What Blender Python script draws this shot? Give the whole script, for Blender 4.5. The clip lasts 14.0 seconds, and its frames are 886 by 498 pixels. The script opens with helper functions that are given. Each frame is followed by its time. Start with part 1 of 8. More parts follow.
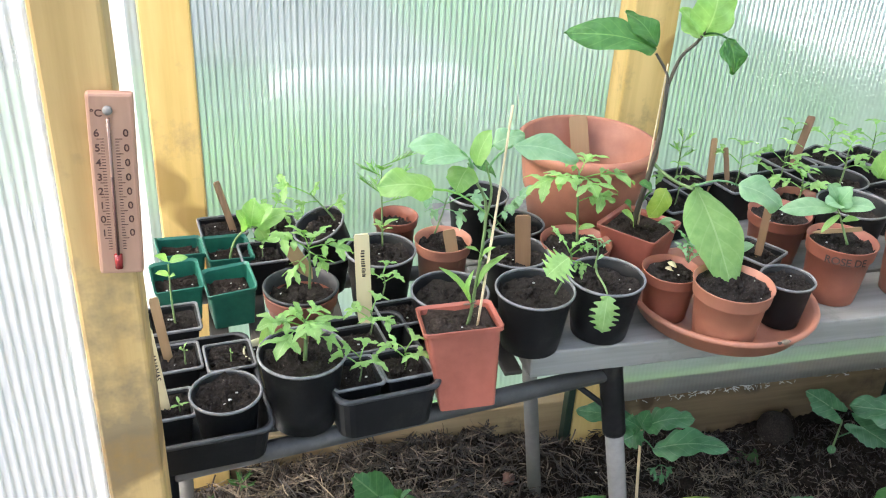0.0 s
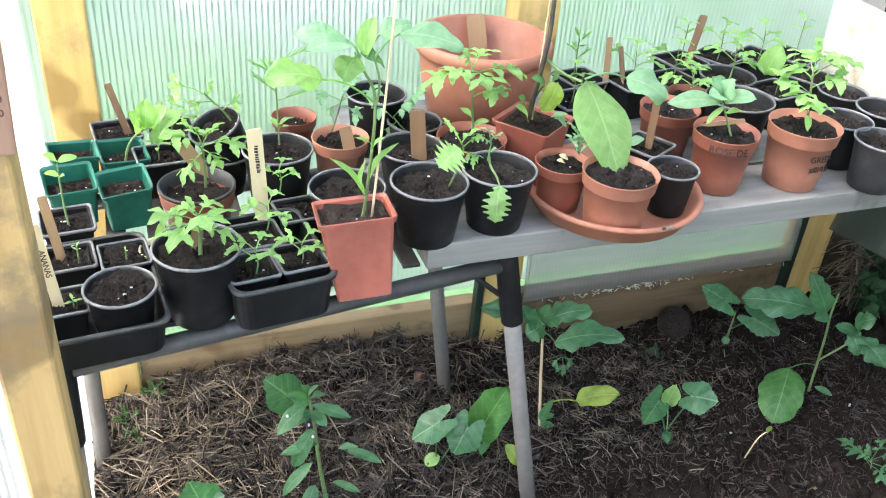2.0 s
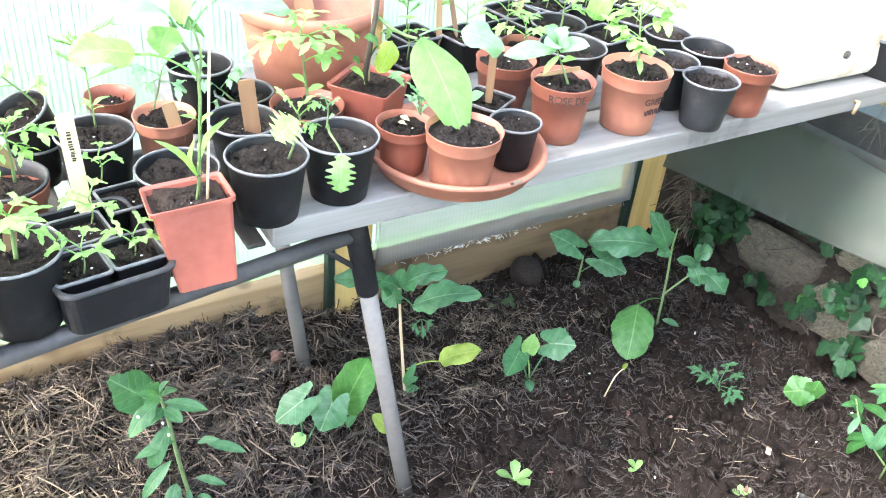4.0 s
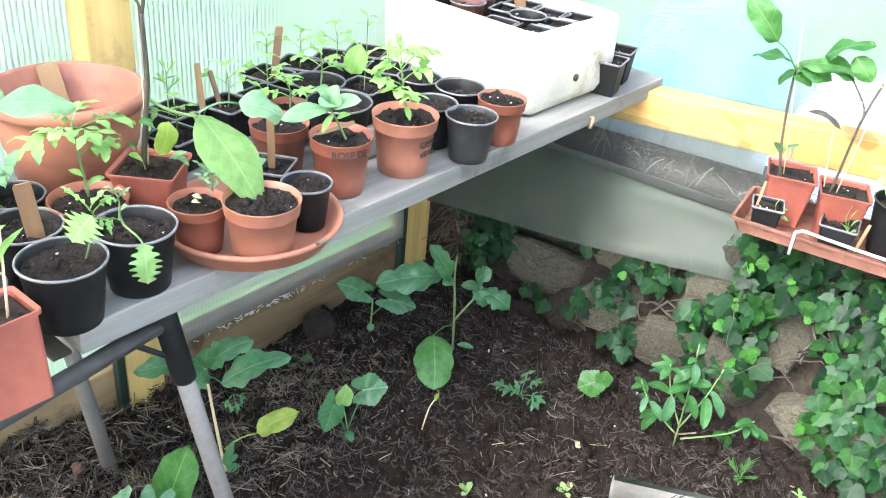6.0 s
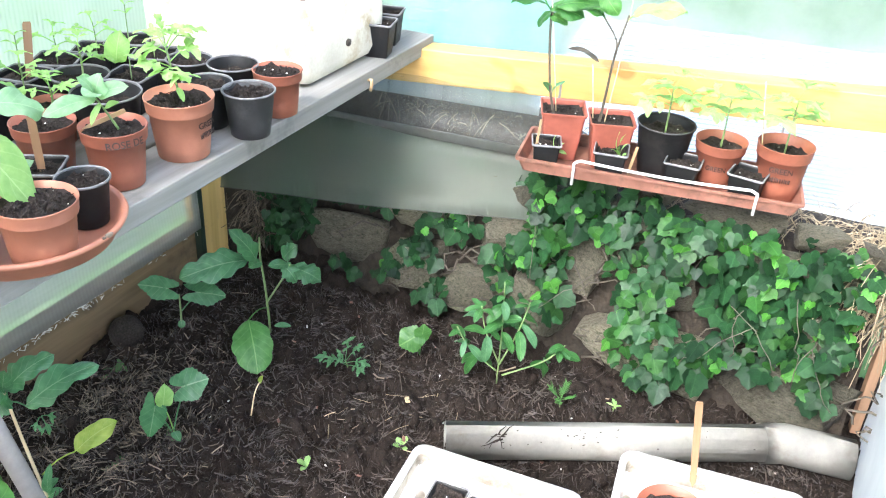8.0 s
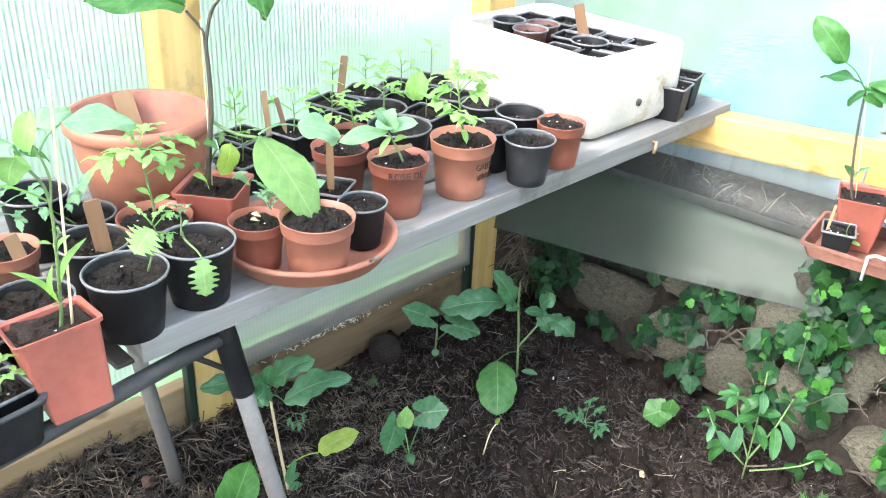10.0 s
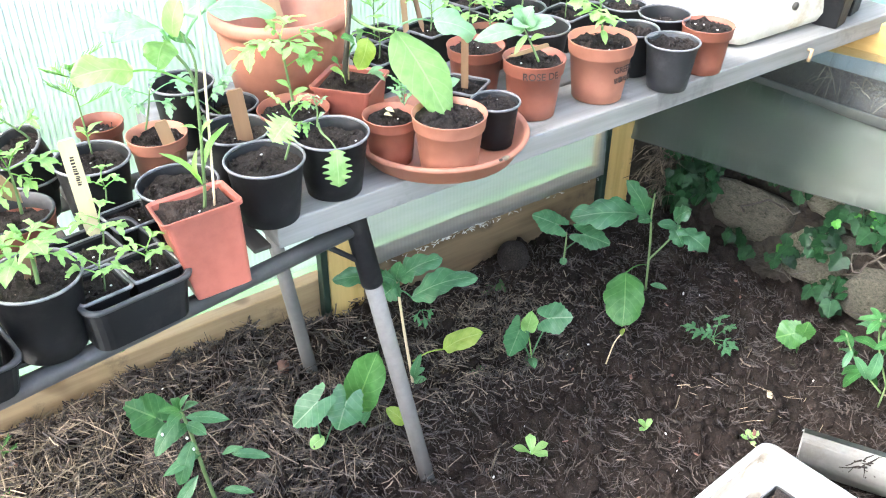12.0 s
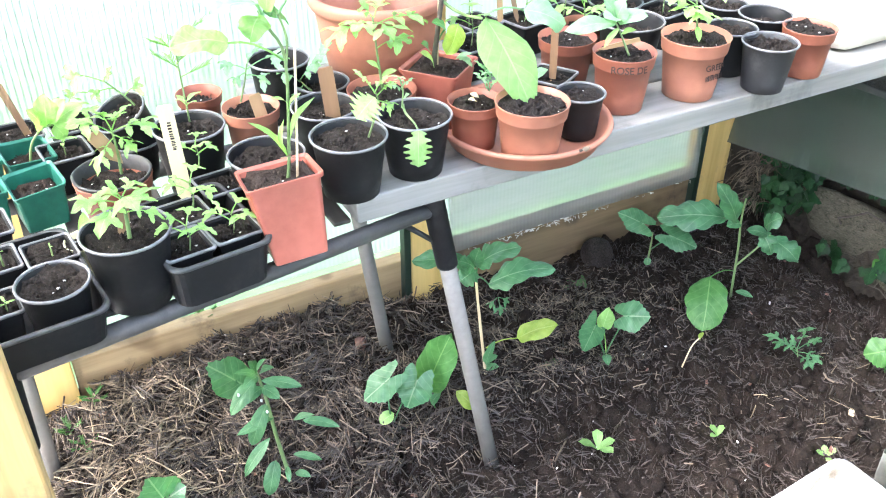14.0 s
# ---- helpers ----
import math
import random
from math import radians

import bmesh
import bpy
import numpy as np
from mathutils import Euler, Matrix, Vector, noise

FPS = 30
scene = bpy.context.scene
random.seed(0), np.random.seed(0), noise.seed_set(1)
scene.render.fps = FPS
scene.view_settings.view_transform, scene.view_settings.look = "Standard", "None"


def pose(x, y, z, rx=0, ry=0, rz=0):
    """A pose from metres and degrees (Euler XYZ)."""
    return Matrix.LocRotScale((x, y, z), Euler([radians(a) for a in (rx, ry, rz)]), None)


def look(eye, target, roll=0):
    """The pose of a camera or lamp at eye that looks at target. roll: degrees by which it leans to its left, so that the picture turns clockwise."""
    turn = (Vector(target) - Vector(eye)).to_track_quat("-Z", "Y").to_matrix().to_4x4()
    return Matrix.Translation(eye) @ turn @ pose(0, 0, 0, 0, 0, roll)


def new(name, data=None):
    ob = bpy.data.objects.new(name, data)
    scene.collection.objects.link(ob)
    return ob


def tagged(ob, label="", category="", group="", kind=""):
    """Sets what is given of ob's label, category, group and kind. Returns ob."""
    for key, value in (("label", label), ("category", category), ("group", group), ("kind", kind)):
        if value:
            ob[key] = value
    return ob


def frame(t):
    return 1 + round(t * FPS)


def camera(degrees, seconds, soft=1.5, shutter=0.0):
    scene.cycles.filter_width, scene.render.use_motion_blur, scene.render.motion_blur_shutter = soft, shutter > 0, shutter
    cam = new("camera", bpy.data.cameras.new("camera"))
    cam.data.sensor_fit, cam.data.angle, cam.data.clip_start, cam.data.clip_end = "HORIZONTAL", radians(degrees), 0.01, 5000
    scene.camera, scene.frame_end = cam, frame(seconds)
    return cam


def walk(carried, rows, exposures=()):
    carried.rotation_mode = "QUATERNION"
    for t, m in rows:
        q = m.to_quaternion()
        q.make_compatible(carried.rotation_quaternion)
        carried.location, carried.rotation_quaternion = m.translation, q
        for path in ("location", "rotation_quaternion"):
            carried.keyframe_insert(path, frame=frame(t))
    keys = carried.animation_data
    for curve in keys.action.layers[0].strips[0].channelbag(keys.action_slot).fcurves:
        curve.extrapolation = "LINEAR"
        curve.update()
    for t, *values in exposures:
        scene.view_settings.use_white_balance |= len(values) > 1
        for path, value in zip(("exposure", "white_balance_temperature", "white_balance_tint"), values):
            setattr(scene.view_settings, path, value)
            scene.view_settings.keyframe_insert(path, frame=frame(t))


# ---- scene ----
# Camera: held by hand inside the greenhouse, turning from the door jamb to the stone wall and back.
cam = camera(53.0, 14.0, soft=1.1)
PATH = [
    (0, pose(0.0209, 0.0640, 1.4814, 61.434, -2.863, -14.366)),
    (0.5, pose(0.0544, 0.0276, 1.4782, 61.245, -0.705, -12.58)),
    (1, pose(0.0638, 0.0025, 1.4717, 60.523, -0.483, -15.465)),
    (1.5, pose(0.0571, 0.0088, 1.4629, 58.672, -2.627, -17.116)),
    (2, pose(0.0552, 0.0075, 1.4549, 56.933, -4.070, -19.083)),
    (2.2, pose(0.0576, 0.0088, 1.4500, 56.217, -4.364, -19.641)),
    (4.3, pose(0.0742, 0.0636, 1.4407, 55.560, -4.991, -32.699)),
    (4.5, pose(0.0696, 0.0692, 1.4475, 56.233, -4.939, -34.399)),
    (5, pose(0.0394, 0.1006, 1.4602, 58.188, -5.498, -39.47)),
    (5.5, pose(0.0082, 0.1147, 1.4605, 59.505, -5.207, -44.33)),
    (6, pose(-0.0134, 0.1057, 1.4618, 59.641, -4.874, -49.573)),
    (6.5, pose(-0.0286, 0.0783, 1.4512, 59.153, -3.452, -56.210)),
    (7, pose(-0.0293, 0.0722, 1.4382, 58.259, -2.569, -63.741)),
    (7.5, pose(-0.0264, 0.0700, 1.4353, 58.611, -3.348, -66.066)),
    (8, pose(-0.0277, 0.0686, 1.4419, 59.482, -3.127, -64.585)),
    (8.5, pose(-0.0203, 0.0379, 1.4477, 61.788, -2.916, -59.835)),
    (9, pose(-0.0012, 0.0479, 1.4574, 62.889, -2.732, -53.275)),
    (9.2, pose(-0.0022, 0.0514, 1.4535, 63.342, -2.621, -51.141)),
    (11.3, pose(0.0030, 0.0364, 1.4398, 58.194, -0.575, -38.215)),
    (11.5, pose(-0.0029, 0.0410, 1.4304, 57.528, -0.406, -37.598)),
    (12, pose(-0.0023, 0.0293, 1.4269, 56.065, -0.270, -35.998)),
    (12.5, pose(-0.0049, 0.0161, 1.4258, 57.063, -0.771, -35.003)),
    (13, pose(0.0012, 0.0020, 1.4249, 56.167, -0.153, -29.74)),
    (13.5, pose(0.0029, -0.0074, 1.4246, 55.598, 0.460, -28.13)),
    (14, pose(0.0104, -0.0169, 1.4232, 55.830, -0.080, -28.63)),
]
EXPOSURES = [(0.0, 2.07, 6350, 15), (1.0, 1.96, 6350, 15), (1.5, 2.14, 6300, 15), (2.2, 2.58, 6250, 15), (4.3, 3.36, 6100, 17), (6.3, 2.76, 6150, 15), (9.2, 2.76, 6150, 15), (14.0, 3.28, 6100, 17)]
walk(cam, PATH, EXPOSURES)

# Light: a bright, softly clouded sky and a high veiled sun.
SUN_EL, SUN_AZ = radians(46), radians(-80)
world = bpy.data.worlds.new("sky")
scene.world = world
world.use_nodes = True
wn = world.node_tree
sky = wn.nodes.new("ShaderNodeTexSky")
sky.sky_type = "NISHITA"
sky.sun_disc = False
sky.sun_elevation, sky.sun_rotation = SUN_EL, SUN_AZ
sky.dust_density, sky.air_density, sky.ozone_density = 4.0, 1.0, 1.0
background = wn.nodes["Background"]
background.inputs["Strength"].default_value = 0.15
wn.links.new(sky.outputs[0], background.inputs[0])
sun = new("sun", bpy.data.lights.new("sun", "SUN"))
sun.data.energy, sun.data.angle, sun.data.color = 1.9, radians(30), (1.0, 0.985, 0.96)
sun_dir = Vector((math.sin(SUN_AZ) * math.cos(SUN_EL), math.cos(SUN_AZ) * math.cos(SUN_EL), math.sin(SUN_EL)))
sun.matrix_world = look(sun_dir * 20, (0, 0, 0))

# ---- materials ----
def nodes_of(name):
    m = bpy.data.materials.new(name)
    m.use_nodes = True
    nt = m.node_tree
    return m, nt, nt.nodes["Principled BSDF"]


def add(nt, kind, **values):
    n = nt.nodes.new(kind)
    for k, v in values.items():
        n.inputs[k].default_value = v
    return n


def ramp(nt, fac, stops):
    r = nt.nodes.new("ShaderNodeValToRGB")
    while len(r.color_ramp.elements) < len(stops):
        r.color_ramp.elements.new(0.5)
    for e, (p, c) in zip(r.color_ramp.elements, stops):
        e.position, e.color = p, (*c, 1)
    nt.links.new(fac, r.inputs[0])
    return r.outputs[0]


def mixed(nt, fac, a, b, mode="MIX"):
    m = nt.nodes.new("ShaderNodeMix")
    m.data_type, m.blend_type = "RGBA", mode
    for sock, val in ((m.inputs[0], fac), (m.inputs[6], a), (m.inputs[7], b)):
        if isinstance(val, bpy.types.NodeSocket):
            nt.links.new(val, sock)
        else:
            sock.default_value = (*val, 1) if isinstance(val, tuple) else val
    return m.outputs[2]


def noise_of(nt, scale, detail=4.0, rough=0.6, stretch=None, coords="Object"):
    tc = nt.nodes.new("ShaderNodeTexCoord")
    out = tc.outputs[coords]
    if stretch:
        mp = nt.nodes.new("ShaderNodeMapping")
        mp.inputs["Scale"].default_value = stretch
        nt.links.new(out, mp.inputs[0])
        out = mp.outputs[0]
    n = add(nt, "ShaderNodeTexNoise", Scale=scale, Detail=detail, Roughness=rough)
    nt.links.new(out, n.inputs["Vector"])
    return n.outputs[0]


def bump(nt, p, height, strength, distance):
    b = add(nt, "ShaderNodeBump", Strength=strength, Distance=distance)
    nt.links.new(height, b.inputs["Height"])
    nt.links.new(b.outputs[0], p.inputs["Normal"])


def surface(name, dark, light, fine=40.0, broad=6.0, rough=0.6, relief=0.3, depth=0.004, stretch=None, metal=0.0,
            stain=None, stain_amount=0.5, vary=0.15, spec=0.5, island=False):
    """Two scales of colour, a stain with an edge of its own, grain and relief."""
    m, nt, p = nodes_of(name)
    f, b = noise_of(nt, fine, 6, 0.65, stretch), noise_of(nt, broad, 3, 0.55, stretch)
    c = ramp(nt, f, [(0.3, dark), (0.7, light)])
    tone = ramp(nt, b, [(0.3, (0.72, 0.72, 0.72)), (0.7, (1.12, 1.12, 1.12))])
    c = mixed(nt, 1.0, c, tone, "MULTIPLY")
    if stain:
        s = ramp(nt, noise_of(nt, broad * 1.7, 6, 0.7), [(0.52, (0, 0, 0)), (0.66, (stain_amount,) * 3)])
        c = mixed(nt, s, c, stain)
    info = nt.nodes.new("ShaderNodeObjectInfo")
    pick = info.outputs["Random"]
    if island:
        pick = nt.nodes.new("ShaderNodeNewGeometry").outputs["Random Per Island"]
    r = ramp(nt, pick, [(0.0, (1 - vary,) * 3), (1.0, (1 + vary,) * 3)])
    c = mixed(nt, 1.0, c, r, "MULTIPLY")
    nt.links.new(c, p.inputs["Base Color"])
    rr = ramp(nt, f, [(0.2, (max(rough - 0.1, 0),) * 3), (0.8, (min(rough + 0.12, 1),) * 3)])
    nt.links.new(rr, p.inputs["Roughness"])
    p.inputs["Metallic"].default_value = metal
    p.inputs["Specular IOR Level"].default_value = spec
    if relief:
        bump(nt, p, f, relief, depth)
    return m


def wood(name, dark, light, stretch, rough=0.6, knots=True, stain=None):
    m, nt, p = nodes_of(name)
    g = noise_of(nt, 30, 6, 0.6, stretch)
    b = noise_of(nt, 3, 3, 0.5, stretch)
    c = ramp(nt, g, [(0.3, dark), (0.68, light)])
    c = mixed(nt, 1.0, c, ramp(nt, b, [(0.3, (0.78, 0.76, 0.74)), (0.7, (1.1, 1.1, 1.1))]), "MULTIPLY")
    if knots:
        k = ramp(nt, noise_of(nt, 9, 1, 0.3), [(0.64, (0, 0, 0)), (0.70, (0.7,) * 3)])
        c = mixed(nt, k, c, (dark[0] * 0.45, dark[1] * 0.38, dark[2] * 0.3))
    if stain:
        s = ramp(nt, noise_of(nt, 5, 6, 0.7), [(0.56, (0, 0, 0)), (0.68, (0.8,) * 3)])
        c = mixed(nt, s, c, stain)
    nt.links.new(c, p.inputs["Base Color"])
    p.inputs["Roughness"].default_value = rough
    bump(nt, p, g, 0.25, 0.002)
    return m


def leaf_material(name, dark, light, vein, gloss=0.42, through_light=0.35, island=False, shine=0.42):
    """A leaf: blotched green with paler ribs along its own u and v, and light that shines through."""
    m, nt, p = nodes_of(name)
    uv = nt.nodes.new("ShaderNodeTexCoord")
    sep = nt.nodes.new("ShaderNodeSeparateXYZ")
    nt.links.new(uv.outputs["UV"], sep.inputs[0])

    def calc(op, a, b=None, c=None):
        n = nt.nodes.new("ShaderNodeMath")
        n.operation = op
        for sock, val in zip(n.inputs, (a, b, c)):
            if isinstance(val, bpy.types.NodeSocket):
                nt.links.new(val, sock)
            elif val is not None:
                sock.default_value = val
        return n.outputs[0]

    across = calc("ABSOLUTE", calc("SUBTRACT", sep.outputs[0], 0.5))
    rib = calc("LESS_THAN", across, 0.018)
    side = calc("PINGPONG", calc("SUBTRACT", calc("MULTIPLY", sep.outputs[1], 6.0), calc("MULTIPLY", across, 3.4)), 0.5)
    sidevein = calc("LESS_THAN", side, 0.055)
    veins = calc("MAXIMUM", rib, calc("MULTIPLY", sidevein, 0.35))
    blot = noise_of(nt, 55, 4, 0.6)
    c = ramp(nt, blot, [(0.3, dark), (0.72, light)])
    c = mixed(nt, calc("MULTIPLY", veins, 0.6), c, vein)
    info = nt.nodes.new("ShaderNodeObjectInfo")
    pick = nt.nodes.new("ShaderNodeNewGeometry").outputs["Random Per Island"] if island else info.outputs["Random"]
    r = ramp(nt, pick, [(0.0, (0.5, 0.55, 0.55)), (1.0, (1.5, 1.7, 1.3))] if island else [(0.0, (0.78, 0.8, 0.75)), (1.0, (1.22, 1.15, 1.2))])
    c = mixed(nt, 1.0, c, r, "MULTIPLY")
    nt.links.new(c, p.inputs["Base Color"])
    p.inputs["Roughness"].default_value = gloss
    p.inputs["Specular IOR Level"].default_value = shine
    h = calc("ADD", calc("MULTIPLY", veins, -1.0), calc("MULTIPLY", blot, 0.6))
    bump(nt, p, h, 0.35, 0.0015)
    tr = nt.nodes.new("ShaderNodeBsdfTranslucent")
    tc = mixed(nt, 1.0, c, (1.35, 1.5, 0.72), "MULTIPLY")
    nt.links.new(tc, tr.inputs[0])
    mix = nt.nodes.new("ShaderNodeMixShader")
    mix.inputs[0].default_value = through_light
    out = nt.nodes["Material Output"]
    nt.links.new(p.outputs[0], mix.inputs[1])
    nt.links.new(tr.outputs[0], mix.inputs[2])
    nt.links.new(mix.outputs[0], out.inputs[0])
    return m


def sheet_material(name, clear, tint, milk, rough=0.25, scale=4.0, clear_tint=None, haze=0.0, ribs=0.0, streak=None, rib_depth=0.04):
    """Plastic sheet: partly clear, partly milky, with a soft gloss and uneven weathering; haze: how much of what shines through is
    scattered a little; ribs: pitch of the fine ribs along local x."""
    m, nt, p = nodes_of(name)
    p.inputs["Base Color"].default_value = (*tint, 1)
    p.inputs["Roughness"].default_value = rough
    tp = nt.nodes.new("ShaderNodeBsdfTransparent")
    tp.inputs[0].default_value = (*(clear_tint or tint), 1)
    tl = nt.nodes.new("ShaderNodeBsdfTranslucent")
    tl.inputs[0].default_value = (*tint, 1)
    first = nt.nodes.new("ShaderNodeMixShader")
    first.inputs[0].default_value = milk
    nt.links.new(p.outputs[0], first.inputs[1])
    nt.links.new(tl.outputs[0], first.inputs[2])
    second = nt.nodes.new("ShaderNodeMixShader")
    f = ramp(nt, noise_of(nt, scale, 5, 0.65, streak), [(0.25, (clear - 0.09,) * 3), (0.75, (clear + 0.09,) * 3)])
    if ribs:
        tc = nt.nodes.new("ShaderNodeTexCoord")
        wave = add(nt, "ShaderNodeTexWave", Scale=0.314 / ribs, Distortion=0.6, Detail=1.0)
        wave.bands_direction = "X"
        nt.links.new(tc.outputs["Object"], wave.inputs["Vector"])
        line = ramp(nt, wave.outputs[1], [(0.3, (1 - rib_depth,) * 3), (0.8, (1 + rib_depth * 0.6,) * 3)])
        f = mixed(nt, 1.0, f, line, "MULTIPLY")
        bump(nt, p, wave.outputs[1], 0.05, 0.001)
    nt.links.new(f, second.inputs[0])
    nt.links.new(first.outputs[0], second.inputs[1])
    nt.links.new(tp.outputs[0], second.inputs[2])
    if haze:
        soft = add(nt, "ShaderNodeBsdfRefraction", Roughness=0.5, IOR=1.14)
        soft.inputs["Color"].default_value = (*(clear_tint or tint), 1)
        both = nt.nodes.new("ShaderNodeMixShader")
        both.inputs[0].default_value = haze
        nt.links.new(tp.outputs[0], both.inputs[1])
        nt.links.new(soft.outputs[0], both.inputs[2])
        nt.links.new(both.outputs[0], second.inputs[2])
    nt.links.new(second.outputs[0], nt.nodes["Material Output"].inputs[0])
    return m


ALONG_X, ALONG_Y, ALONG_Z = (0.06, 1, 1), (1, 0.06, 1), (1, 1, 0.06)
POLY = sheet_material("polycarbonate", 0.84, (0.86, 0.90, 0.88), 0.7, haze=0.5, ribs=0.0115, rib_depth=0.05)
POLY_SIDE = sheet_material("side_polycarbonate", 0.84, (0.88, 0.90, 0.87), 0.7, haze=0.2)
PARTITION = sheet_material("white_partition", 0.10, (0.99, 0.985, 0.97), 0.7)
POLY_MILK = sheet_material("milky_polycarbonate", 0.68, (0.97, 0.97, 0.955), 0.8, ribs=0.0115, rib_depth=0.13)
POLY_ROOF = sheet_material("roof_polycarbonate", 0.86, (0.98, 0.99, 0.985), 0.8)
POLY_RIB = sheet_material("polycarbonate_web", 0.42, (0.60, 0.63, 0.61), 0.5)
# milky grey and streaks paint the frosted reflection on the rear glazing
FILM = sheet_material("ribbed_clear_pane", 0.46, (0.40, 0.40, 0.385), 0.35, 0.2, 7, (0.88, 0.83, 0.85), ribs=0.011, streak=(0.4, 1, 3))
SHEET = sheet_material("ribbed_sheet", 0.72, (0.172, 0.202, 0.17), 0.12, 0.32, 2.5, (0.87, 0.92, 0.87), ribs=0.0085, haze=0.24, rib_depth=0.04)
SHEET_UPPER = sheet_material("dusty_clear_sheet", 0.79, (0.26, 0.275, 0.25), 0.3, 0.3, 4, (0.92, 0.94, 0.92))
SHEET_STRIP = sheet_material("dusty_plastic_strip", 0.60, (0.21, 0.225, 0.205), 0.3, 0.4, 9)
# light put in the colour: paler lit rear posts, browner shaded door post
YELLOW_Z = wood("yellow_stained_timber", (0.56, 0.38, 0.115), (0.76, 0.55, 0.215), ALONG_Z, 0.55, True, (0.38, 0.265, 0.115))
YELLOW_DOOR = wood("shaded_weathered_timber", (0.44, 0.285, 0.10), (0.66, 0.455, 0.19), ALONG_Z, 0.6, True, (0.20, 0.15, 0.085))
YELLOW_X = wood("yellow_stained_beam", (0.52, 0.32, 0.09), (0.68, 0.45, 0.16), ALONG_Y, 0.55)
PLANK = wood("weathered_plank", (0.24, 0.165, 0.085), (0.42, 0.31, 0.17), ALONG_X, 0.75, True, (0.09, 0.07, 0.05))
GREY_BOARD = wood("grey_board", (0.155, 0.155, 0.143), (0.30, 0.298, 0.278), ALONG_X, 0.6, False, (0.10, 0.10, 0.092))
SLAT = wood("dark_slat", (0.045, 0.042, 0.036), (0.09, 0.082, 0.07), ALONG_Y, 0.75, False, (0.03, 0.028, 0.024))
TAG_WOOD = wood("label_wood", (0.28, 0.175, 0.09), (0.44, 0.30, 0.165), ALONG_Z, 0.7, False, (0.24, 0.15, 0.085))
TAG_DARK = wood("dark_label_wood", (0.20, 0.12, 0.07), (0.32, 0.20, 0.12), ALONG_Z, 0.75, False)
TAG_PALE = wood("pale_label_wood", (0.66, 0.56, 0.32), (0.78, 0.69, 0.45), ALONG_Z, 0.6, False)
CANE = wood("split_cane", (0.55, 0.43, 0.24), (0.75, 0.64, 0.42), ALONG_Z, 0.6, False)
TERRA = surface("terracotta_plastic", (0.245, 0.080, 0.048), (0.305, 0.104, 0.063), 60, 9, 0.48, 0.08, 0.001, stain=(0.25, 0.10, 0.06), stain_amount=0.35)
TERRA_PALE = surface("pale_terracotta_plastic", (0.375, 0.150, 0.092), (0.44, 0.186, 0.116), 60, 9, 0.5, 0.08, 0.001, stain=(0.36, 0.16, 0.09), stain_amount=0.35)
RED_PLASTIC = surface("red_brown_plastic", (0.29, 0.083, 0.056), (0.35, 0.106, 0.072), 60, 9, 0.42, 0.06, 0.001, stain=(0.3, 0.09, 0.06), stain_amount=0.3)
BLACK = surface("black_plastic", (0.008, 0.0085, 0.009), (0.015, 0.0155, 0.016), 70, 12, 0.5, 0.06, 0.001, stain=(0.04, 0.037, 0.034), stain_amount=0.35, spec=0.25)
BLACK_WORN = surface("worn_black_plastic", (0.025, 0.026, 0.027), (0.045, 0.046, 0.048), 70, 12, 0.5, 0.08, 0.001, stain=(0.1, 0.1, 0.095), stain_amount=0.45)
# pale grey paints the highlight along the black pots' rims
RIM_GREY = surface("highlight_grey_rim", (0.12, 0.122, 0.125), (0.25, 0.252, 0.255), 70, 14, 0.5, 0.05, 0.001)
GREEN_CUP = surface("dark_green_plastic", (0.009, 0.11, 0.075), (0.017, 0.155, 0.105), 60, 10, 0.4, 0.06, 0.001)
CREAM = surface("cream_plastic", (0.62, 0.60, 0.36), (0.72, 0.70, 0.45), 50, 8, 0.45, 0.05, 0.001)
FOAM = surface("yellowed_foam", (0.74, 0.70, 0.57), (0.85, 0.82, 0.71), 120, 5, 0.75, 0.25, 0.002, stain=(0.46, 0.33, 0.16), stain_amount=0.8)
FOAM_WHITE = surface("white_foam", (0.76, 0.77, 0.76), (0.84, 0.85, 0.84), 120, 5, 0.7, 0.2, 0.002, stain=(0.36, 0.30, 0.21), stain_amount=0.75)
PVC = surface("dirty_grey_pipe", (0.37, 0.37, 0.335), (0.44, 0.44, 0.40), 90, 7, 0.55, 0.06, 0.001, stain=(0.26, 0.225, 0.17), stain_amount=0.5)
STEEL = surface("galvanised_tube", (0.20, 0.191, 0.172), (0.25, 0.24, 0.218), 60, 3, 0.65, 0.05, 0.001, stain=(0.17, 0.155, 0.13), stain_amount=0.25, spec=0.25)
IRON = surface("black_tube_fitting", (0.016, 0.0162, 0.0168), (0.032, 0.0325, 0.033), 60, 8, 0.6, 0.1, 0.001, stain=(0.06, 0.055, 0.05), spec=0.28)
STEEL_DARK = surface("dull_dark_tube", (0.045, 0.045, 0.044), (0.075, 0.075, 0.073), 60, 6, 0.5, 0.06, 0.001, stain=(0.11, 0.105, 0.095), stain_amount=0.4)
WIRE_WHITE = surface("white_coated_wire", (0.78, 0.79, 0.78), (0.85, 0.86, 0.85), 60, 8, 0.4, 0.03, 0.001)
STONE = surface("limestone", (0.095, 0.087, 0.057), (0.27, 0.25, 0.178), 21, 6, 0.9, 1.0, 0.03, stain=(0.045, 0.052, 0.022), stain_amount=0.95, vary=0.4)
EARTH_JOINT = surface("earth_joint", (0.016, 0.0125, 0.009), (0.055, 0.042, 0.029), 55, 12, 0.95, 1.0, 0.015)
INK = surface("ink", (0.03, 0.018, 0.015), (0.05, 0.03, 0.025), 50, 9, 0.6, 0)
THERMO_WOOD = wood("thermometer_wood", (0.33, 0.18, 0.12), (0.46, 0.265, 0.18), ALONG_Z, 0.5, False)
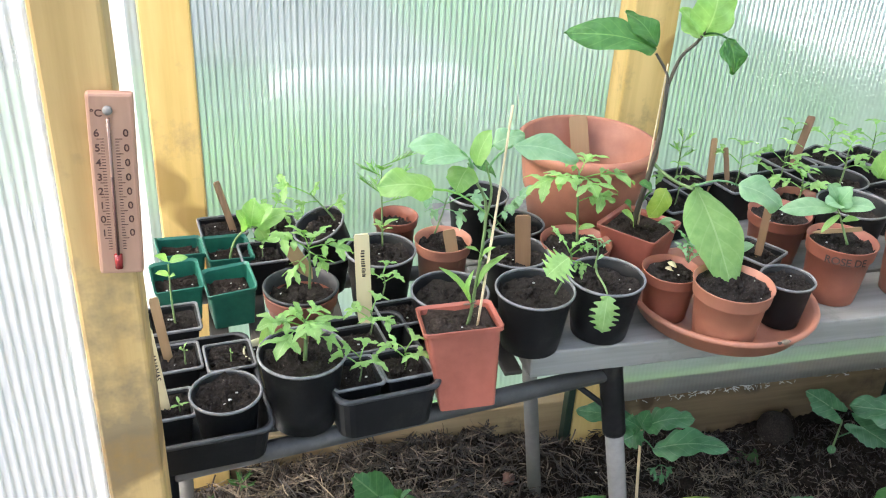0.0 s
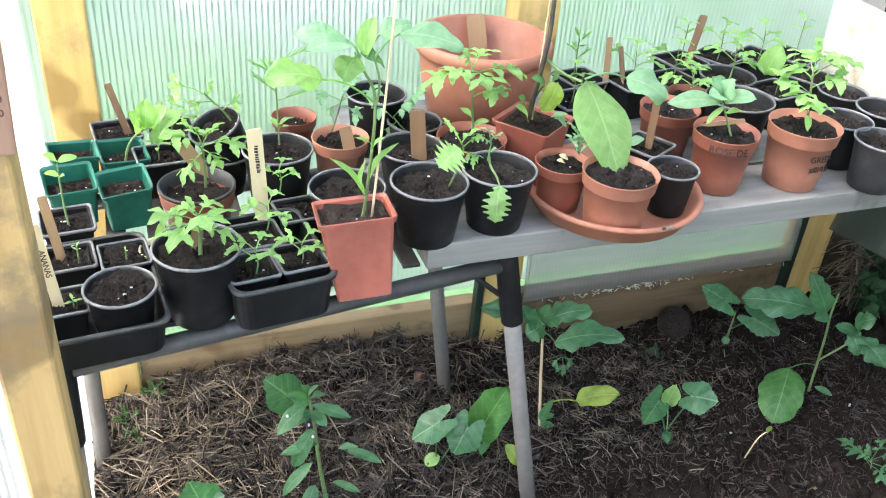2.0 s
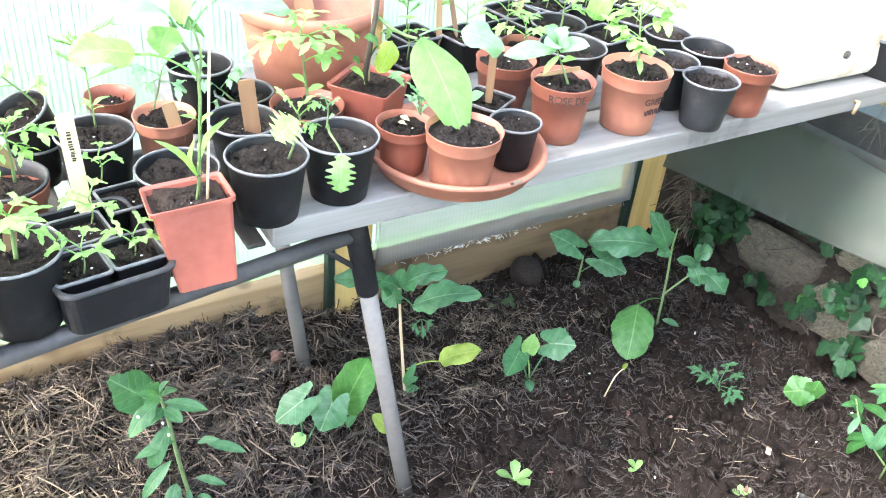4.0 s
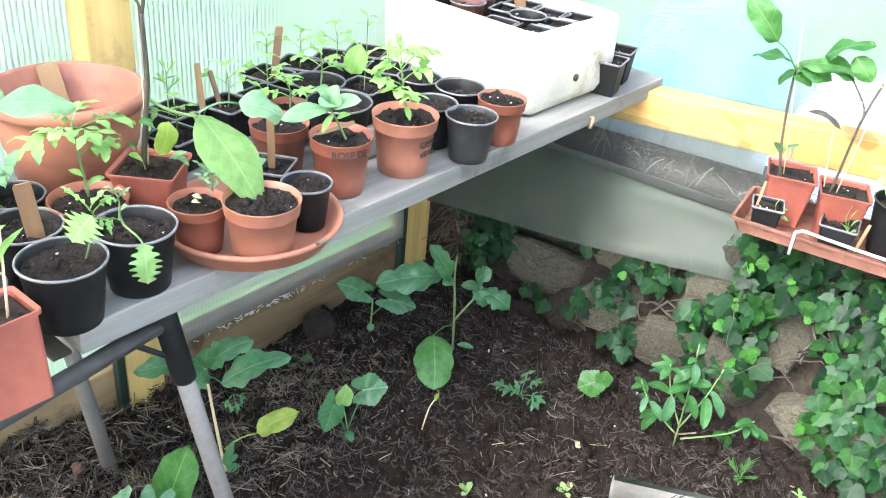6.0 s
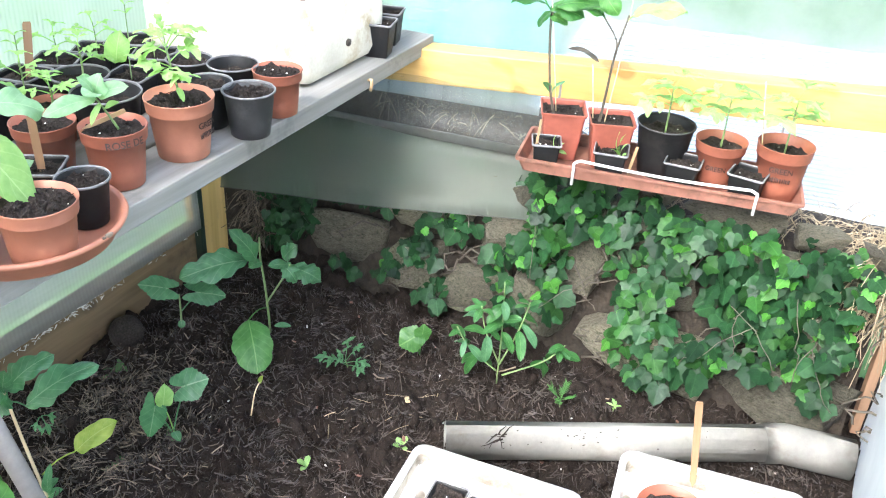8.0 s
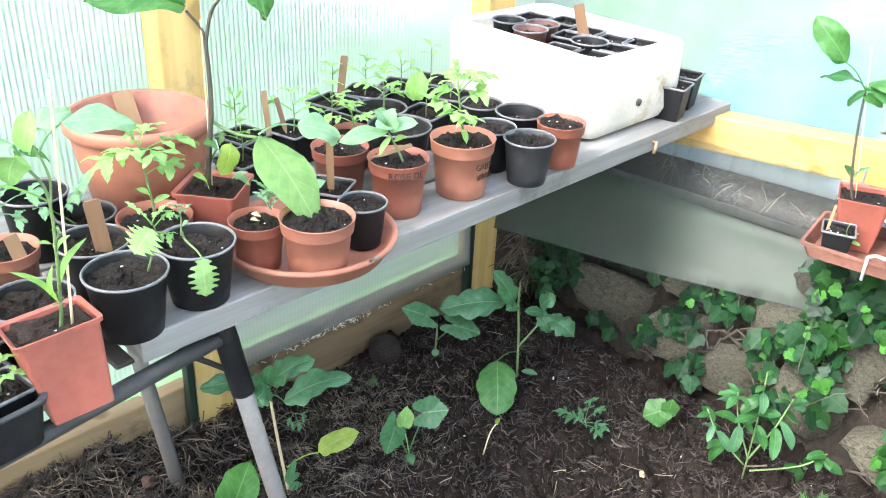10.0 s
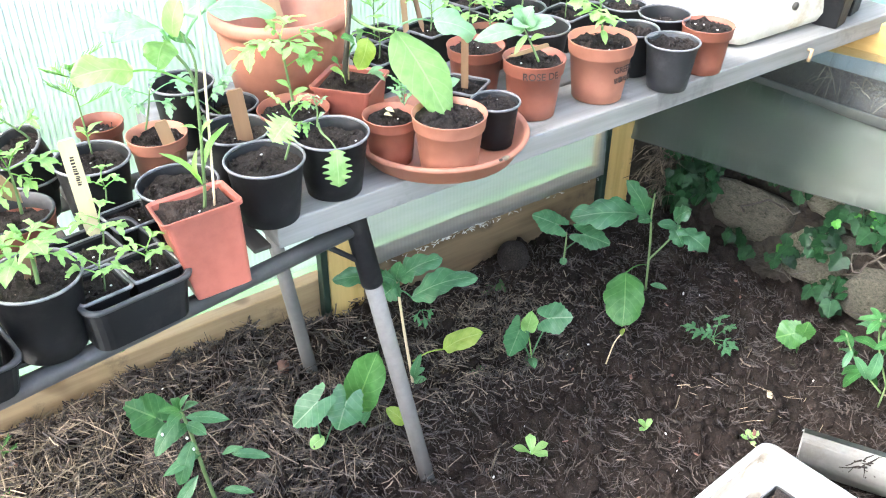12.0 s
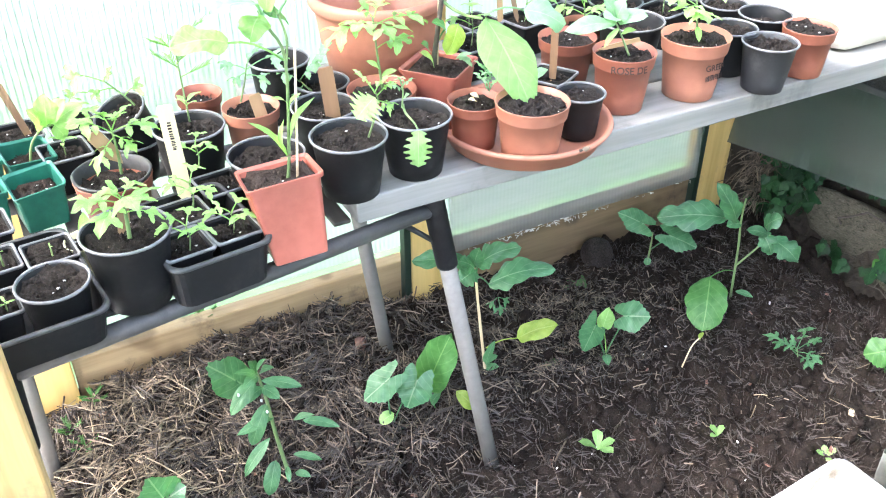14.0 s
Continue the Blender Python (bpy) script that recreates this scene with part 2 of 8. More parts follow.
THERMO_PRINT = surface("brown_print", (0.045, 0.014, 0.010), (0.10, 0.032, 0.022), 200, 20, 0.6, 0)
RED_SPIRIT = surface("red_spirit", (0.25, 0.02, 0.02), (0.32, 0.03, 0.03), 30, 9, 0.2, 0)
TUBE_GLASS = surface("glass_tube", (0.19, 0.115, 0.085), (0.26, 0.165, 0.125), 30, 9, 0.15, 0)
TURQUOISE = surface("turquoise_tarpaulin", (0.05, 0.42, 0.42), (0.09, 0.55, 0.54), 12, 3, 0.5, 0.2, 0.01)
WHITE_TARP = surface("white_tarpaulin", (0.70, 0.71, 0.71), (0.82, 0.83, 0.83), 8, 2, 0.6, 0.2, 0.02)
STRAW = surface("dry_straw", (0.078, 0.060, 0.042), (0.185, 0.147, 0.103), 90, 15, 0.7, 0.1, 0.001, vary=0.75, island=True)
STRAW_DARK = surface("rotted_straw", (0.016, 0.0118, 0.009), (0.072, 0.055, 0.042), 90, 15, 0.55, 0.1, 0.001, vary=0.55, island=True)
HAY = surface("dry_hay", (0.25, 0.195, 0.118), (0.42, 0.345, 0.228), 90, 15, 0.8, 0.1, 0.001, vary=0.4, island=True)
PERLITE = surface("white_grit", (0.62, 0.61, 0.57), (0.75, 0.74, 0.7), 60, 10, 0.8, 0.1, 0.001)
STEM_GREEN = surface("green_stem", (0.13, 0.215, 0.075), (0.20, 0.30, 0.115), 50, 10, 0.5, 0.05, 0.001)
STEM_WOODY = surface("brown_stem", (0.055, 0.045, 0.035), (0.115, 0.098, 0.07), 60, 10, 0.6, 0.2, 0.001)
LEAF = leaf_material("leaf_green", (0.052, 0.175, 0.042), (0.098, 0.265, 0.072), (0.20, 0.40, 0.13), 0.36)
LEAF_PALE = leaf_material("leaf_fresh", (0.225, 0.43, 0.135), (0.33, 0.555, 0.21), (0.45, 0.64, 0.32), 0.42, 0.46)
LEAF_BLUE = leaf_material("leaf_bluish", (0.050, 0.170, 0.072), (0.095, 0.255, 0.120), (0.24, 0.40, 0.24), 0.30, shine=0.6)
LEAF_PEPPER = leaf_material("pepper_leaf", (0.055, 0.165, 0.075), (0.10, 0.245, 0.115), (0.2, 0.36, 0.2), 0.36)
LEAF_MINT = leaf_material("leaf_pale_bluish", (0.19, 0.375, 0.20), (0.285, 0.48, 0.30), (0.36, 0.56, 0.36), 0.4, 0.38)
LEAF_DARK = leaf_material("leaf_dark", (0.025, 0.105, 0.025), (0.045, 0.16, 0.04), (0.12, 0.25, 0.09), 0.36, 0.3)
LEAF_YELLOW = leaf_material("leaf_yellowing", (0.20, 0.33, 0.05), (0.32, 0.42, 0.09), (0.40, 0.5, 0.18), 0.45, 0.4)
IVY = leaf_material("ivy_leaf", (0.0072, 0.030, 0.0125), (0.0165, 0.053, 0.0215), (0.024, 0.066, 0.031), 0.44, 0.2, True, 0.26)
IVY_GREEN = leaf_material("green_ivy_leaf", (0.012, 0.051, 0.011), (0.027, 0.085, 0.021), (0.042, 0.108, 0.035), 0.44, 0.28, True, 0.26)
IVY_YOUNG = leaf_material("young_ivy_leaf", (0.032, 0.125, 0.018), (0.065, 0.19, 0.036), (0.1, 0.23, 0.07), 0.42, 0.35, True, 0.28)


def soil_material(name, dark, light, grit):
    m, nt, p = nodes_of(name)
    f, b = noise_of(nt, 240, 8, 0.75), noise_of(nt, 14, 4, 0.6)
    c = ramp(nt, f, [(0.32, dark), (0.68, light)])
    c = mixed(nt, 1.0, c, ramp(nt, b, [(0.3, (0.6, 0.6, 0.6)), (0.7, (1.25, 1.22, 1.2))]), "MULTIPLY")
    g = ramp(nt, noise_of(nt, 330, 1, 0.5), [(0.73, (0, 0, 0)), (0.78, (grit,) * 3)])
    c = mixed(nt, g, c, (0.22, 0.18, 0.14))
    nt.links.new(c, p.inputs["Base Color"])
    p.inputs["Roughness"].default_value = 0.9
    p.inputs["Specular IOR Level"].default_value = 0.2
    bump(nt, p, f, 0.9, 0.006)
    return m


POT_SOIL = soil_material("potting_soil", (0.008, 0.0068, 0.006), (0.066, 0.054, 0.046), 0.6)
POT_SOIL_BROWN = soil_material("brown_potting_soil", (0.022, 0.016, 0.013), (0.082, 0.062, 0.050), 0.4)
BED_SOIL = soil_material("garden_soil", (0.0055, 0.0040, 0.0032), (0.041, 0.0295, 0.0225), 0.3)


def lawn_material():
    m, nt, p = nodes_of("lawn")
    b, f = noise_of(nt, 1.1, 2, 0.5), noise_of(nt, 5, 3, 0.5)
    c = ramp(nt, f, [(0.3, (0.042, 0.106, 0.034)), (0.7, (0.080, 0.174, 0.062))])
    patch = ramp(nt, b, [(0.52, (0, 0, 0)), (0.62, (0.75,) * 3)])
    c = mixed(nt, patch, c, (0.15, 0.175, 0.14))
    nt.links.new(c, p.inputs["Base Color"])
    p.inputs["Roughness"].default_value = 0.9
    bump(nt, p, f, 0.6, 0.03)
    return m


LAWN = lawn_material()
STRIP_GREEN = surface("dark_green_strip", (0.012, 0.028, 0.018), (0.022, 0.045, 0.03), 50, 8, 0.5, 0.05, 0.001)
# PLANK darkened for the shade under the shelf, with stains on top
PLANK_SHADED = wood("shaded_plank", (0.13, 0.088, 0.045), (0.26, 0.185, 0.10), ALONG_X, 0.75, True, (0.055, 0.042, 0.03))
# beige carries the box's inner shade as well as brown dirt stains
FOAM_SHADED_DIRTY = surface("shaded_stained_foam", (0.40, 0.365, 0.29), (0.56, 0.53, 0.45), 40, 9, 0.8, 0.2, 0.002, stain=(0.20, 0.15, 0.09), stain_amount=0.7)
GRAVEL = surface("grey_gravel", (0.11, 0.112, 0.11), (0.20, 0.20, 0.195), 60, 2, 0.95, 0.8, 0.02)
PALE_GRAVEL = surface("pale_gravel", (0.50, 0.49, 0.46), (0.66, 0.65, 0.62), 60, 4, 0.95, 0.6, 0.02)
BULB_SKIN = surface("dry_bulb_skin", (0.13, 0.062, 0.042), (0.22, 0.115, 0.08), 60, 20, 0.6, 0.3, 0.001)
GREY_STRIP = surface("dusty_grey_strip", (0.085, 0.09, 0.083), (0.13, 0.135, 0.125), 40, 8, 0.6, 0.1, 0.001, stain=(0.2, 0.2, 0.18))
HAY_DULL = surface("dull_straw", (0.17, 0.132, 0.085), (0.30, 0.245, 0.165), 90, 15, 0.75, 0.1, 0.001, vary=0.5, island=True)
# darkened for dirt and for the shade inside the tray
TRAY_CLAY = surface("dirty_shaded_tray_plastic", (0.19, 0.082, 0.056), (0.28, 0.128, 0.09), 40, 9, 0.6, 0.12, 0.001, stain=(0.075, 0.045, 0.033), stain_amount=0.8)
BROWN_PLASTIC = surface("brown_plastic", (0.10, 0.042, 0.03), (0.15, 0.066, 0.046), 60, 9, 0.5, 0.06, 0.001)
TAG_RED = wood("red_brown_label_wood", (0.17, 0.092, 0.045), (0.31, 0.185, 0.098), ALONG_Z, 0.7, False)

# ---- shapes ----
def part(name, bm, material, parent=None, label="", smooth=True):
    me = bpy.data.meshes.new(name)
    bm.normal_update()
    bm.to_mesh(me)
    bm.free()
    me.materials.append(material)
    if smooth:
        for q in me.polygons:
            q.use_smooth = True
    ob = new(name, me)
    if parent is not None:
        ob.parent = parent
    if label:
        ob["label"] = label
    return ob


def base(name, at, label, category, group="", turn=0.0, kind=""):
    e = new(name)
    e.empty_display_size = 0.02
    e.matrix_world = pose(*at, 0, 0, turn)
    return tagged(e, label, category, group, kind)


def box_into(bm, lo, hi, bevel=0.0, m=None):
    size = [b - a for a, b in zip(lo, hi)]
    mid = [(a + b) / 2 for a, b in zip(lo, hi)]
    r = bmesh.ops.create_cube(bm, size=1.0, matrix=Matrix.Translation(mid) @ Matrix.Diagonal((*size, 1)))
    vs = r["verts"]
    if bevel:
        es = list({e for v in vs for e in v.link_edges})
        got = bmesh.ops.bevel(bm, geom=es, offset=bevel, segments=2, affect="EDGES", profile=0.5)
        vs = list({v for f in got["faces"] for v in f.verts} | {v for v in vs if v.is_valid})
    if m is not None:
        bmesh.ops.transform(bm, matrix=m, verts=vs)
    return vs


def boxed(name, lo, hi, material, parent=None, label="", bevel=0.003, m=None):
    bm = bmesh.new()
    box_into(bm, lo, hi, bevel, m)
    return part(name, bm, material, parent, label, smooth=False)


def ring_loft(bm, loops, close_first=False, close_last=False):
    """Skin a run of loops (lists of points, all of one length)."""
    rows = [[bm.verts.new(p) for p in lp] for lp in loops]
    n = len(rows[0])
    for a, b in zip(rows, rows[1:]):
        for i in range(n):
            bm.faces.new((a[i], a[(i + 1) % n], b[(i + 1) % n], b[i]))
    if close_first:
        bm.faces.new(rows[0][::-1])
    if close_last:
        bm.faces.new(rows[-1])
    return rows


def circle(r, z, n=32, wob=0.0, seed=0.0):
    return [(r * (1 + wob * math.sin(3 * a + seed)) * math.cos(a), r * (1 + wob * math.sin(3 * a + seed)) * math.sin(a), z)
            for a in (2 * math.pi * i / n for i in range(n))]


def rounded_square(half, z, r, n=4, half_y=None):
    hy = half if half_y is None else half_y
    pts = []
    for cx, cy, a0 in ((1, 1, 0), (-1, 1, 90), (-1, -1, 180), (1, -1, 270)):
        for i in range(n + 1):
            a = radians(a0 + 90 * i / n)
            pts.append((cx * (half - r) + r * math.cos(a), cy * (hy - r) + r * math.sin(a), z))
    return pts


def tube_into(bm, pts, radius, n=8, taper=None, cap=True):
    pts = [Vector(p) for p in pts]
    loops, side = [], None
    for i, p in enumerate(pts):
        d = (pts[min(i + 1, len(pts) - 1)] - pts[max(i - 1, 0)]).normalized()
        if side is None:
            side = d.orthogonal().normalized()
        side = (side - d * side.dot(d)).normalized()
        up = d.cross(side)
        r = radius if taper is None else radius + (taper - radius) * i / (len(pts) - 1)
        loops.append([p + (side * math.cos(a) + up * math.sin(a)) * r for a in (2 * math.pi * k / n for k in range(n))])
    ring_loft(bm, loops, cap, cap)


def arc(a, b, sag, n=6, side=(0, 0, 1)):
    a, b, s = Vector(a), Vector(b), Vector(side)
    return [a.lerp(b, i / n) + s * sag * math.sin(math.pi * i / n) for i in range(n + 1)]


def soil_disc(r, z, seed, square=0.0, rough=0.0040, rings=9, seg=28, material=None):
    """A crumbly soil surface with lumps, filling a round or square pot."""
    bm = bmesh.new()
    rnd = random.Random(seed)
    off = Vector((rnd.uniform(0, 50), rnd.uniform(0, 50), 0))
    loops = []
    for k in range(1, rings + 1):
        rr = r * k / rings
        lp = rounded_square(rr, 0, rr * 0.25, 6) if square else circle(rr, 0, seg)
        loops.append([(x, y, z + rough * 2.6 * noise.noise(Vector((x, y, 0)) * 70 + off) + rough * 2.6 * noise.noise(Vector((x, y, 0)) * 190 + off)) for x, y, _ in lp])
    rows = ring_loft(bm, loops)
    c = bm.verts.new((0, 0, z))
    n = len(rows[0])
    for i in range(n):
        bm.faces.new((c, rows[0][i], rows[0][(i + 1) % n]))
    for _ in range(95):
        a, q = rnd.uniform(0, 6.28), r * 0.93 * math.sqrt(rnd.random())
        s = 0.0009 + 0.0040 * rnd.random() ** 2
        bmesh.ops.create_icosphere(bm, subdivisions=1, radius=s, matrix=Matrix.Translation((q * math.cos(a), q * math.sin(a), z + s * 0.4)) @ pose(0, 0, 0, rnd.uniform(0, 90), rnd.uniform(0, 90), 0) @ Matrix.Diagonal((1, rnd.uniform(0.6, 1), rnd.uniform(0.5, 0.9), 1)))
    for _ in range(22):
        a, q, b = rnd.uniform(0, 6.28), r * 0.85 * math.sqrt(rnd.random()), rnd.uniform(0, 3.14)
        p = Vector((q * math.cos(a), q * math.sin(a), z + rough * 0.9))
        v = Vector((math.cos(b), math.sin(b), rnd.uniform(-0.2, 0.4))) * rnd.uniform(0.003, 0.010)
        tube_into(bm, (p - v, p + v), rnd.uniform(0.0004, 0.0009), 4)
    return bm


def grit_into(name, r, z, seed, parent, count=7):
    bm = bmesh.new()
    rnd = random.Random(seed * 7 + 1)
    for _ in range(count):
        a, q, s = rnd.uniform(0, 6.28), r * 0.85 * math.sqrt(rnd.random()), rnd.uniform(0.0009, 0.0022)
        bmesh.ops.create_icosphere(bm, subdivisions=1, radius=s, matrix=Matrix.Translation((q * math.cos(a), q * math.sin(a), z + 0.003)) @ Matrix.Diagonal((1.3, 1, 0.7, 1)))
    return tagged(part(name, bm, PERLITE, parent, "white grit grains"), kind="stuff")


def round_pot(e, d, h, material, rim="band", rim_material=None, soil=0.8, seed=1, soil_material_=None):
    """A thin-walled tapered pot: body, rolled rim, soil. d: across the rim."""
    r, rb, th = d / 2, d / 2 * 0.74, 0.0016
    bm = bmesh.new()
    band = h * (0.24 if rim == "band" else 0.05)
    lip = 0.0035 if rim == "band" else 0.0015
    rt = r - lip
    at = lambda z: rb + (rt - rb) * z / h
    prof = [(rb * 0.2, 0.004), (rb * 0.86, 0.004), (rb * 0.9, 0), (rb, 0.002), (at(h * 0.3), h * 0.3), (at(h - band) - 0.0006, h - band)]
    if rim == "band":
        prof += [(at(h - band) + lip * 0.8, h - band + 0.001), (at(h - band) + lip, h - band + 0.004)]
    prof += [(r - 0.001, h - 0.003)]
    if rim_material is None:
        prof += [(r, h - 0.0015), (r - 0.0006, h), (r - th * 1.4, h - 0.0008)]
    else:
        prof += [(r - th, h - 0.003)]
    prof += [(at(h - band) - th, h - band), (at(h * soil * 0.9) - th, h * soil * 0.9)]
    ring_loft(bm, [circle(q, z, 40) for q, z in prof], True)
    part("pot", bm, material, e)
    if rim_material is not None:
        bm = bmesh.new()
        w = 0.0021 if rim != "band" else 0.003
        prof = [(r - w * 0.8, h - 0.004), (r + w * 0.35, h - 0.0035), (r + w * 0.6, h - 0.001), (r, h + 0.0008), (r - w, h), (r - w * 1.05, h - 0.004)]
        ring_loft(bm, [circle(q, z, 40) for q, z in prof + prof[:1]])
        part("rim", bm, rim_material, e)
    zs = h * soil
    part("soil", soil_disc(at(zs) - th * 0.7, zs, seed, material=None), soil_material_ or POT_SOIL, e)
    grit_into("grit", at(zs), zs, seed, e, 1 + seed % 3)
    return zs


def square_pot(e, w, h, material, rim_material=None, soil=0.82, seed=1, wavy=0.0, taper=0.74, soil_material_=None, lip=0.003):
    """A square tapered pot with rounded corners and a turned-out lip."""
    half, hb, th = w / 2, w / 2 * taper, 0.0014
    bm = bmesh.new()
    at = lambda z: hb + (half - lip - hb) * z / h
    levels = [(hb * 0.86, 0.004, 0.12), (hb * 0.9, 0, 0.12), (hb, 0.002, 0.13), (at(h * 0.5), h * 0.5, 0.14), (at(h - 0.008), h - 0.008, 0.15),
              (half - 0.0008, h - 0.007, 0.16), (half, h - 0.001, 0.16), (half - th, h, 0.16), (at(h - 0.004) - th, h - 0.004, 0.15), (at(h * soil * 0.9) - th, h * soil * 0.9, 0.14)]
    loops = [rounded_square(q, z, q * k) for q, z, k in levels]
    if wavy:
        loops = [[(x * (1 + wavy * math.sin(9 * math.atan2(y, x) + seed) * (z / h) ** 4), y * (1 + wavy * math.sin(9 * math.atan2(y, x) + seed) * (z / h) ** 4),
                   z + (0.006 * math.sin(5 * math.atan2(y, x) + seed) if z > h * 0.9 else 0)) for x, y, z in lp] for lp in loops]
    ring_loft(bm, loops, True)
    part("pot", bm, material, e, smooth=False)
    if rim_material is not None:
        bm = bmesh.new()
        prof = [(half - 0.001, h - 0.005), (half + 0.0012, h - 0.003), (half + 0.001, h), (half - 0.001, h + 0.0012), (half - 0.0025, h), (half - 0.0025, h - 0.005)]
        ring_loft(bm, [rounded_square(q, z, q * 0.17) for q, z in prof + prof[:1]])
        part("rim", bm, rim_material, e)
    zs = h * soil
    part("soil", soil_disc(at(zs) - th * 0.7, zs, seed, square=1), soil_material_ or POT_SOIL, e)
    grit_into("grit", at(zs) * 0.9, zs, seed, e, 1 + seed % 3)
    return zs


def lettering(text, size, material, parent, place, bend=0.0, name="lettering"):
    """Writing as a thin mesh; place: its matrix under the parent; bend: radius of the round wall that it lies on."""
    cu = bpy.data.curves.new("text", "FONT")
    cu.body, cu.size, cu.extrude, cu.offset = text, size, 0.0002, size * 0.012
    cu.align_x, cu.align_y = "CENTER", "CENTER"
    tmp = bpy.data.objects.new("text", cu)
    scene.collection.objects.link(tmp)
    dg = bpy.context.evaluated_depsgraph_get()
    dg.update()
    me = bpy.data.meshes.new_from_object(tmp.evaluated_get(dg))
    bpy.data.objects.remove(tmp)
    if bend:
        for v in me.vertices:
            a = v.co.x / bend
            v.co = Vector((bend * math.sin(a), v.co.y, (bend + v.co.z) * math.cos(a) - bend))
    me.materials.clear()
    me.materials.append(material)
    ob = new(name, me)
    ob.parent = parent
    ob.matrix_basis = place
    return ob


def bars(count, w, h, material, parent, place, name="writing"):
    bm = bmesh.new()
    rnd = random.Random(count * 13 + int(w * 1e4))
    x = -w / 2
    while x < w / 2:
        s = rnd.uniform(0.05, 0.12) * w
        box_into(bm, (x, -h / 2 * rnd.uniform(0.6, 1), -0.0002), (x + s * 0.55, h / 2 * rnd.uniform(0.6, 1), 0.0003))
        x += s
    ob = part(name, bm, material, parent)
    ob.matrix_basis = place
    return ob

# ---- the place ----
WALL_Y = 1.66                                   # inner face of the rear glazing
RIGHT = pose(2.1, 1.05, 0, 0, 0, -80.9)          # along the right-hand wall: x runs away from the rear corner, y outwards


def bed_height(x, y):
    """Height of the planting bed: mulch heaped to the rear and left, worn to crumbs elsewhere."""
    heap = 0.085 * math.exp(-((x - 0.45) / 0.45) ** 2 - ((y - 1.62) / 0.30) ** 2) + 0.05 * math.exp(-((x - 0.1) / 0.2) ** 2 - ((y - 1.45) / 0.2) ** 2)
    lumps = 0.018 * noise.noise(Vector((x * 6, y * 6, 3))) + 0.030 * noise.noise(Vector((x * 15, y * 15, 8))) + 0.022 * noise.noise(Vector((x * 40, y * 40, 1))) + 0.012 * noise.noise(Vector((x * 95, y * 95, 6)))
    hollow = 0.045 * max(0.0, noise.noise(Vector((x * 9 + 4, y * 9, 12))) - 0.05)
    return heap + lumps - hollow


def outside_height(x, y):
    t = min(max((x - 2.2 + 0.16 * (y - 1.05)) / 0.25, 0), 1)
    return -0.03 + 0.40 * t * t * (3 - 2 * t) + 0.03 * noise.noise(Vector((x * 0.7, y * 0.7, 0)))


def build_ground():
    bm = bmesh.new()
    xs = [-900, -200, -40, -12] + [-6 + 0.4 * i for i in range(41)] + [14, 40, 200, 900]
    rows = []
    for x in xs:
        rows.append([bm.verts.new((x, y, outside_height(x, y) if abs(x) < 15 and abs(y) < 15 else 0.0)) for y in xs])
    for a, b in zip(rows, rows[1:]):
        for i in range(len(xs) - 1):
            inside = -0.1 < (a[i].co.x + b[i].co.x) / 2 < 1.9 and -0.8 < (a[i].co.y + a[i + 1].co.y) / 2 < 1.4
            if not inside:
                bm.faces.new((a[i], b[i], b[i + 1], a[i + 1]))
    tagged(part("ground", bm, LAWN), "rough green lawn outside the greenhouse", "lawn", kind="structure")
    bm = bmesh.new()
    n, mcount = 380, 420
    rows = [[bm.verts.new((x, y, bed_height(x, y))) for y in (-1.25 + 2.92 * j / mcount for j in range(mcount + 1))] for x in (-0.35 + 2.55 * i / n for i in range(n + 1))]
    for a, b in zip(rows, rows[1:]):
        for i in range(mcount):
            bm.faces.new((a[i], b[i], b[i + 1], a[i + 1]))
    tagged(part("floor", bm, BED_SOIL), "dark crumbly garden soil of the planting bed", "soil", kind="structure")


build_ground()


def strips(name, count, place, material, lengths, widths, label, seed, lift=0.004, steep=0.35):
    """Scattered stalks: thin bent three-sided strips, joined."""
    rnd = random.Random(seed)
    verts, faces = [], []
    for _ in range(count):
        x, y = place(rnd)
        ln, w = lengths[0] + (lengths[1] - lengths[0]) * rnd.random() ** 1.8, widths[0] + (widths[1] - widths[0]) * rnd.random() ** 1.6
        a = 7.0 * noise.noise(Vector((x * 5, y * 5, seed))) + rnd.gauss(0, 0.55)
        up = rnd.gauss(0, steep)
        d = Vector((math.cos(a) * math.cos(up), math.sin(a) * math.cos(up), math.sin(up)))
        s = Vector((-math.sin(a), math.cos(a), 0)) * w
        c = Vector((x, y, bed_height(x, y) + lift + rnd.uniform(0, 0.012)))
        bend = Vector((rnd.uniform(-1, 1), rnd.uniform(-1, 1), rnd.uniform(0, 0.8))) * ln * 0.045
        k = len(verts)
        for t in (-0.5, -0.17, 0.17, 0.5):
            p = c + d * ln * t + bend * (1 - 4 * t * t)
            p.z = max(p.z, bed_height(p.x, p.y) + 0.001)
            verts += [p - s, p + s, p + Vector((0, 0, w * 1.3))]
        for q in (k, k + 3, k + 6):
            faces += [(q, q + 1, q + 4, q + 3), (q + 1, q + 2, q + 5, q + 4), (q + 2, q, q + 3, q + 5)]
    me = bpy.data.meshes.new(name)
    me.from_pydata(verts, [], faces)
    me.materials.append(material)
    tagged(new(name, me), label, "straw", kind="stuff")


def anywhere(r):
    return r.uniform(-0.1, 1.85), r.uniform(-0.2, 1.6)


def matted(r):
    """Fibres lie in mats with barer soil between."""
    while True:
        x, y = anywhere(r)
        if noise.noise(Vector((x * 7, y * 7, 31))) + 0.5 * noise.noise(Vector((x * 19, y * 19, 5))) > r.uniform(-0.75, 0.45):
            return x, y


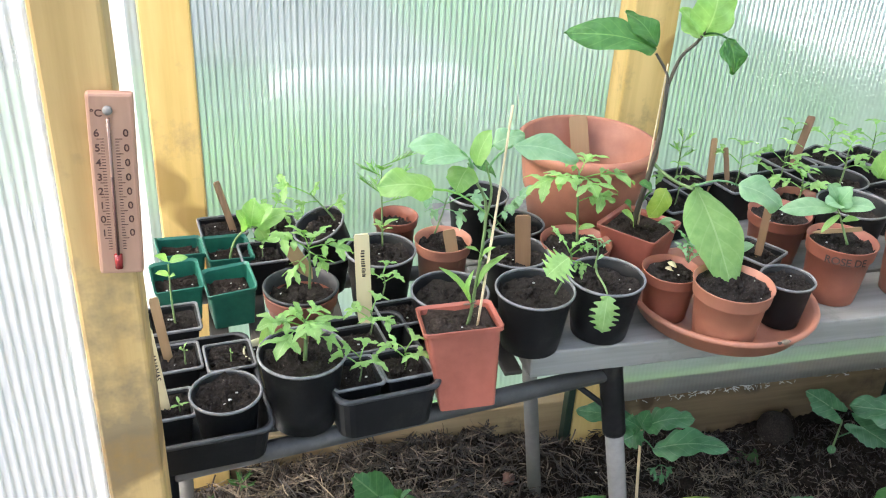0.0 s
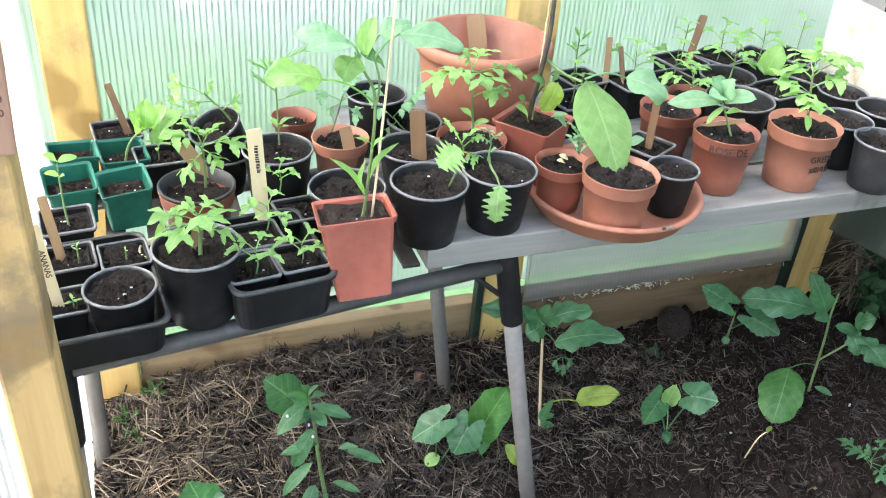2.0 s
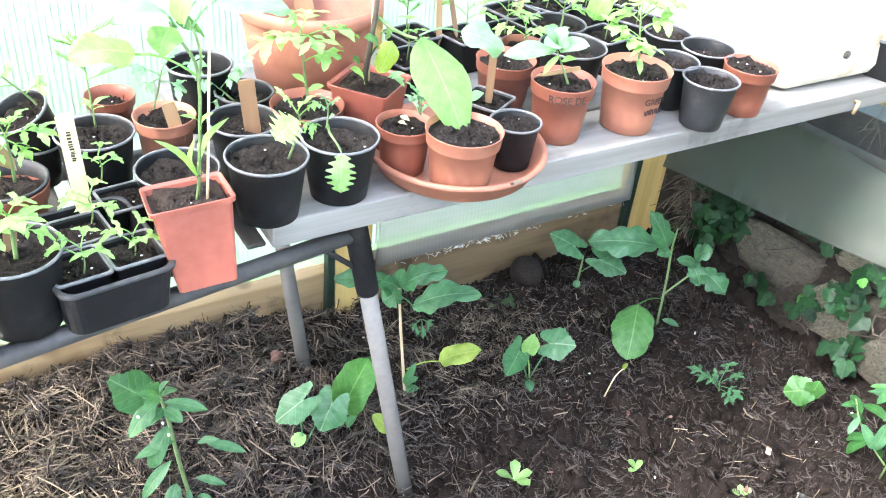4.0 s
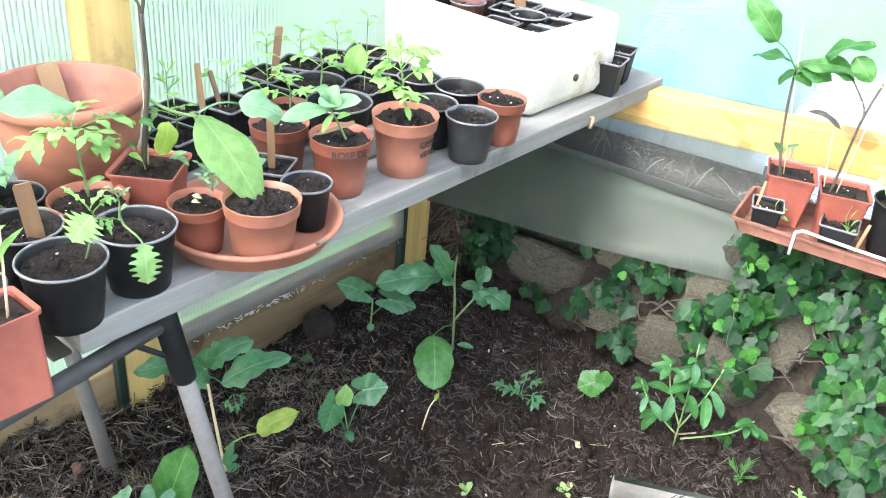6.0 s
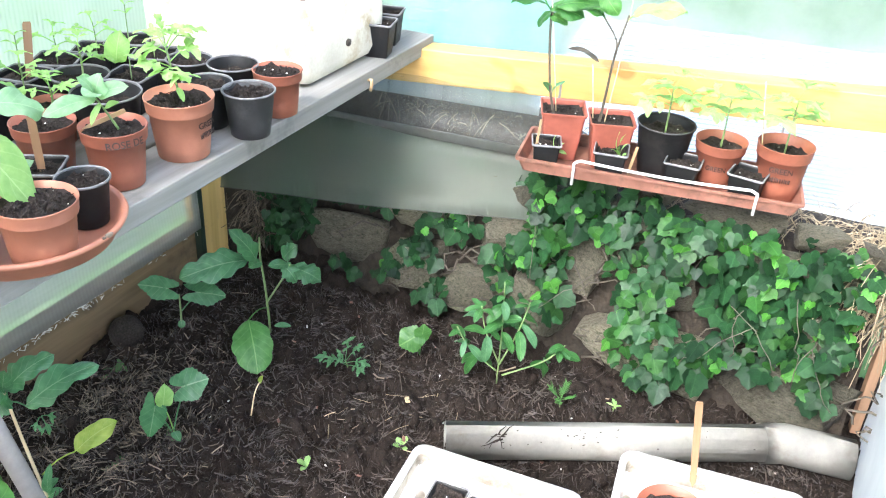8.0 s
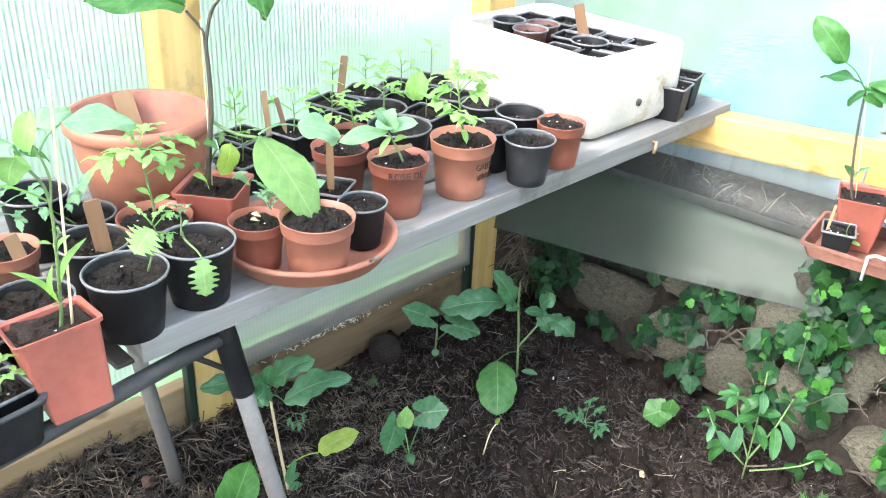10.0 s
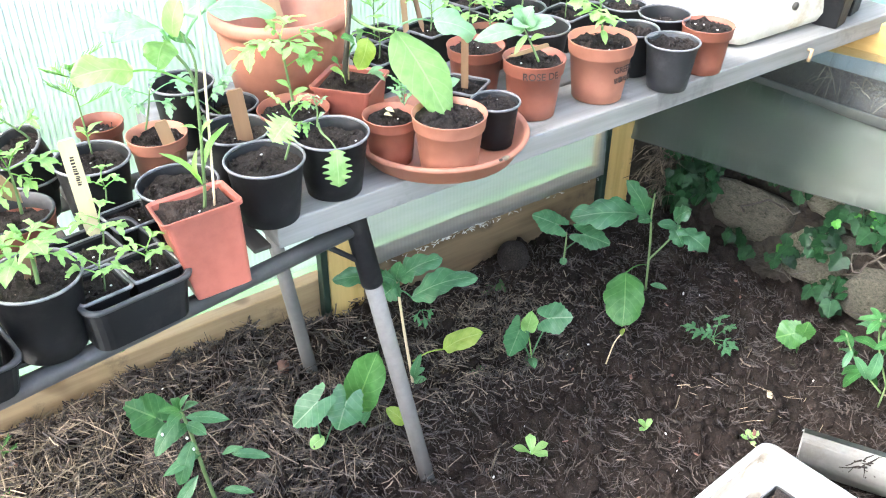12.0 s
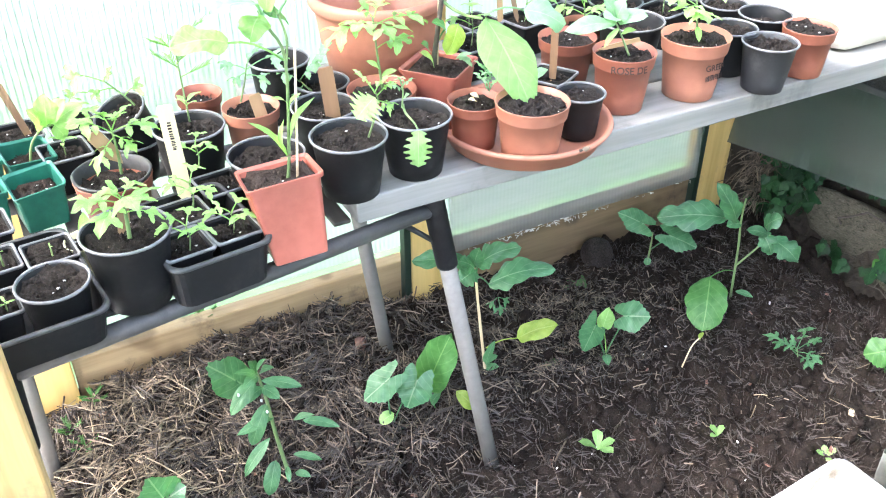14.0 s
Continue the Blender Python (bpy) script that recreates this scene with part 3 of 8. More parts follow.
def heaped(r):
    while True:
        x, y = r.gauss(0.28, 0.30), min(r.gauss(1.38, 0.18), 1.61)
        if noise.noise(Vector((x * 13, y * 13, 2))) > r.uniform(-0.9, 0.25):
            return x, y


strips("rotted_straw_mulch", 36000, matted, STRAW_DARK, (0.005, 0.034), (0.0004, 0.0017), "dark rotted straw mulch on the bed", 3, 0.002, 0.6)
strips("rotted_straw_heap", 7500, heaped, STRAW_DARK, (0.012, 0.065), (0.0006, 0.0024), "dark matted straw under the mulch", 14, 0.004, 0.5)
strips("straw_mulch", 5600, heaped, STRAW, (0.012, 0.085), (0.0004, 0.0018), "grey brown straw mulch heaped at the rear of the bed", 4, 0.006, 0.45)
strips("dusty_mulch", 2400, lambda r: (r.gauss(1.12, 0.16), min(r.gauss(1.36, 0.11), 1.6)), STRAW, (0.006, 0.035), (0.0005, 0.0018), "grey dusty fibres matted on the soil", 16, 0.004, 0.4)
strips("straw_bits", 210, matted, STRAW, (0.008, 0.055), (0.0005, 0.0026), "pale bits of straw strewn over the soil", 5)
strips("straw_heap_top", 900, lambda r: (r.gauss(0.08, 0.12), min(r.gauss(1.36, 0.12), 1.6)), HAY_DULL, (0.02, 0.11), (0.0005, 0.0017), "pale straw stalks on top of the mulch heap", 15, 0.010, 0.4)
strips("pale_straw", 26, lambda r: (r.gauss(1.45, 0.12), r.gauss(0.85, 0.12)), HAY, (0.02, 0.07), (0.0004, 0.0012), "pale dry stalks lying on the soil", 6)


def clods():
    bm = bmesh.new()
    rnd = random.Random(8)
    for _ in range(2600):
        x, y = anywhere(rnd)
        s = 0.003 + 0.021 * rnd.random() ** 2.4
        bmesh.ops.create_icosphere(bm, subdivisions=1, radius=s, matrix=Matrix.Translation((x, y, bed_height(x, y) + s * 0.2)) @ pose(0, 0, 0, rnd.uniform(0, 180), rnd.uniform(0, 180), 0) @ Matrix.Diagonal((1, rnd.uniform(0.6, 1), rnd.uniform(0.5, 0.8), 1)))
    tagged(part("soil_clods", bm, BED_SOIL), "dark clods of soil on the bed", "soil", kind="stuff")


clods()


def crumbs():
    bm = bmesh.new()
    rnd = random.Random(9)
    for _ in range(90):
        x, y = anywhere(rnd)
        q = rnd.uniform(0.0015, 0.0045)
        bmesh.ops.create_icosphere(bm, subdivisions=1, radius=q, matrix=Matrix.Translation((x, y, bed_height(x, y) + 0.006)) @ pose(0, 0, 0, rnd.uniform(0, 180), rnd.uniform(0, 180), 0) @ Matrix.Diagonal((1.3, rnd.uniform(0.6, 1), 0.6, 1)))
    tagged(part("white_crumbs", bm, PERLITE), "white and beige crumbs of grit on the soil", "grit", kind="stuff")
    bm = bmesh.new()
    for _ in range(60):
        x, y = anywhere(rnd)
        q = rnd.uniform(0.003, 0.008)
        box_into(bm, (-q, -q * 0.5, -0.001), (q, q * 0.5, 0.0015), 0, Matrix.Translation((x, y, bed_height(x, y) + 0.006)) @ pose(0, 0, 0, rnd.gauss(0, 25), rnd.gauss(0, 25), rnd.uniform(0, 180)))
    tagged(part("bark_chips", bm, BULB_SKIN, smooth=False), "small brown bark chips on the soil", "bark", kind="stuff")


crumbs()


def glazing(name, length, lo, hi, m, label, upright=True, pitch=0.0115, kind="structure", sheet=None, web=None):
    """Twin-wall sheet: two skins and the webs between them. Local x runs along it, y through it, z up."""
    e = new(name)
    e.matrix_world = m
    tagged(e, label, "glazing", kind=kind)
    bm = bmesh.new()
    box_into(bm, (0, 0, lo), (length, 0.006, hi))
    part("skin", bm, sheet or POLY, e, smooth=False)
    verts, faces = [], []
    span = length if upright else hi - lo
    for i in range(int(span / pitch)):
        a = i * pitch + pitch / 2
        k = len(verts)
        if upright:
            lo3, hi3 = (a - 0.0014, 0.0008, lo + 0.001), (a + 0.0014, 0.0052, hi - 0.001)
        else:
            lo3, hi3 = (0.001, 0.0008, lo + a - 0.0014), (length - 0.001, 0.0052, lo + a + 0.0014)
        verts += [(x, y, z) for z in (lo3[2], hi3[2]) for y in (lo3[1], hi3[1]) for x in (lo3[0], hi3[0])]
        faces += [tuple(k + j for j in f) for f in ((0, 1, 3, 2), (4, 6, 7, 5), (0, 4, 5, 1), (2, 3, 7, 6), (0, 2, 6, 4), (1, 5, 7, 3))]
    me = bpy.data.meshes.new("webs")
    me.from_pydata(verts, [], faces)
    me.materials.append(web or POLY_RIB)
    webs = new("webs", me)
    webs.parent = e
    webs["kind"] = "stuff"
    return e


def timber(name, lo, hi, material, label, category="post", m=None, bevel=0.004):
    return tagged(boxed(name, lo, hi, material, None, "", bevel, m), label, category, kind="structure")


# rear wall
glazing("wall_rear", 2.40, 0.16, 2.1, pose(-0.12, WALL_Y + 0.02, 0), "milky ribbed polycarbonate rear wall of the greenhouse")
timber("corner_post", (-0.085, 1.61, -0.1), (0.0, 1.675, 2.1), YELLOW_Z, "yellow stained timber corner post")
timber("post_1", (0.812, 1.61, -0.1), (0.908, 1.675, 2.1), YELLOW_Z, "yellow stained timber post of the rear wall")
timber("post_2", (1.752, 1.61, -0.1), (1.858, 1.675, 2.1), YELLOW_Z, "yellow stained timber post beside the stone wall")
for x0, x1 in ((0.002, 0.81), (0.91, 1.75)):
    timber("sill_plank", (x0, 1.632, -0.1), (x1, 1.672, 0.15), PLANK if x0 < 0.5 else PLANK_SHADED, "weathered timber plank along the foot of the wall", "plank")
timber("wall_plate", (-0.12, 1.61, 2.1), (2.3, 1.69, 2.18), YELLOW_X, "yellow timber wall plate under the roof", "beam")
# left wall and its door jamb
glazing("wall_left", 0.80, 0.02, 2.1, pose(-0.108, 0.86, 0, 0, 0, 90), "milky polycarbonate left wall panel between two posts", sheet=POLY_MILK, web=POLY_MILK)
timber("door_post", (-0.117, 0.84, -0.1), (-0.059, 0.905, 2.1), YELLOW_DOOR, "yellow stained timber door post with grey knots", "post")
door = glazing("door_1", 0.72, 0.05, 1.95, pose(-0.136, 0.955, 0, 0, 0, 172), "open greenhouse door of ribbed milky polycarbonate", sheet=POLY_MILK)
boxed("door_frame", (0.0, -0.004, 0.03), (0.012, 0.010, 1.97), WIRE_WHITE, door, "white edge strip", 0.002)
# right wall: beam, glazing, roof edge
beam_m = RIGHT @ pose(0, 0, 0.70, 0, -2.6, 0)
tagged(boxed("rail_right", (-0.75, -0.05, -0.095), (2.6, 0.02, 0.0), YELLOW_X, None, "", 0.004, beam_m), "yellow stained timber beam above the stone wall", "beam", kind="structure")
glazing("wall_right", 3.3, 0.68, 2.3, RIGHT @ pose(-0.7, 0.025, 0), "milky ribbed polycarbonate right-hand wall", upright=False, pitch=0.0125, sheet=POLY_SIDE)
glazing("wall_right_low", 0.80, 0.535, 0.62, RIGHT @ pose(-0.51, 0.024, 0), "weathered milky polycarbonate strip under the beam", upright=False, pitch=0.0125, sheet=POLY_SIDE)
glazing("wall_right_low", 2.29, 0.40, 0.62, RIGHT @ pose(0.30, 0.03, 0), "milky ribbed polycarbonate strip under the beam", upright=False, pitch=0.0125, sheet=POLY_ROOF, web=POLY_ROOF)
# the rest of the shell, behind and above
glazing("wall_front", 3.3, 0.02, 2.1, pose(2.62, -1.28, 0, 0, 0, 180), "milky polycarbonate wall opposite the bench", sheet=POLY_ROOF, web=POLY_ROOF)
glazing("wall_side", 1.1, 0.02, 2.1, pose(-0.6, -1.28, 0, 0, 0, 90), "milky polycarbonate wall beside the door", sheet=POLY_ROOF, web=POLY_ROOF)
roof = glazing("roof", 3.5, -1.4, 1.8, pose(-0.75, 0, 2.2, -90, 0, 0) @ Matrix.Diagonal((1, 1, -1, 1)), "milky polycarbonate roof sheet", sheet=POLY_ROOF, web=POLY_ROOF)
for x in (-0.1, 0.85, 1.8):
    timber("rafter", (x - 0.03, -1.3, 2.115), (x + 0.03, 1.70, 2.19), YELLOW_X, "yellow timber rafter", "beam")


def ribbed_sheet():
    """A clear ribbed sheet hung from a strip below the beam, leaning inwards over the stones, and a dusty one above it."""
    def panel(levels, u0, u1, n, drop):
        bm = bmesh.new()
        rows = []
        for k, (z, v) in enumerate(levels):
            row = []
            for i in range(n + 1):
                f = i / n
                u = u0 + (u1 - u0) * f
                row.append(bm.verts.new((u, v + 0.008 * math.sin(f * 6.6 + z * 5), z + drop(k, f))))
            rows.append(row)
        for a, b in zip(rows, rows[1:]):
            for i in range(n):
                bm.faces.new((a[i], a[i + 1], b[i + 1], b[i]))
        bmesh.ops.solidify(bm, geom=bm.faces[:], thickness=0.0012)
        return bm
    u0, u1 = -0.58, 0.345
    levels = ((0.50, -0.105), (0.455, -0.13), (0.40, -0.158), (0.32, -0.185), (0.25, -0.20))
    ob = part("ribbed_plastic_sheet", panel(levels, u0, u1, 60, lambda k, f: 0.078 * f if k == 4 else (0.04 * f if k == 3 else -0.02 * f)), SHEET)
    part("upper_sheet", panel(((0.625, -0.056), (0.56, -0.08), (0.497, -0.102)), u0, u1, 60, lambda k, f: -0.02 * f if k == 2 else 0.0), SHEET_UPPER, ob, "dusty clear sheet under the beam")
    edge = bmesh.new()
    tube_into(edge, [(u0 + (u1 - u0) * i / 40, -0.20 + 0.008 * math.sin(i / 40 * 6.6 + 1.25), 0.25 + 0.078 * i / 40) for i in range(41)], 0.0011, 6)
    part("sheet_edge", edge, GREY_STRIP, ob, "pale cut edge of the sheet")
    edge = bmesh.new()
    tube_into(edge, ((u1, -0.20, 0.328), (u1, -0.155, 0.40), (u1, -0.10, 0.48)), 0.0011, 6)
    part("sheet_edge", edge, GREY_STRIP, ob, "pale cut edge of the sheet")
    edge = bmesh.new()
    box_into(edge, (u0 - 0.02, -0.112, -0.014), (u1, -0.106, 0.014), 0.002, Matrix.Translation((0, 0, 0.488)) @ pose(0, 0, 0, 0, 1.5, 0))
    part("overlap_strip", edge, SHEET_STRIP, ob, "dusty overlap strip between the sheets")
    edge = bmesh.new()
    box_into(edge, (u1 - 0.022, -0.10, 0.47), (u1 + 0.002, -0.094, 0.60), 0.002)
    part("side_batten", edge, SHEET_STRIP, ob, "pale grey upright strip")
    ob.matrix_world = RIGHT
    tagged(ob, "clear ribbed plastic sheet hung before the stones", "plastic sheet")


ribbed_sheet()


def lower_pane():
    """A dusty ribbed pane added behind the shelf, greyed for the rear glazing's frosted reflection; it stands on the
    plank, its torn foot caught along the edge.
    """
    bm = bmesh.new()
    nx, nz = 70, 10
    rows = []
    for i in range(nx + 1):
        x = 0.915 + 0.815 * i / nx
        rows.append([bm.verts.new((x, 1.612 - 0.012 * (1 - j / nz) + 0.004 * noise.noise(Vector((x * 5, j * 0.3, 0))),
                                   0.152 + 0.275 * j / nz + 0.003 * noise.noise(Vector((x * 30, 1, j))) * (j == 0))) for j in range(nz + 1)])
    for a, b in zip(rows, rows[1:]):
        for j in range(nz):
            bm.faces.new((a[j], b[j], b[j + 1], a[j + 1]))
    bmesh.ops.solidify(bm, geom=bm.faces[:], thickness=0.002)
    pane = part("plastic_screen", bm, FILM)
    tagged(pane, "dusty ribbed pane added over the glazing, greyed for its frosted reflection", "plastic pane")
    rnd = random.Random(77)
    bm = bmesh.new()
    for _ in range(80):
        x = rnd.choice((rnd.gauss(1.13, 0.05), rnd.gauss(1.28, 0.04), rnd.uniform(0.95, 1.7)))
        p = Vector((min(max(x, 0.93), 1.72), 1.596 + rnd.uniform(-0.004, 0.004), 0.150 + rnd.uniform(-0.003, 0.006)))
        q = p + Vector((rnd.uniform(-0.016, 0.016), rnd.uniform(-0.008, 0.0), rnd.uniform(-0.008, 0.003)))
        tube_into(bm, (p, p.lerp(q, 0.5) + Vector((0, 0, 0.001)), q), rnd.uniform(0.0005, 0.0012), 4)
    tagged(part("torn_fibre", bm, PERLITE, pane, "pale torn fibres along the foot"), kind="stuff")
    for x0 in (0.790, 1.732):
        tagged(boxed("edge_strip", (x0, 1.604, 0.0), (x0 + 0.018, 1.630, 0.70), STRIP_GREEN, None, "", 0.002), "dark green plastic edge strip beside the post", "strip", kind="structure")


lower_pane()


def stone_face(y, z):
    """Where the face of the dry-stone wall stands: it leans back as it rises."""
    return 1.885 - 0.08 * (1.35 - y) + 0.40 * z


def stone_wall():
    e = base("stone_wall", (0, 0, 0), "old dry-stone retaining wall of pale limestone overgrown with ivy", "stone wall", kind="structure")
    bm = bmesh.new()
    rows = []
    for i in range(41):
        y = 1.75 - 1.92 * i / 40
        prof = [(stone_face(y, -0.1) + 0.07, -0.1), (stone_face(y, 0.36) + 0.07, 0.34), (stone_face(y, 0.4) + 0.13, 0.39), (2.22, 0.40 + 0.10 * min(max((y - 0.5) / 0.25, 0), 1)), (2.27, 0.40 + 0.11 * min(max((y - 0.5) / 0.25, 0), 1)), (2.27, -0.1)]
        rows.append([bm.verts.new((x + 0.02 * noise.noise(Vector((x * 9, y * 9, z * 9))), y, z + 0.02 * noise.noise(Vector((x * 8, y * 8, 2))))) for x, z in prof])
    for a, b in zip(rows, rows[1:]):
        for k in range(5):
            bm.faces.new((a[k], b[k], b[k + 1], a[k + 1]))
    part("wall_core", bm, EARTH_JOINT, e, "dark earth between the stones")
    bm = bmesh.new()
    box_into(bm, (1.862, 1.60, -0.1), (2.30, 1.655, 0.58))
    bmesh.ops.subdivide_edges(bm, edges=bm.edges[:], cuts=7, use_grid_fill=True)
    for v in bm.verts:
        if v.co.y < 1.64:
            v.co.y -= 0.03 + 0.03 * noise.noise(v.co * 12)
    part("corner_earth", bm, EARTH_JOINT, e, "dark earth bank in the corner")
    rnd = random.Random(21)
    shapes = []
    for s in range(9):
        bm = bmesh.new()
        bmesh.ops.create_cube(bm, size=2.0)
        bmesh.ops.subdivide_edges(bm, edges=bm.edges[:], cuts=4, use_grid_fill=True)
        cuts = [(Vector((rnd.gauss(0, 1), rnd.gauss(0, 1), rnd.gauss(0, 1))).normalized(), rnd.uniform(0.72, 1.05)) for _ in range(11)]
        for v in bm.verts:
            q = v.co.copy()
            v.co = q.lerp(q.normalized() * 1.25, 0.13)
            for nrm, c in cuts:
                over = v.co.dot(nrm) - c
                if over > 0:
                    v.co -= nrm * over
            v.co *= 1 + 0.12 * noise.noise(q * 0.9 + Vector((s * 7, 0, 0))) + 0.05 * noise.noise(q * 3 + Vector((0, s * 5, 0)))
        bm.normal_update()
        me = bpy.data.meshes.new("stone")
        bm.to_mesh(me)
        bm.free()
        me.materials.append(STONE)
        for p in me.polygons:
            p.use_smooth = True
        me.set_sharp_from_angle(angle=0.42)
        shapes.append(me)
    z = 0.02
    for course, height in enumerate((0.17, 0.15, 0.10, 0.07)):
        y = 1.68 - 0.03 * (course % 2)
        while y > -0.10:
            w = rnd.uniform(0.15, 0.34) * (1.1 if course < 2 else 0.8)
            if course > 2 and y > 0.66:
                y -= w
                continue
            h = height * rnd.uniform(0.82, 1.08)
            ob = new("stone", shapes[rnd.randrange(9)])
            ob.parent = e
            zc = z + height / 2
            ob.matrix_basis = pose(stone_face(y - w / 2, zc) + rnd.uniform(0.035, 0.065), y - w / 2, zc, rnd.uniform(-16, 16), rnd.uniform(-6, 10), rnd.uniform(-8, 8)) @ Matrix.Diagonal((0.06, w / 2 * 0.93, h / 2 * 0.95, 1))
            y -= w
        z += height * 0.94


stone_wall()


IVY_HALF = [(0.0, 0.02), (0.10, -0.09), (0.25, -0.11), (0.39, -0.02), (0.40, 0.10), (0.50, 0.20), (0.60, 0.36), (0.43, 0.43), (0.29, 0.52), (0.23, 0.69), (0.12, 0.87), (0.0, 1.0)]


def ivy(name, count, material, label, seed, place, size):
    """Ivy: five-lobed leaves with cupped blades that hang tip downwards and face the room and the sky."""
    rnd = random.Random(seed)
    outline = IVY_HALF + [(-x, y) for x, y in IVY_HALF[-2:0:-1]]
    n = len(outline)
    verts, faces, uvs = [], [], []
    for _ in range(count):
        y, z, out = place(rnd)
        s = size[0] + (size[1] - size[0]) * rnd.random() ** 1.3
        x = stone_face(y, z) - out
        f = pose(x, y, z, 0, 0, rnd.gauss(0, 33)) @ pose(0, 0, 0, 0, -rnd.gauss(63, 23), 0) @ pose(0, 0, 0, 0, 0, 90 + rnd.gauss(0, 34))
        broad, lobe, cup, curl = rnd.uniform(0.92, 1.15), rnd.uniform(0.0, 0.65), rnd.uniform(0.03, 0.16), rnd.uniform(-0.05, 0.22)
        k = len(verts)
        verts.append(f @ Vector((0, 0.22 * s, 0.0)))
        uvs.append((0.5, 0.22))
        for scale in (0.55, 1.0):
            for j, (px, py) in enumerate(outline):
                # shallow lobes on some leaves, deep ones on others
                r = math.hypot(px, py - 0.22)
                g = 1 + (1 - lobe) * (0.22 if abs(px) in (0.29, 0.40, 0.23) else -0.06)
                qx, qy = px * g * scale * broad, 0.22 + (py - 0.22) * g * scale
                ridge = 0.014 * math.cos(5 * math.atan2(px, py - 0.2)) * scale
                h = s * (ridge - cup * abs(qx) * 1.6 - curl * max(0.0, qy - 0.22) ** 2 + 0.02 * math.sin(k + 3 * j))
                verts.append(f @ Vector((qx * s, qy * s, h)))
                uvs.append((0.5 + qx * 0.7, qy))
        for i in range(n):
            i2 = (i + 1) % n
            faces.append((k, k + 1 + i, k + 1 + i2))
            faces.append((k + 1 + i, k + 1 + n + i, k + 1 + n + i2, k + 1 + i2))
    me = bpy.data.meshes.new(name)
    me.from_pydata(verts, [], faces)
    layer = me.uv_layers.new(name="UVMap")
    for lp in me.loops:
        layer.data[lp.index].uv = uvs[lp.vertex_index]
    me.materials.append(material)
    for p in me.polygons:
        p.use_smooth = True
    tagged(new(name, me), label, "ivy", kind="stuff")


def sheet_foot(y):
    """Height of the hung sheet's lower edge."""
    return 0.25 + 0.09 * min(max((1.6 - y) / 0.9, 0), 1)


def ivy_dense(r):
    while True:
        y = r.uniform(-0.13, 0.78)
        z = r.uniform(0.07, 0.48)
        edge = 0.13 + 0.09 * noise.noise(Vector((y * 5, 0, 0))) + 0.30 * max(0, y - 0.42) + 0.4 * max(0, 0.12 - y)
        if y > 0.69 and z > sheet_foot(y) - 0.02:
            continue
        if z > edge and noise.noise(Vector((y * 7, z * 7, 5))) > -0.11 - 0.25 * (z > 0.28) - 0.6 * (z > 0.36):
            return y, z, 0.012 + 0.08 * r.random()


def ivy_sparse(r):
    while True:
        y, z = r.uniform(0.66, 1.62), r.uniform(0.06, 0.46)
        foot = sheet_foot(y)
        if z > foot - 0.02:
            return y, min(z, 0.43), -0.03 + 0.02 * r.random()
        if noise.noise(Vector((y * 8, z * 8, 9))) > 0.14 - 0.5 * max(0.0, 1 - (foot - z) / 0.09):
            return y, z, 0.005 + 0.03 * r.random()


def ivy_corner(r):
    return r.uniform(1.34, 1.48), r.uniform(0.12, 0.30), 0.02 + 0.08 * r.random()


ivy("ivy", 450, IVY, "dense dark green ivy covering the stone wall", 31, ivy_dense, (0.026, 0.064))
ivy("ivy_mid_green", 180, IVY_GREEN, "green ivy leaves over the darker ones on the stone wall", 37, ivy_dense, (0.026, 0.056))
ivy("ivy_young_shoots", 80, IVY_YOUNG, "bright green young ivy leaves on the stone wall", 32, ivy_dense, (0.020, 0.042))
ivy("ivy_corner_growth", 75, IVY, "ivy growing over the earth in the corner", 36, ivy_corner, (0.02, 0.045))
ivy("ivy_young_trails", 46, IVY_YOUNG, "bright green ivy sprigs between the stones", 35, ivy_sparse, (0.02, 0.042))
ivy("ivy_trailing", 560, IVY, "thin trailing ivy along the top of the stones", 33, ivy_sparse, (0.022, 0.054))


def ivy_stems():
    bm = bmesh.new()
    rnd = random.Random(34)
    for _ in range(34):
        y, z = rnd.uniform(-0.3, 1.4), rnd.uniform(0.05, 0.3)
        pts = []
        for i in range(9):
            pts.append((stone_face(y, z) - 0.012 - 0.01 * rnd.random(), y, z))
            y += rnd.uniform(-0.05, 0.03)
            z = min(max(z + rnd.uniform(-0.015, 0.035), 0.03), 0.45)
        tube_into(bm, pts, rnd.uniform(0.0015, 0.0035), 5)
    # thin runners that hang free of the leaves
    for _ in range(9):
        y, z = rnd.uniform(-0.08, 0.66), rnd.uniform(0.26, 0.42)
        pts = []
        lean = rnd.gauss(0, 0.018)
        for i in range(8):
            pts.append((stone_face(y, z) - 0.085 - 0.015 * math.sin(i * 0.45), y, z))
            y += lean + rnd.gauss(0, 0.005)
            z -= rnd.uniform(0.008, 0.026)
        tube_into(bm, pts, 0.0011, 5)
    tagged(part("ivy_stems", bm, STEM_WOODY), "thin brown ivy stems over the stones", "ivy", kind="stuff")


ivy_stems()


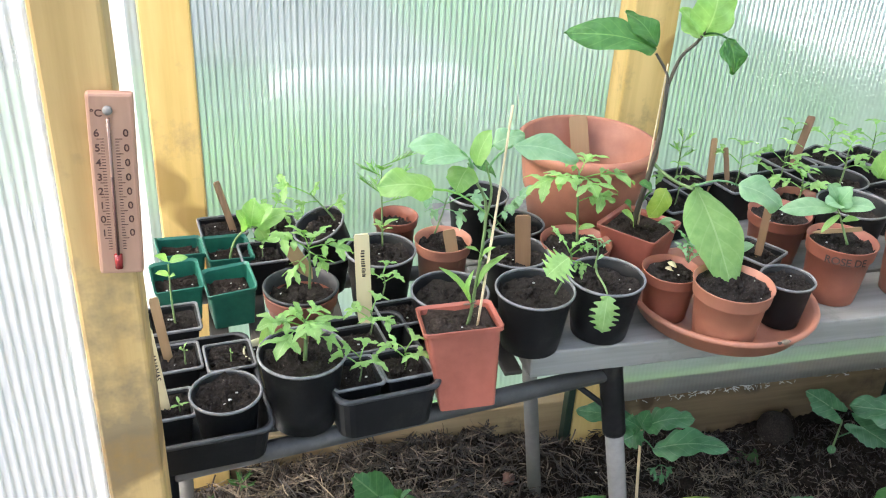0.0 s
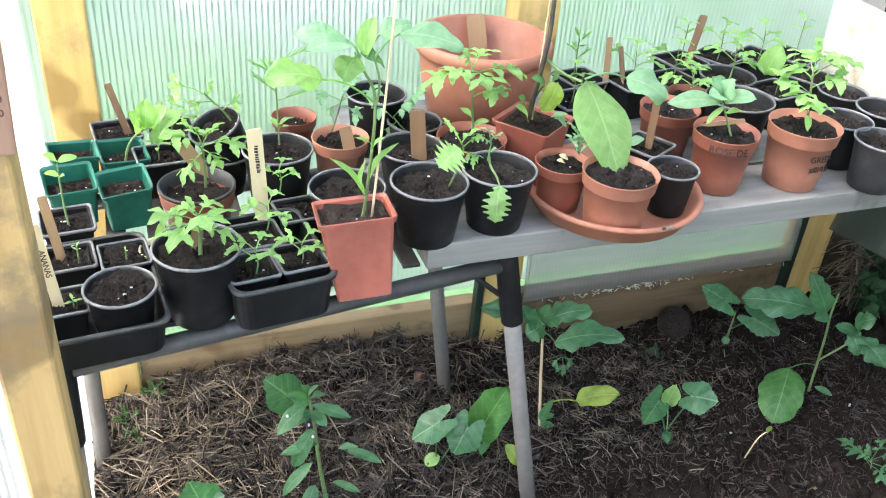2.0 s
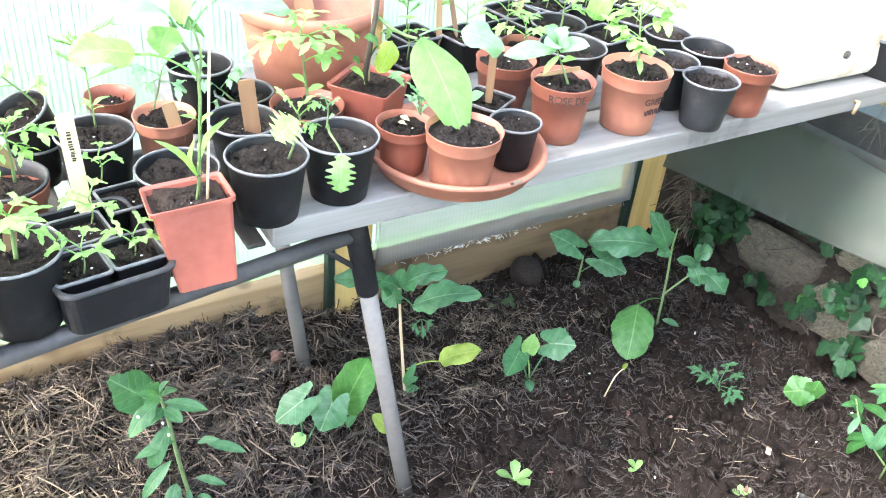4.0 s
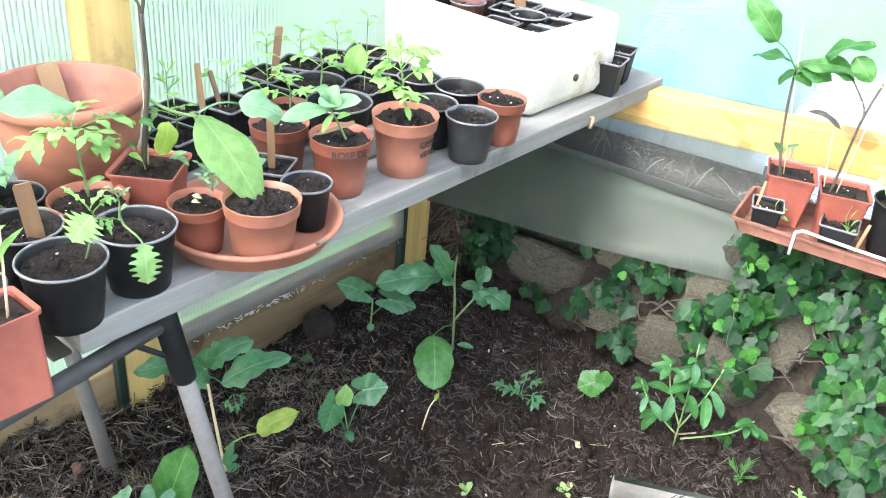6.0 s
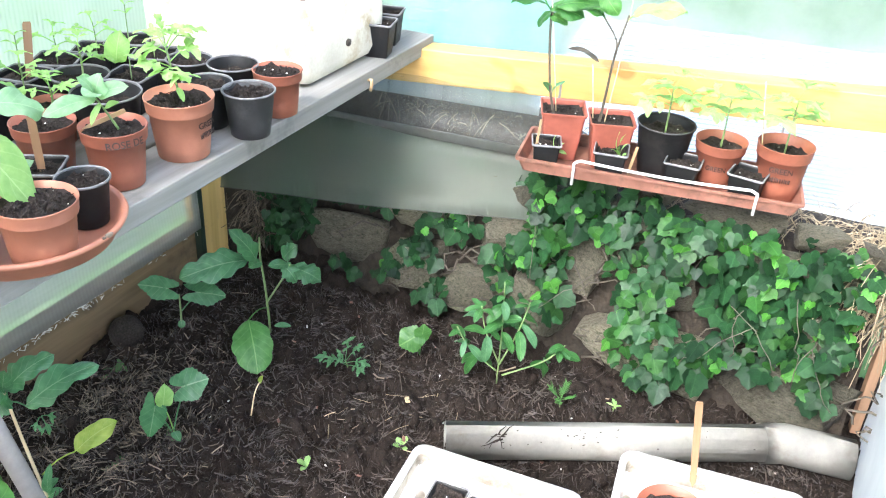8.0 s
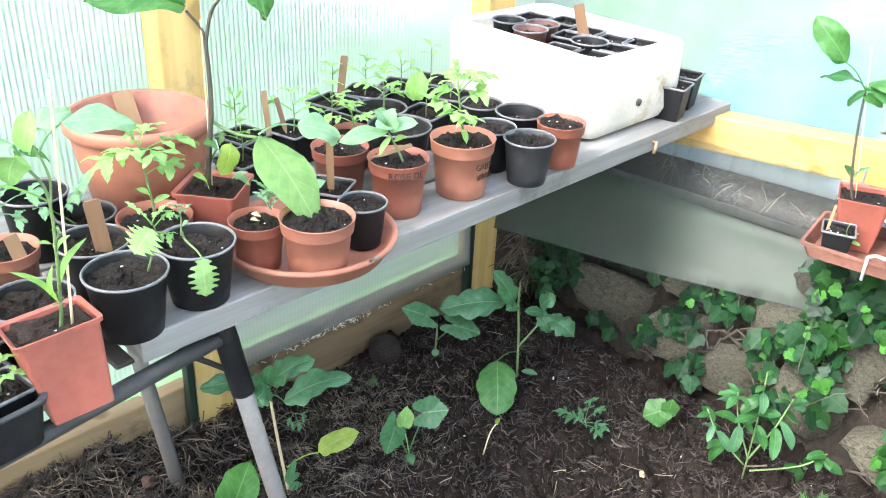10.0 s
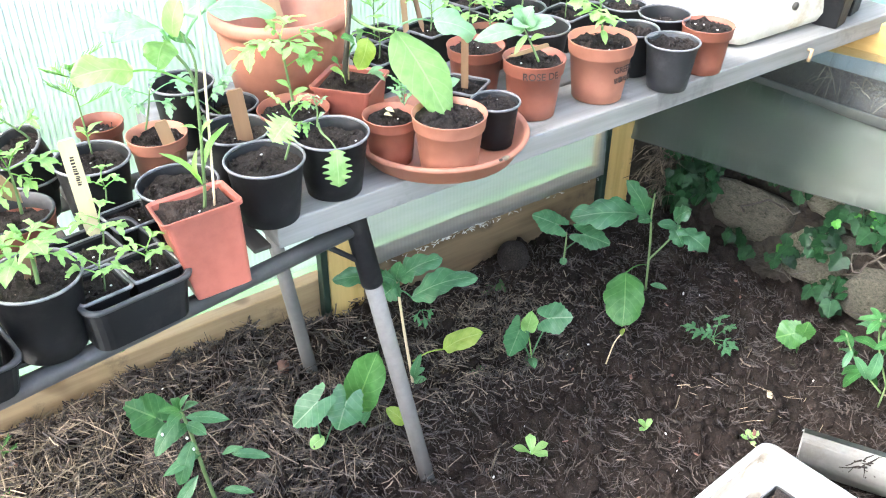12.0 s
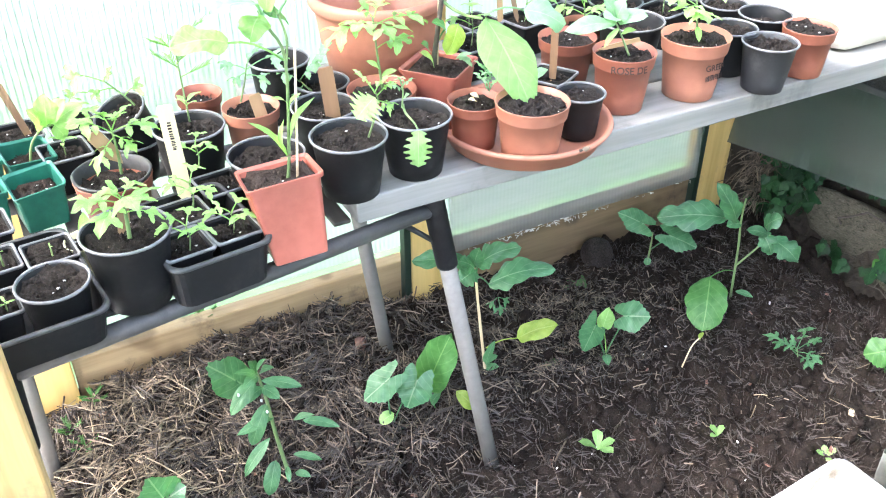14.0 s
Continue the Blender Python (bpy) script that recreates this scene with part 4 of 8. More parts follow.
def hay(name, count, place, label, seed, length=(0.06, 0.2), material=None):
    rnd = random.Random(seed)
    verts, faces = [], []
    for _ in range(count):
        p = Vector(place(rnd))
        d = Vector((rnd.uniform(-0.9, 0.2), rnd.uniform(-0.6, 0.6), rnd.uniform(-0.5, 0.8))).normalized()
        ln, w = rnd.uniform(*length), rnd.uniform(0.0006, 0.0016)
        s = d.orthogonal().normalized() * w
        k = len(verts)
        for t in (0, 0.35, 0.7, 1):
            q = p + d * ln * t - Vector((0, 0, 0.5 * ln * t * t))
            verts += [q - s, q + s, q + d.cross(s)]
        for i in range(3):
            a = k + 3 * i
            faces += [(a, a + 1, a + 4, a + 3), (a + 1, a + 2, a + 5, a + 4), (a + 2, a, a + 3, a + 5)]
    me = bpy.data.meshes.new(name)
    me.from_pydata(verts, [], faces)
    me.materials.append(material or HAY)
    tagged(new(name, me), label, "hay", kind="stuff")


hay("hay_behind_sheet", 170, lambda r: (2.20 + r.uniform(-0.06, 0.05), r.uniform(0.6, 1.3), 0.49 + r.uniform(-0.03, 0.02)), "dull dry hay on the earth under the beam", 44, (0.02, 0.07), STRAW)
hay("dry_hay", 520, lambda r: (2.13 + r.uniform(-0.07, 0.12), -0.3 + 0.75 * r.random(), 0.41 + r.uniform(0, 0.035)), "dry hay lying on top of the stone wall", 41, (0.03, 0.11))
hay("hay_wisp", 520, lambda r: (1.95 + r.uniform(-0.02, 0.12), -0.17 + r.gauss(0, 0.04), 0.42 + r.uniform(-0.10, 0.07)), "wisp of dry hay hanging over the wall end", 42, (0.05, 0.16))
hay("corner_hay", 340, lambda r: (1.885 + r.uniform(-0.015, 0.08), 1.545 + r.gauss(0, 0.03), 0.15 + r.uniform(-0.10, 0.09)), "dry stalks in the corner behind the post", 43, (0.03, 0.09), STRAW)

# wooden lath and white board where the stone wall ends
tagged(boxed("wooden_lath", (-0.017, -0.011, 0), (0.017, 0.011, 0.95), TAG_DARK, None, "", 0.002, pose(1.945, -0.205, 0.0, 0, 3, 8)), "pale wooden lath standing at the end of the partition", "lath")
glazing("partition", 0.85, 0.0, 1.9, pose(1.955, -0.225, -0.02, 0, 0, 178), "white milky polycarbonate partition beside the bed", sheet=PARTITION)


def outside_things():
    """What shimmers through the glazing: pale covers, a turquoise cover, low greenery, gravel."""
    def mound(name, cx, cy, lx, ly, h, material, label, category, seed, turn=0):
        bm = bmesh.new()
        rows = []
        n = 18
        for i in range(n + 1):
            a = []
            for j in range(n + 1):
                u, v = 2 * i / n - 1, 2 * j / n - 1
                k = max(0, 1 - max(abs(u), abs(v)) ** 4)
                a.append(bm.verts.new((u * lx, v * ly, h * k ** 0.5 * (1 + 0.15 * noise.noise(Vector((u * 2, v * 2, seed)))) - 0.05)))
            rows.append(a)
        for a, b in zip(rows, rows[1:]):
            for j in range(n):
                bm.faces.new((a[j], b[j], b[j + 1], a[j + 1]))
        ob = part(name, bm, material)
        ob.matrix_world = pose(cx, cy, outside_height(cx, cy), 0, 0, turn)
        tagged(ob, label, category)
    mound("covered_heap", 0.9, 4.55, 0.62, 0.16, 0.13, PALE_GRAVEL, "low heap of pale gravel on the lawn", "gravel", 1)
    mound("white_cover", 3.6, 4.0, 0.75, 0.5, 0.25, WHITE_TARP, "white tarpaulin spread over a garden bed", "tarpaulin", 2, 20)
    mound("turquoise_cover", 3.30, 1.42, 0.27, 0.32, 0.28, TURQUOISE, "turquoise tarpaulin over a low stack", "tarpaulin", 3, 25)
    bm = bmesh.new()
    box_into(bm, (-6, 5.0, -0.08), (9, 8.2, 0.012))
    tagged(part("path", bm, GRAVEL, smooth=False), "grey gravel path across the lawn", "path", kind="structure")
    # made-up white spread: bounces light so the low glazing glares
    mound("white_cover", 3.15, 0.35, 0.80, 0.72, 0.10, WHITE_TARP, "white sheet added outside to brighten the glazing", "tarpaulin", 5, 9)
    bm = bmesh.new()
    box_into(bm, (-3.2, -3, -0.03), (-0.2, 3.2, 0.03))
    tagged(part("yard", bm, GRAVEL, smooth=False), "pale gravel yard outside the door", "yard", kind="structure")


outside_things()


def shrub(name, cx, cy, lx, ly, h, count, material, label, seed):
    """Low greenery: many small leaves on a heap of twigs."""
    rnd = random.Random(seed)
    verts, faces, uvs = [], [], []
    z0 = outside_height(cx, cy)
    for _ in range(count):
        u, v, w = rnd.gauss(0, 0.42), rnd.gauss(0, 0.42), rnd.random()
        p = Vector((cx + u * lx, cy + v * ly, z0 + h * w * max(0.15, 1 - u * u - v * v)))
        m = Matrix.Translation(p) @ pose(0, 0, 0, rnd.uniform(-60, 60), rnd.uniform(-60, 60), rnd.uniform(0, 360))
        s = rnd.uniform(0.012, 0.035)
        k = len(verts)
        for a, b in ((0, 0), (0.3, 0.4), (0, 1), (-0.3, 0.4)):
            verts.append(m @ Vector((a * s, b * s, -0.1 * s * b)))
            uvs.append((0.5 + a, b))
        faces.append((k, k + 1, k + 2, k + 3))
    me = bpy.data.meshes.new(name)
    me.from_pydata(verts, [], faces)
    layer = me.uv_layers.new(name="UVMap")
    for lp in me.loops:
        layer.data[lp.index].uv = uvs[lp.vertex_index]
    me.materials.append(material)
    tagged(new(name, me), label, "greenery", kind="stuff")


shrub("garden_greenery", 0.3, 3.1, 1.0, 0.5, 0.35, 5000, LEAF_PALE, "bright green garden plants outside the rear wall", 51)
shrub("garden_greenery", 1.7, 3.3, 1.0, 0.5, 0.3, 4500, LEAF, "green garden plants outside the rear wall", 52)
shrub("hedge", 4.7, -0.1, 0.8, 1.3, 1.7, 14000, LEAF, "green hedge outside the right-hand wall", 53)
import functools

# ---- bench ----
SHELF, TRESTLE = 0.72, 0.67


def trestle_table():
    """Tube-framed trestle carrying slats; its front bar runs askew to the wall."""
    e = base("trestle_table", (0, 0, 0), "tubular steel trestle with black corner fittings and dark slats", "trestle")
    front = [(-0.075, 0.995, 0.651), (0.60, 1.10, 0.647)]
    rear = [(-0.07, 1.44, 0.645), (0.585, 1.47, 0.645)]
    for a, b in (front, rear, (front[0], rear[0]), (front[1], rear[1])):
        bm = bmesh.new()
        tube_into(bm, (a, b), 0.0140, 14)
        part("bar", bm, STEEL_DARK, e, "dark steel tube")
    for top, foot in ((front[1], (0.735, 1.078, -0.05)), (rear[1], (0.68, 1.46, -0.05)), (front[0], (-0.10, 0.975, -0.05)), (rear[0], (-0.09, 1.43, -0.05))):
        t, f = Vector((*top[:2], 0.675)), Vector(foot)
        bm = bmesh.new()
        tube_into(bm, (t.lerp(f, 0.02), f), 0.0158, 14)
        leg = part("leg", bm, STEEL, e, "grey galvanised tube leg")
        bm = bmesh.new()
        d = (f - t).normalized()
        tube_into(bm, (t, t + d * 0.004, t + d * 0.145, t + d * 0.15), 0.0192, 16, cap=False)
        bmesh.ops.solidify(bm, geom=bm.faces[:], thickness=0.003)
        part("corner_fitting", bm, IRON, leg, "black tube fitting")
        if top[0] < 0.3:
            continue
        side = Vector((-1, 0, 0))
        bm = bmesh.new()
        tube_into(bm, (t + d * 0.11, t + d * 0.028 + side * 0.075), 0.005, 8)
        part("brace", bm, IRON, leg)
    for i in range(9):
        x = -0.07 + 0.062 * i
        y0 = 1.016 + (x + 0.075) * 0.17
        thick = 0.0155 if i in (6, 7) else 0.0
        boxed("slat", (x, y0, 0.6615), (x + 0.030, 1.56 - 26 * thick, 0.6695 + thick), SLAT, e, "dark weathered slat")


trestle_table()


def shelf():
    e = base("plank_shelf", (0, 0, 0), "grey weathered plank shelf along the rear wall, full of plant pots", "shelf")
    for y0, y1, x0, x1 in ((1.072, 1.205, 0.455, 2.12), (1.215, 1.345, 0.43, 2.125), (1.353, 1.48, 0.43, 2.13), (1.488, 1.60, 0.43, 2.12)):
        boxed("plank", (x0, y0, SHELF - 0.044), (x1, y1, SHELF), GREY_BOARD, e, "", 0.003)
    for x in (0.86, 1.72):
        boxed("bearer", (x - 0.025, 1.36, SHELF - 0.10), (x + 0.025, 1.608, SHELF - 0.046), PLANK, e)
    bm = bmesh.new()
    tube_into(bm, ((1.757, 1.07, 0.70), (1.755, 1.060, 0.703), (1.751, 1.058, 0.690), (1.753, 1.062, 0.676)), 0.004, 6)
    part("bracket_hook", bm, TAG_WOOD, e, "small rusty hook")


shelf()


def rounded_tray(name, e, lx, ly, h, material, taper=0.93, thick=0.002, lip=0.006, corner=0.02, ridges=0):
    bm = bmesh.new()
    lv = [(taper, 0.0015, -0.002), (taper, 0, 0), (1, h - lip, 0), (1, h - lip, lip * 0.7), (1, h, lip * 0.7), (1, h, -thick), (taper, thick * 2, -thick)]
    loops = [rounded_square(lx / 2 * t + o, z, corner, 4, ly / 2 * t + o) for t, z, o in lv]
    ring_loft(bm, loops, True, True)
    return part(name, bm, material, e, smooth=False)


def tray(name, at, lx, ly, h, material, label, turn=0):
    e = base(name, at, label, "tray", turn=turn)
    rounded_tray("tray_body", e, lx, ly, h, material)
    bm = bmesh.new()
    prof = [(0.0044, h - 0.004), (0.0052, h - 0.002), (0.0046, h + 0.001), (0.002, h + 0.0018), (-0.001, h + 0.001), (-0.0012, h - 0.002)]
    ring_loft(bm, [rounded_square(lx / 2 + q, z, 0.02, 4, ly / 2 + q) for q, z in prof])
    part("rim", bm, BLACK_WORN, e, "worn grey rim of the tray")
    return e


tray("seed_tray", (-0.034, 1.076, TRESTLE), 0.18, 0.225, 0.055, BLACK, "black plastic seed tray at the end of the trestle", 6)
tray("pot_carrier", (0.215, 1.090, TRESTLE), 0.142, 0.192, 0.070, BLACK, "black plastic carrier holding four square seedling pots", 7)


def potted(name, at, label, category="plant pot", group="", turn=0.0):
    return base(name, at, label, category, group, turn)


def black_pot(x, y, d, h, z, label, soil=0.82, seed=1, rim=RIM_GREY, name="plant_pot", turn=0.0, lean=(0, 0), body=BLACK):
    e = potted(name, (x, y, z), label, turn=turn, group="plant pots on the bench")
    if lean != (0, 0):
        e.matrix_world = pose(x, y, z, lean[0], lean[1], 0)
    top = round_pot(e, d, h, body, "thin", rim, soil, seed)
    return e, top


def clay_pot(x, y, d, h, z, label, material=TERRA, soil=0.82, seed=1, name="plant_pot", turn=0.0):
    e = potted(name, (x, y, z), label, turn=turn, group="plant pots on the bench")
    top = round_pot(e, d, h, material, "band", None, soil, seed)
    return e, top


def black_square(x, y, w, h, z, label, seed=1, turn=6.0, soil=0.82, name="square_pot", rim=RIM_GREY):
    e = potted(name, (x, y, z), label, turn=turn, group="plant pots on the bench")
    top = square_pot(e, w, h, BLACK, rim, soil, seed)
    return e, top


def label_stick(e, at, tip, width, material, name="plant_label", thick=0.0022, pointed=True, turn=0.0):
    """A flat wooden label stuck into the soil, from a point in the soil to its top."""
    a, b = Vector(at), Vector(tip)
    d = (b - a)
    ln = d.length
    bm = bmesh.new()
    w = width / 2
    prof = [(0, -0.03), (w * 0.9, -0.012), (w, 0.0), (w, ln - 0.004), (w * 0.8, ln), (-w * 0.75, ln - 0.001), (-w, ln - 0.005), (-w, 0), (-w * 0.9, -0.012)]
    ring_loft(bm, [[(x, -thick / 2, z) for x, z in prof], [(x, thick / 2, z) for x, z in prof]], True, True)
    ob = part(name, bm, material, e, smooth=False)
    z = d.normalized()
    face = e.matrix_basis.to_3x3().inverted() @ Vector((-e.matrix_basis.translation.x, -e.matrix_basis.translation.y, 0.0))
    x = z.cross(face).normalized()
    ob.matrix_basis = Matrix.Translation(a) @ Matrix((x, z.cross(x), z)).transposed().to_4x4() @ pose(0, 0, 0, 0, 0, turn)
    return ob


# left end, on the trestle
P = {}
P["seedbed"] = black_pot(0.012, 1.018, 0.092, 0.082, TRESTLE + 0.005, "small black round pot of dark bare soil", 0.88, 11)
P["big"] = black_pot(0.115, 1.052, 0.119, 0.1135, TRESTLE, "black round pot with a young tomato plant", 0.86, 12)
P["double"] = clay_pot(0.134, 1.239, 0.116, 0.098, TRESTLE, "terracotta plastic pot with a black pot set inside, young tomato", TERRA, 0.8, 13)
bm = bmesh.new()
ring_loft(bm, [circle(q, z, 40) for q, z in ((0.0525, 0.080), (0.0545, 0.0985), (0.0575, 0.1005), (0.0585, 0.103), (0.0565, 0.1045), (0.0540, 0.1035), (0.0515, 0.080))])
part("pot_inner", bm, BLACK_WORN, P["double"][0], "scuffed black rim of the inner pot")
P["cream"] = clay_pot(0.070, 1.150, 0.062, 0.055, TRESTLE, "small cream yogurt pot with a seedling", CREAM, 0.8, 14)
P["mid"] = black_pot(0.357, 1.189, 0.120, 0.102, TRESTLE, "black round pot with soil beside the red square pot", 0.85, 15)
for i, (key, x, y) in enumerate((("cup_a", -0.048, 1.452), ("cup_b", 0.030, 1.437), ("cup_c", -0.053, 1.355), ("cup_d", 0.029, 1.330))):
    e = potted("green_seedling_cup", (x, y, TRESTLE), "dark green thin plastic seedling cup with wavy rim", group="green seedling cups", turn=8)
    P[key] = e, square_pot(e, 0.079, 0.074, GREEN_CUP, None, 0.66, 20 + i, 0.035, 0.8, POT_SOIL_BROWN)
for key, x, y, w, h, sd in (("sq1", -0.057, 1.245, 0.076, 0.062, 31), ("sq2", -0.052, 1.140, 0.066, 0.055, 32), ("sq3", 0.020, 1.132, 0.067, 0.055, 33), ("sq4", -0.061, 1.039, 0.062, 0.052, 34),
                           ("sqb1", 0.025, 1.520, 0.08, 0.072, 35), ("sqb2", 0.116, 1.508, 0.08, 0.074, 36), ("sqb3", 0.088, 1.418, 0.076, 0.069, 37)):
    P[key] = black_square(x, y, w, h, TRESTLE + (0.008 if y < 1.2 else 0), "small black square pot with brown soil and a seedling", sd)
for key, x, y, sd in (("p4a", 0.206, 1.128, 41), ("p4b", 0.256, 1.058, 42), ("p4c", 0.184, 1.048, 43), ("p4d", 0.280, 1.188, 44)):
    P[key] = black_square(x, y, 0.070, 0.066, TRESTLE + 0.006, "black square pot with tomato seedlings in a carrier", sd, 7)
e = potted("tall_square_pot", (0.346, 1.03, TRESTLE + 0.016), "tall red-brown square pot with a staked pepper plant, leaning back")
e.matrix_world = pose(0.343, 1.040, TRESTLE + 0.012, 0, 0, -6) @ pose(0, 0, 0, -12, -5, 0)
P["redsq"] = e, square_pot(e, 0.112, 0.126, RED_PLASTIC, None, 0.9, 51, 0, 0.70, POT_SOIL_BROWN, 0.004)
# behind, on the shelf
P["blk8"] = black_pot(0.269, 1.30, 0.114, 0.118, SHELF - 0.046, "black round pot with a feathery seedling", 0.85, 61)
P["tilt"] = black_pot(0.215, 1.40, 0.090, 0.088, SHELF + 0.0, "black pot leaning on its neighbour", 0.8, 62, lean=(8, -24))
P["blk7b"] = black_pot(0.195, 1.395, 0.082, 0.072, TRESTLE, "small black pot in the second row", 0.8, 63)
P["terra9"] = clay_pot(0.321, 1.43, 0.08, 0.075, SHELF - 0.01, "small terracotta plastic pot at the rear", TERRA, 0.7, 64)
P["terra10"] = clay_pot(0.372, 1.297, 0.095, 0.092, SHELF - 0.008, "terracotta plastic pot with a wooden label", TERRA_PALE, 0.84, 65)
P["blk14"] = black_pot(0.460, 1.10, 0.117, 0.099, SHELF, "black round pot of dark bare soil", 0.86, 66)
P["blk15"] = black_pot(0.579, 1.115, 0.117, 0.100, SHELF, "black round pot with a drooping seedling", 0.82, 67)
P["blk16"] = black_pot(0.472, 1.225, 0.108, 0.092, SHELF, "black round pot with a broad wooden label", 0.82, 68)
P["grey17"] = black_pot(0.512, 1.336, 0.094, 0.083, SHELF, "grey-black round pot in the rear row", 0.75, 69)
P["blk17b"] = black_pot(0.460, 1.40, 0.106, 0.112, SHELF, "tall black pot at the rear wall", 0.7, 70)
P["terra18"] = clay_pot(0.580, 1.238, 0.118, 0.094, SHELF, "terracotta plastic pot with a tomato plant", TERRA, 0.84, 71)


def planter():
    """The big empty planter with a heavy rolled rim, and a slip of wood inside."""
    e = potted("large_planter", (0.664, 1.425, SHELF), "large terracotta planter with a heavy rim, nearly empty", "planter")
    prof = [(0.03, 0.005), (0.080, 0.0), (0.086, 0.004), (0.103, 0.095), (0.105, 0.10), (0.107, 0.105), (0.114, 0.155), (0.1145, 0.168), (0.122, 0.170), (0.1255, 0.176), (0.126, 0.186), (0.1225, 0.193), (0.1175, 0.195),
            (0.1135, 0.191), (0.1105, 0.170), (0.1075, 0.168), (0.1065, 0.158), (0.1045, 0.156), (0.1030, 0.140), (0.1005, 0.138), (0.095, 0.08), (0.088, 0.06)]
    bm = bmesh.new()
    ring_loft(bm, [circle(r, z, 56) for r, z in prof], True)
    part("pot", bm, TERRA_PALE, e)
    part("soil", soil_disc(0.088, 0.062, 77), POT_SOIL_BROWN, e)
    label_stick(e, (0.028, 0.045, 0.06), (0.020, 0.098, 0.200), 0.034, TAG_WOOD, "wooden_slip", 0.004)
    return e


planter()
e = potted("square_pot", (0.695, 1.25, SHELF), "red-brown square pot with a tall aubergine plant", turn=38)
P["aub"] = e, square_pot(e, 0.108, 0.112, RED_PLASTIC, None, 0.9, 81, 0, 0.7, POT_SOIL_BROWN, 0.004)


def saucer():
    e = base("plant_saucer", (0.795, 1.130, SHELF), "round terracotta plastic saucer holding three pots, jutting over the shelf edge", "saucer")
    prof = [(0.02, 0.003), (0.118, 0.003), (0.123, 0), (0.130, 0.004), (0.1445, 0.030), (0.1500, 0.0325), (0.1520, 0.0365), (0.1500, 0.0405), (0.1450, 0.0410), (0.1405, 0.0370), (0.127, 0.009), (0.118, 0.006), (0.02, 0.006)]
    bm = bmesh.new()
    ring_loft(bm, [circle(r, z, 64) for r, z in prof], True, True)
    part("saucer_dish", bm, TERRA_PALE, e)
    bm = bmesh.new()
    for a, s in ((-82, 0.006), (-80, 0.004), (-86, 0.004)):
        bmesh.ops.create_icosphere(bm, subdivisions=2, radius=s, matrix=Matrix.Translation((0.149 * math.cos(radians(a)), 0.149 * math.sin(radians(a)), 0.0385)) @ Matrix.Diagonal((1.4, 0.6, 0.8, 1)))
    part("chipped_spot", bm, STRAW, e, "chipped grey spot on the rim")


saucer()
P["s_terra"] = clay_pot(0.700, 1.135, 0.093, 0.083, SHELF + 0.0065, "terracotta plastic pot with a grey seedling in the saucer", TERRA, 0.84, 82)
P["s_front"] = clay_pot(0.755, 1.050, 0.121, 0.103, SHELF + 0.0065, "pale terracotta pot with dark soil in the saucer", TERRA_PALE, 0.9, 83)
P["s_blk"] = black_pot(0.874, 1.082, 0.084, 0.080, SHELF + 0.0065, "small black pot in the saucer", 0.84, 84)
P["sqstick"] = black_square(0.899, 1.205, 0.078, 0.066, SHELF, "small black square pot with a wooden stick", 85, 30)
P["terra23"] = clay_pot(0.988, 1.283, 0.112, 0.096, SHELF, "dusty terracotta pot behind the saucer", TERRA, 0.86, 86)
P["rose"] = clay_pot(1.016, 1.149, 0.115, 0.109, SHELF, "terracotta plastic pot with handwriting and a tomato seedling", TERRA, 0.88, 87)
P["green"] = clay_pot(1.168, 1.134, 0.128, 0.116, SHELF, "pale terracotta pot with handwriting and a tomato plant", TERRA_PALE, 0.88, 88)
P["blk26"] = black_pot(1.128, 1.270, 0.128, 0.108, SHELF, "black round pot with deep-set soil", 0.7, 89)
P["blk28"] = black_pot(1.310, 1.085, 0.104, 0.094, SHELF, "scuffed black pot of dark soil at the shelf edge", 0.88, 90, body=BLACK_WORN)
P["blk29"] = black_pot(1.305, 1.180, 0.098, 0.092, SHELF, "black pot behind the scuffed one", 0.85, 91)
P["terra30"] = clay_pot(1.432, 1.102, 0.104, 0.096, SHELF, "terracotta plastic pot of dark soil", TERRA, 0.9, 92)
P["blk31"] = black_pot(1.414, 1.200, 0.106, 0.095, SHELF, "empty-looking black pot with brown soil", 0.72, 93)
for i, (x, y, w, h) in enumerate(((1.272, 1.545, 0.092, 0.078), (1.368, 1.530, 0.092, 0.078), (1.462, 1.525, 0.09, 0.075), (1.425, 1.420, 0.09, 0.072), (1.104, 1.457, 0.088, 0.072), (1.010, 1.461, 0.088, 0.072),
                                  (0.915, 1.500, 0.085, 0.070), (0.850, 1.405, 0.084, 0.068), (1.290, 1.362, 0.088, 0.076), (1.175, 1.540, 0.09, 0.076))):
    P["far%d" % i] = black_square(x, y, w, h, SHELF, "black square pot of seedlings in the rear rows", 100 + i, 28 if i < 4 else 12)
P["far_round"] = black_pot(1.190, 1.397, 0.112, 0.098, SHELF, "black round pot in the rear rows", 0.82, 111)
P["far_round2"] = black_pot(1.420, 1.320, 0.098, 0.08, SHELF, "black round pot in the rear rows", 0.82, 112)
P["far_terra"] = clay_pot(1.085, 1.365, 0.09, 0.08, SHELF, "terracotta pot in the rear rows", TERRA, 0.82, 113)
P["sqr1"] = black_square(1.885, 1.115, 0.080, 0.086, SHELF, "black square pot at the shelf end", 114, 14, 0.85)
P["sqr2"] = black_square(1.985, 1.145, 0.080, 0.086, SHELF, "black square pot at the shelf end", 115, 14, 0.85)


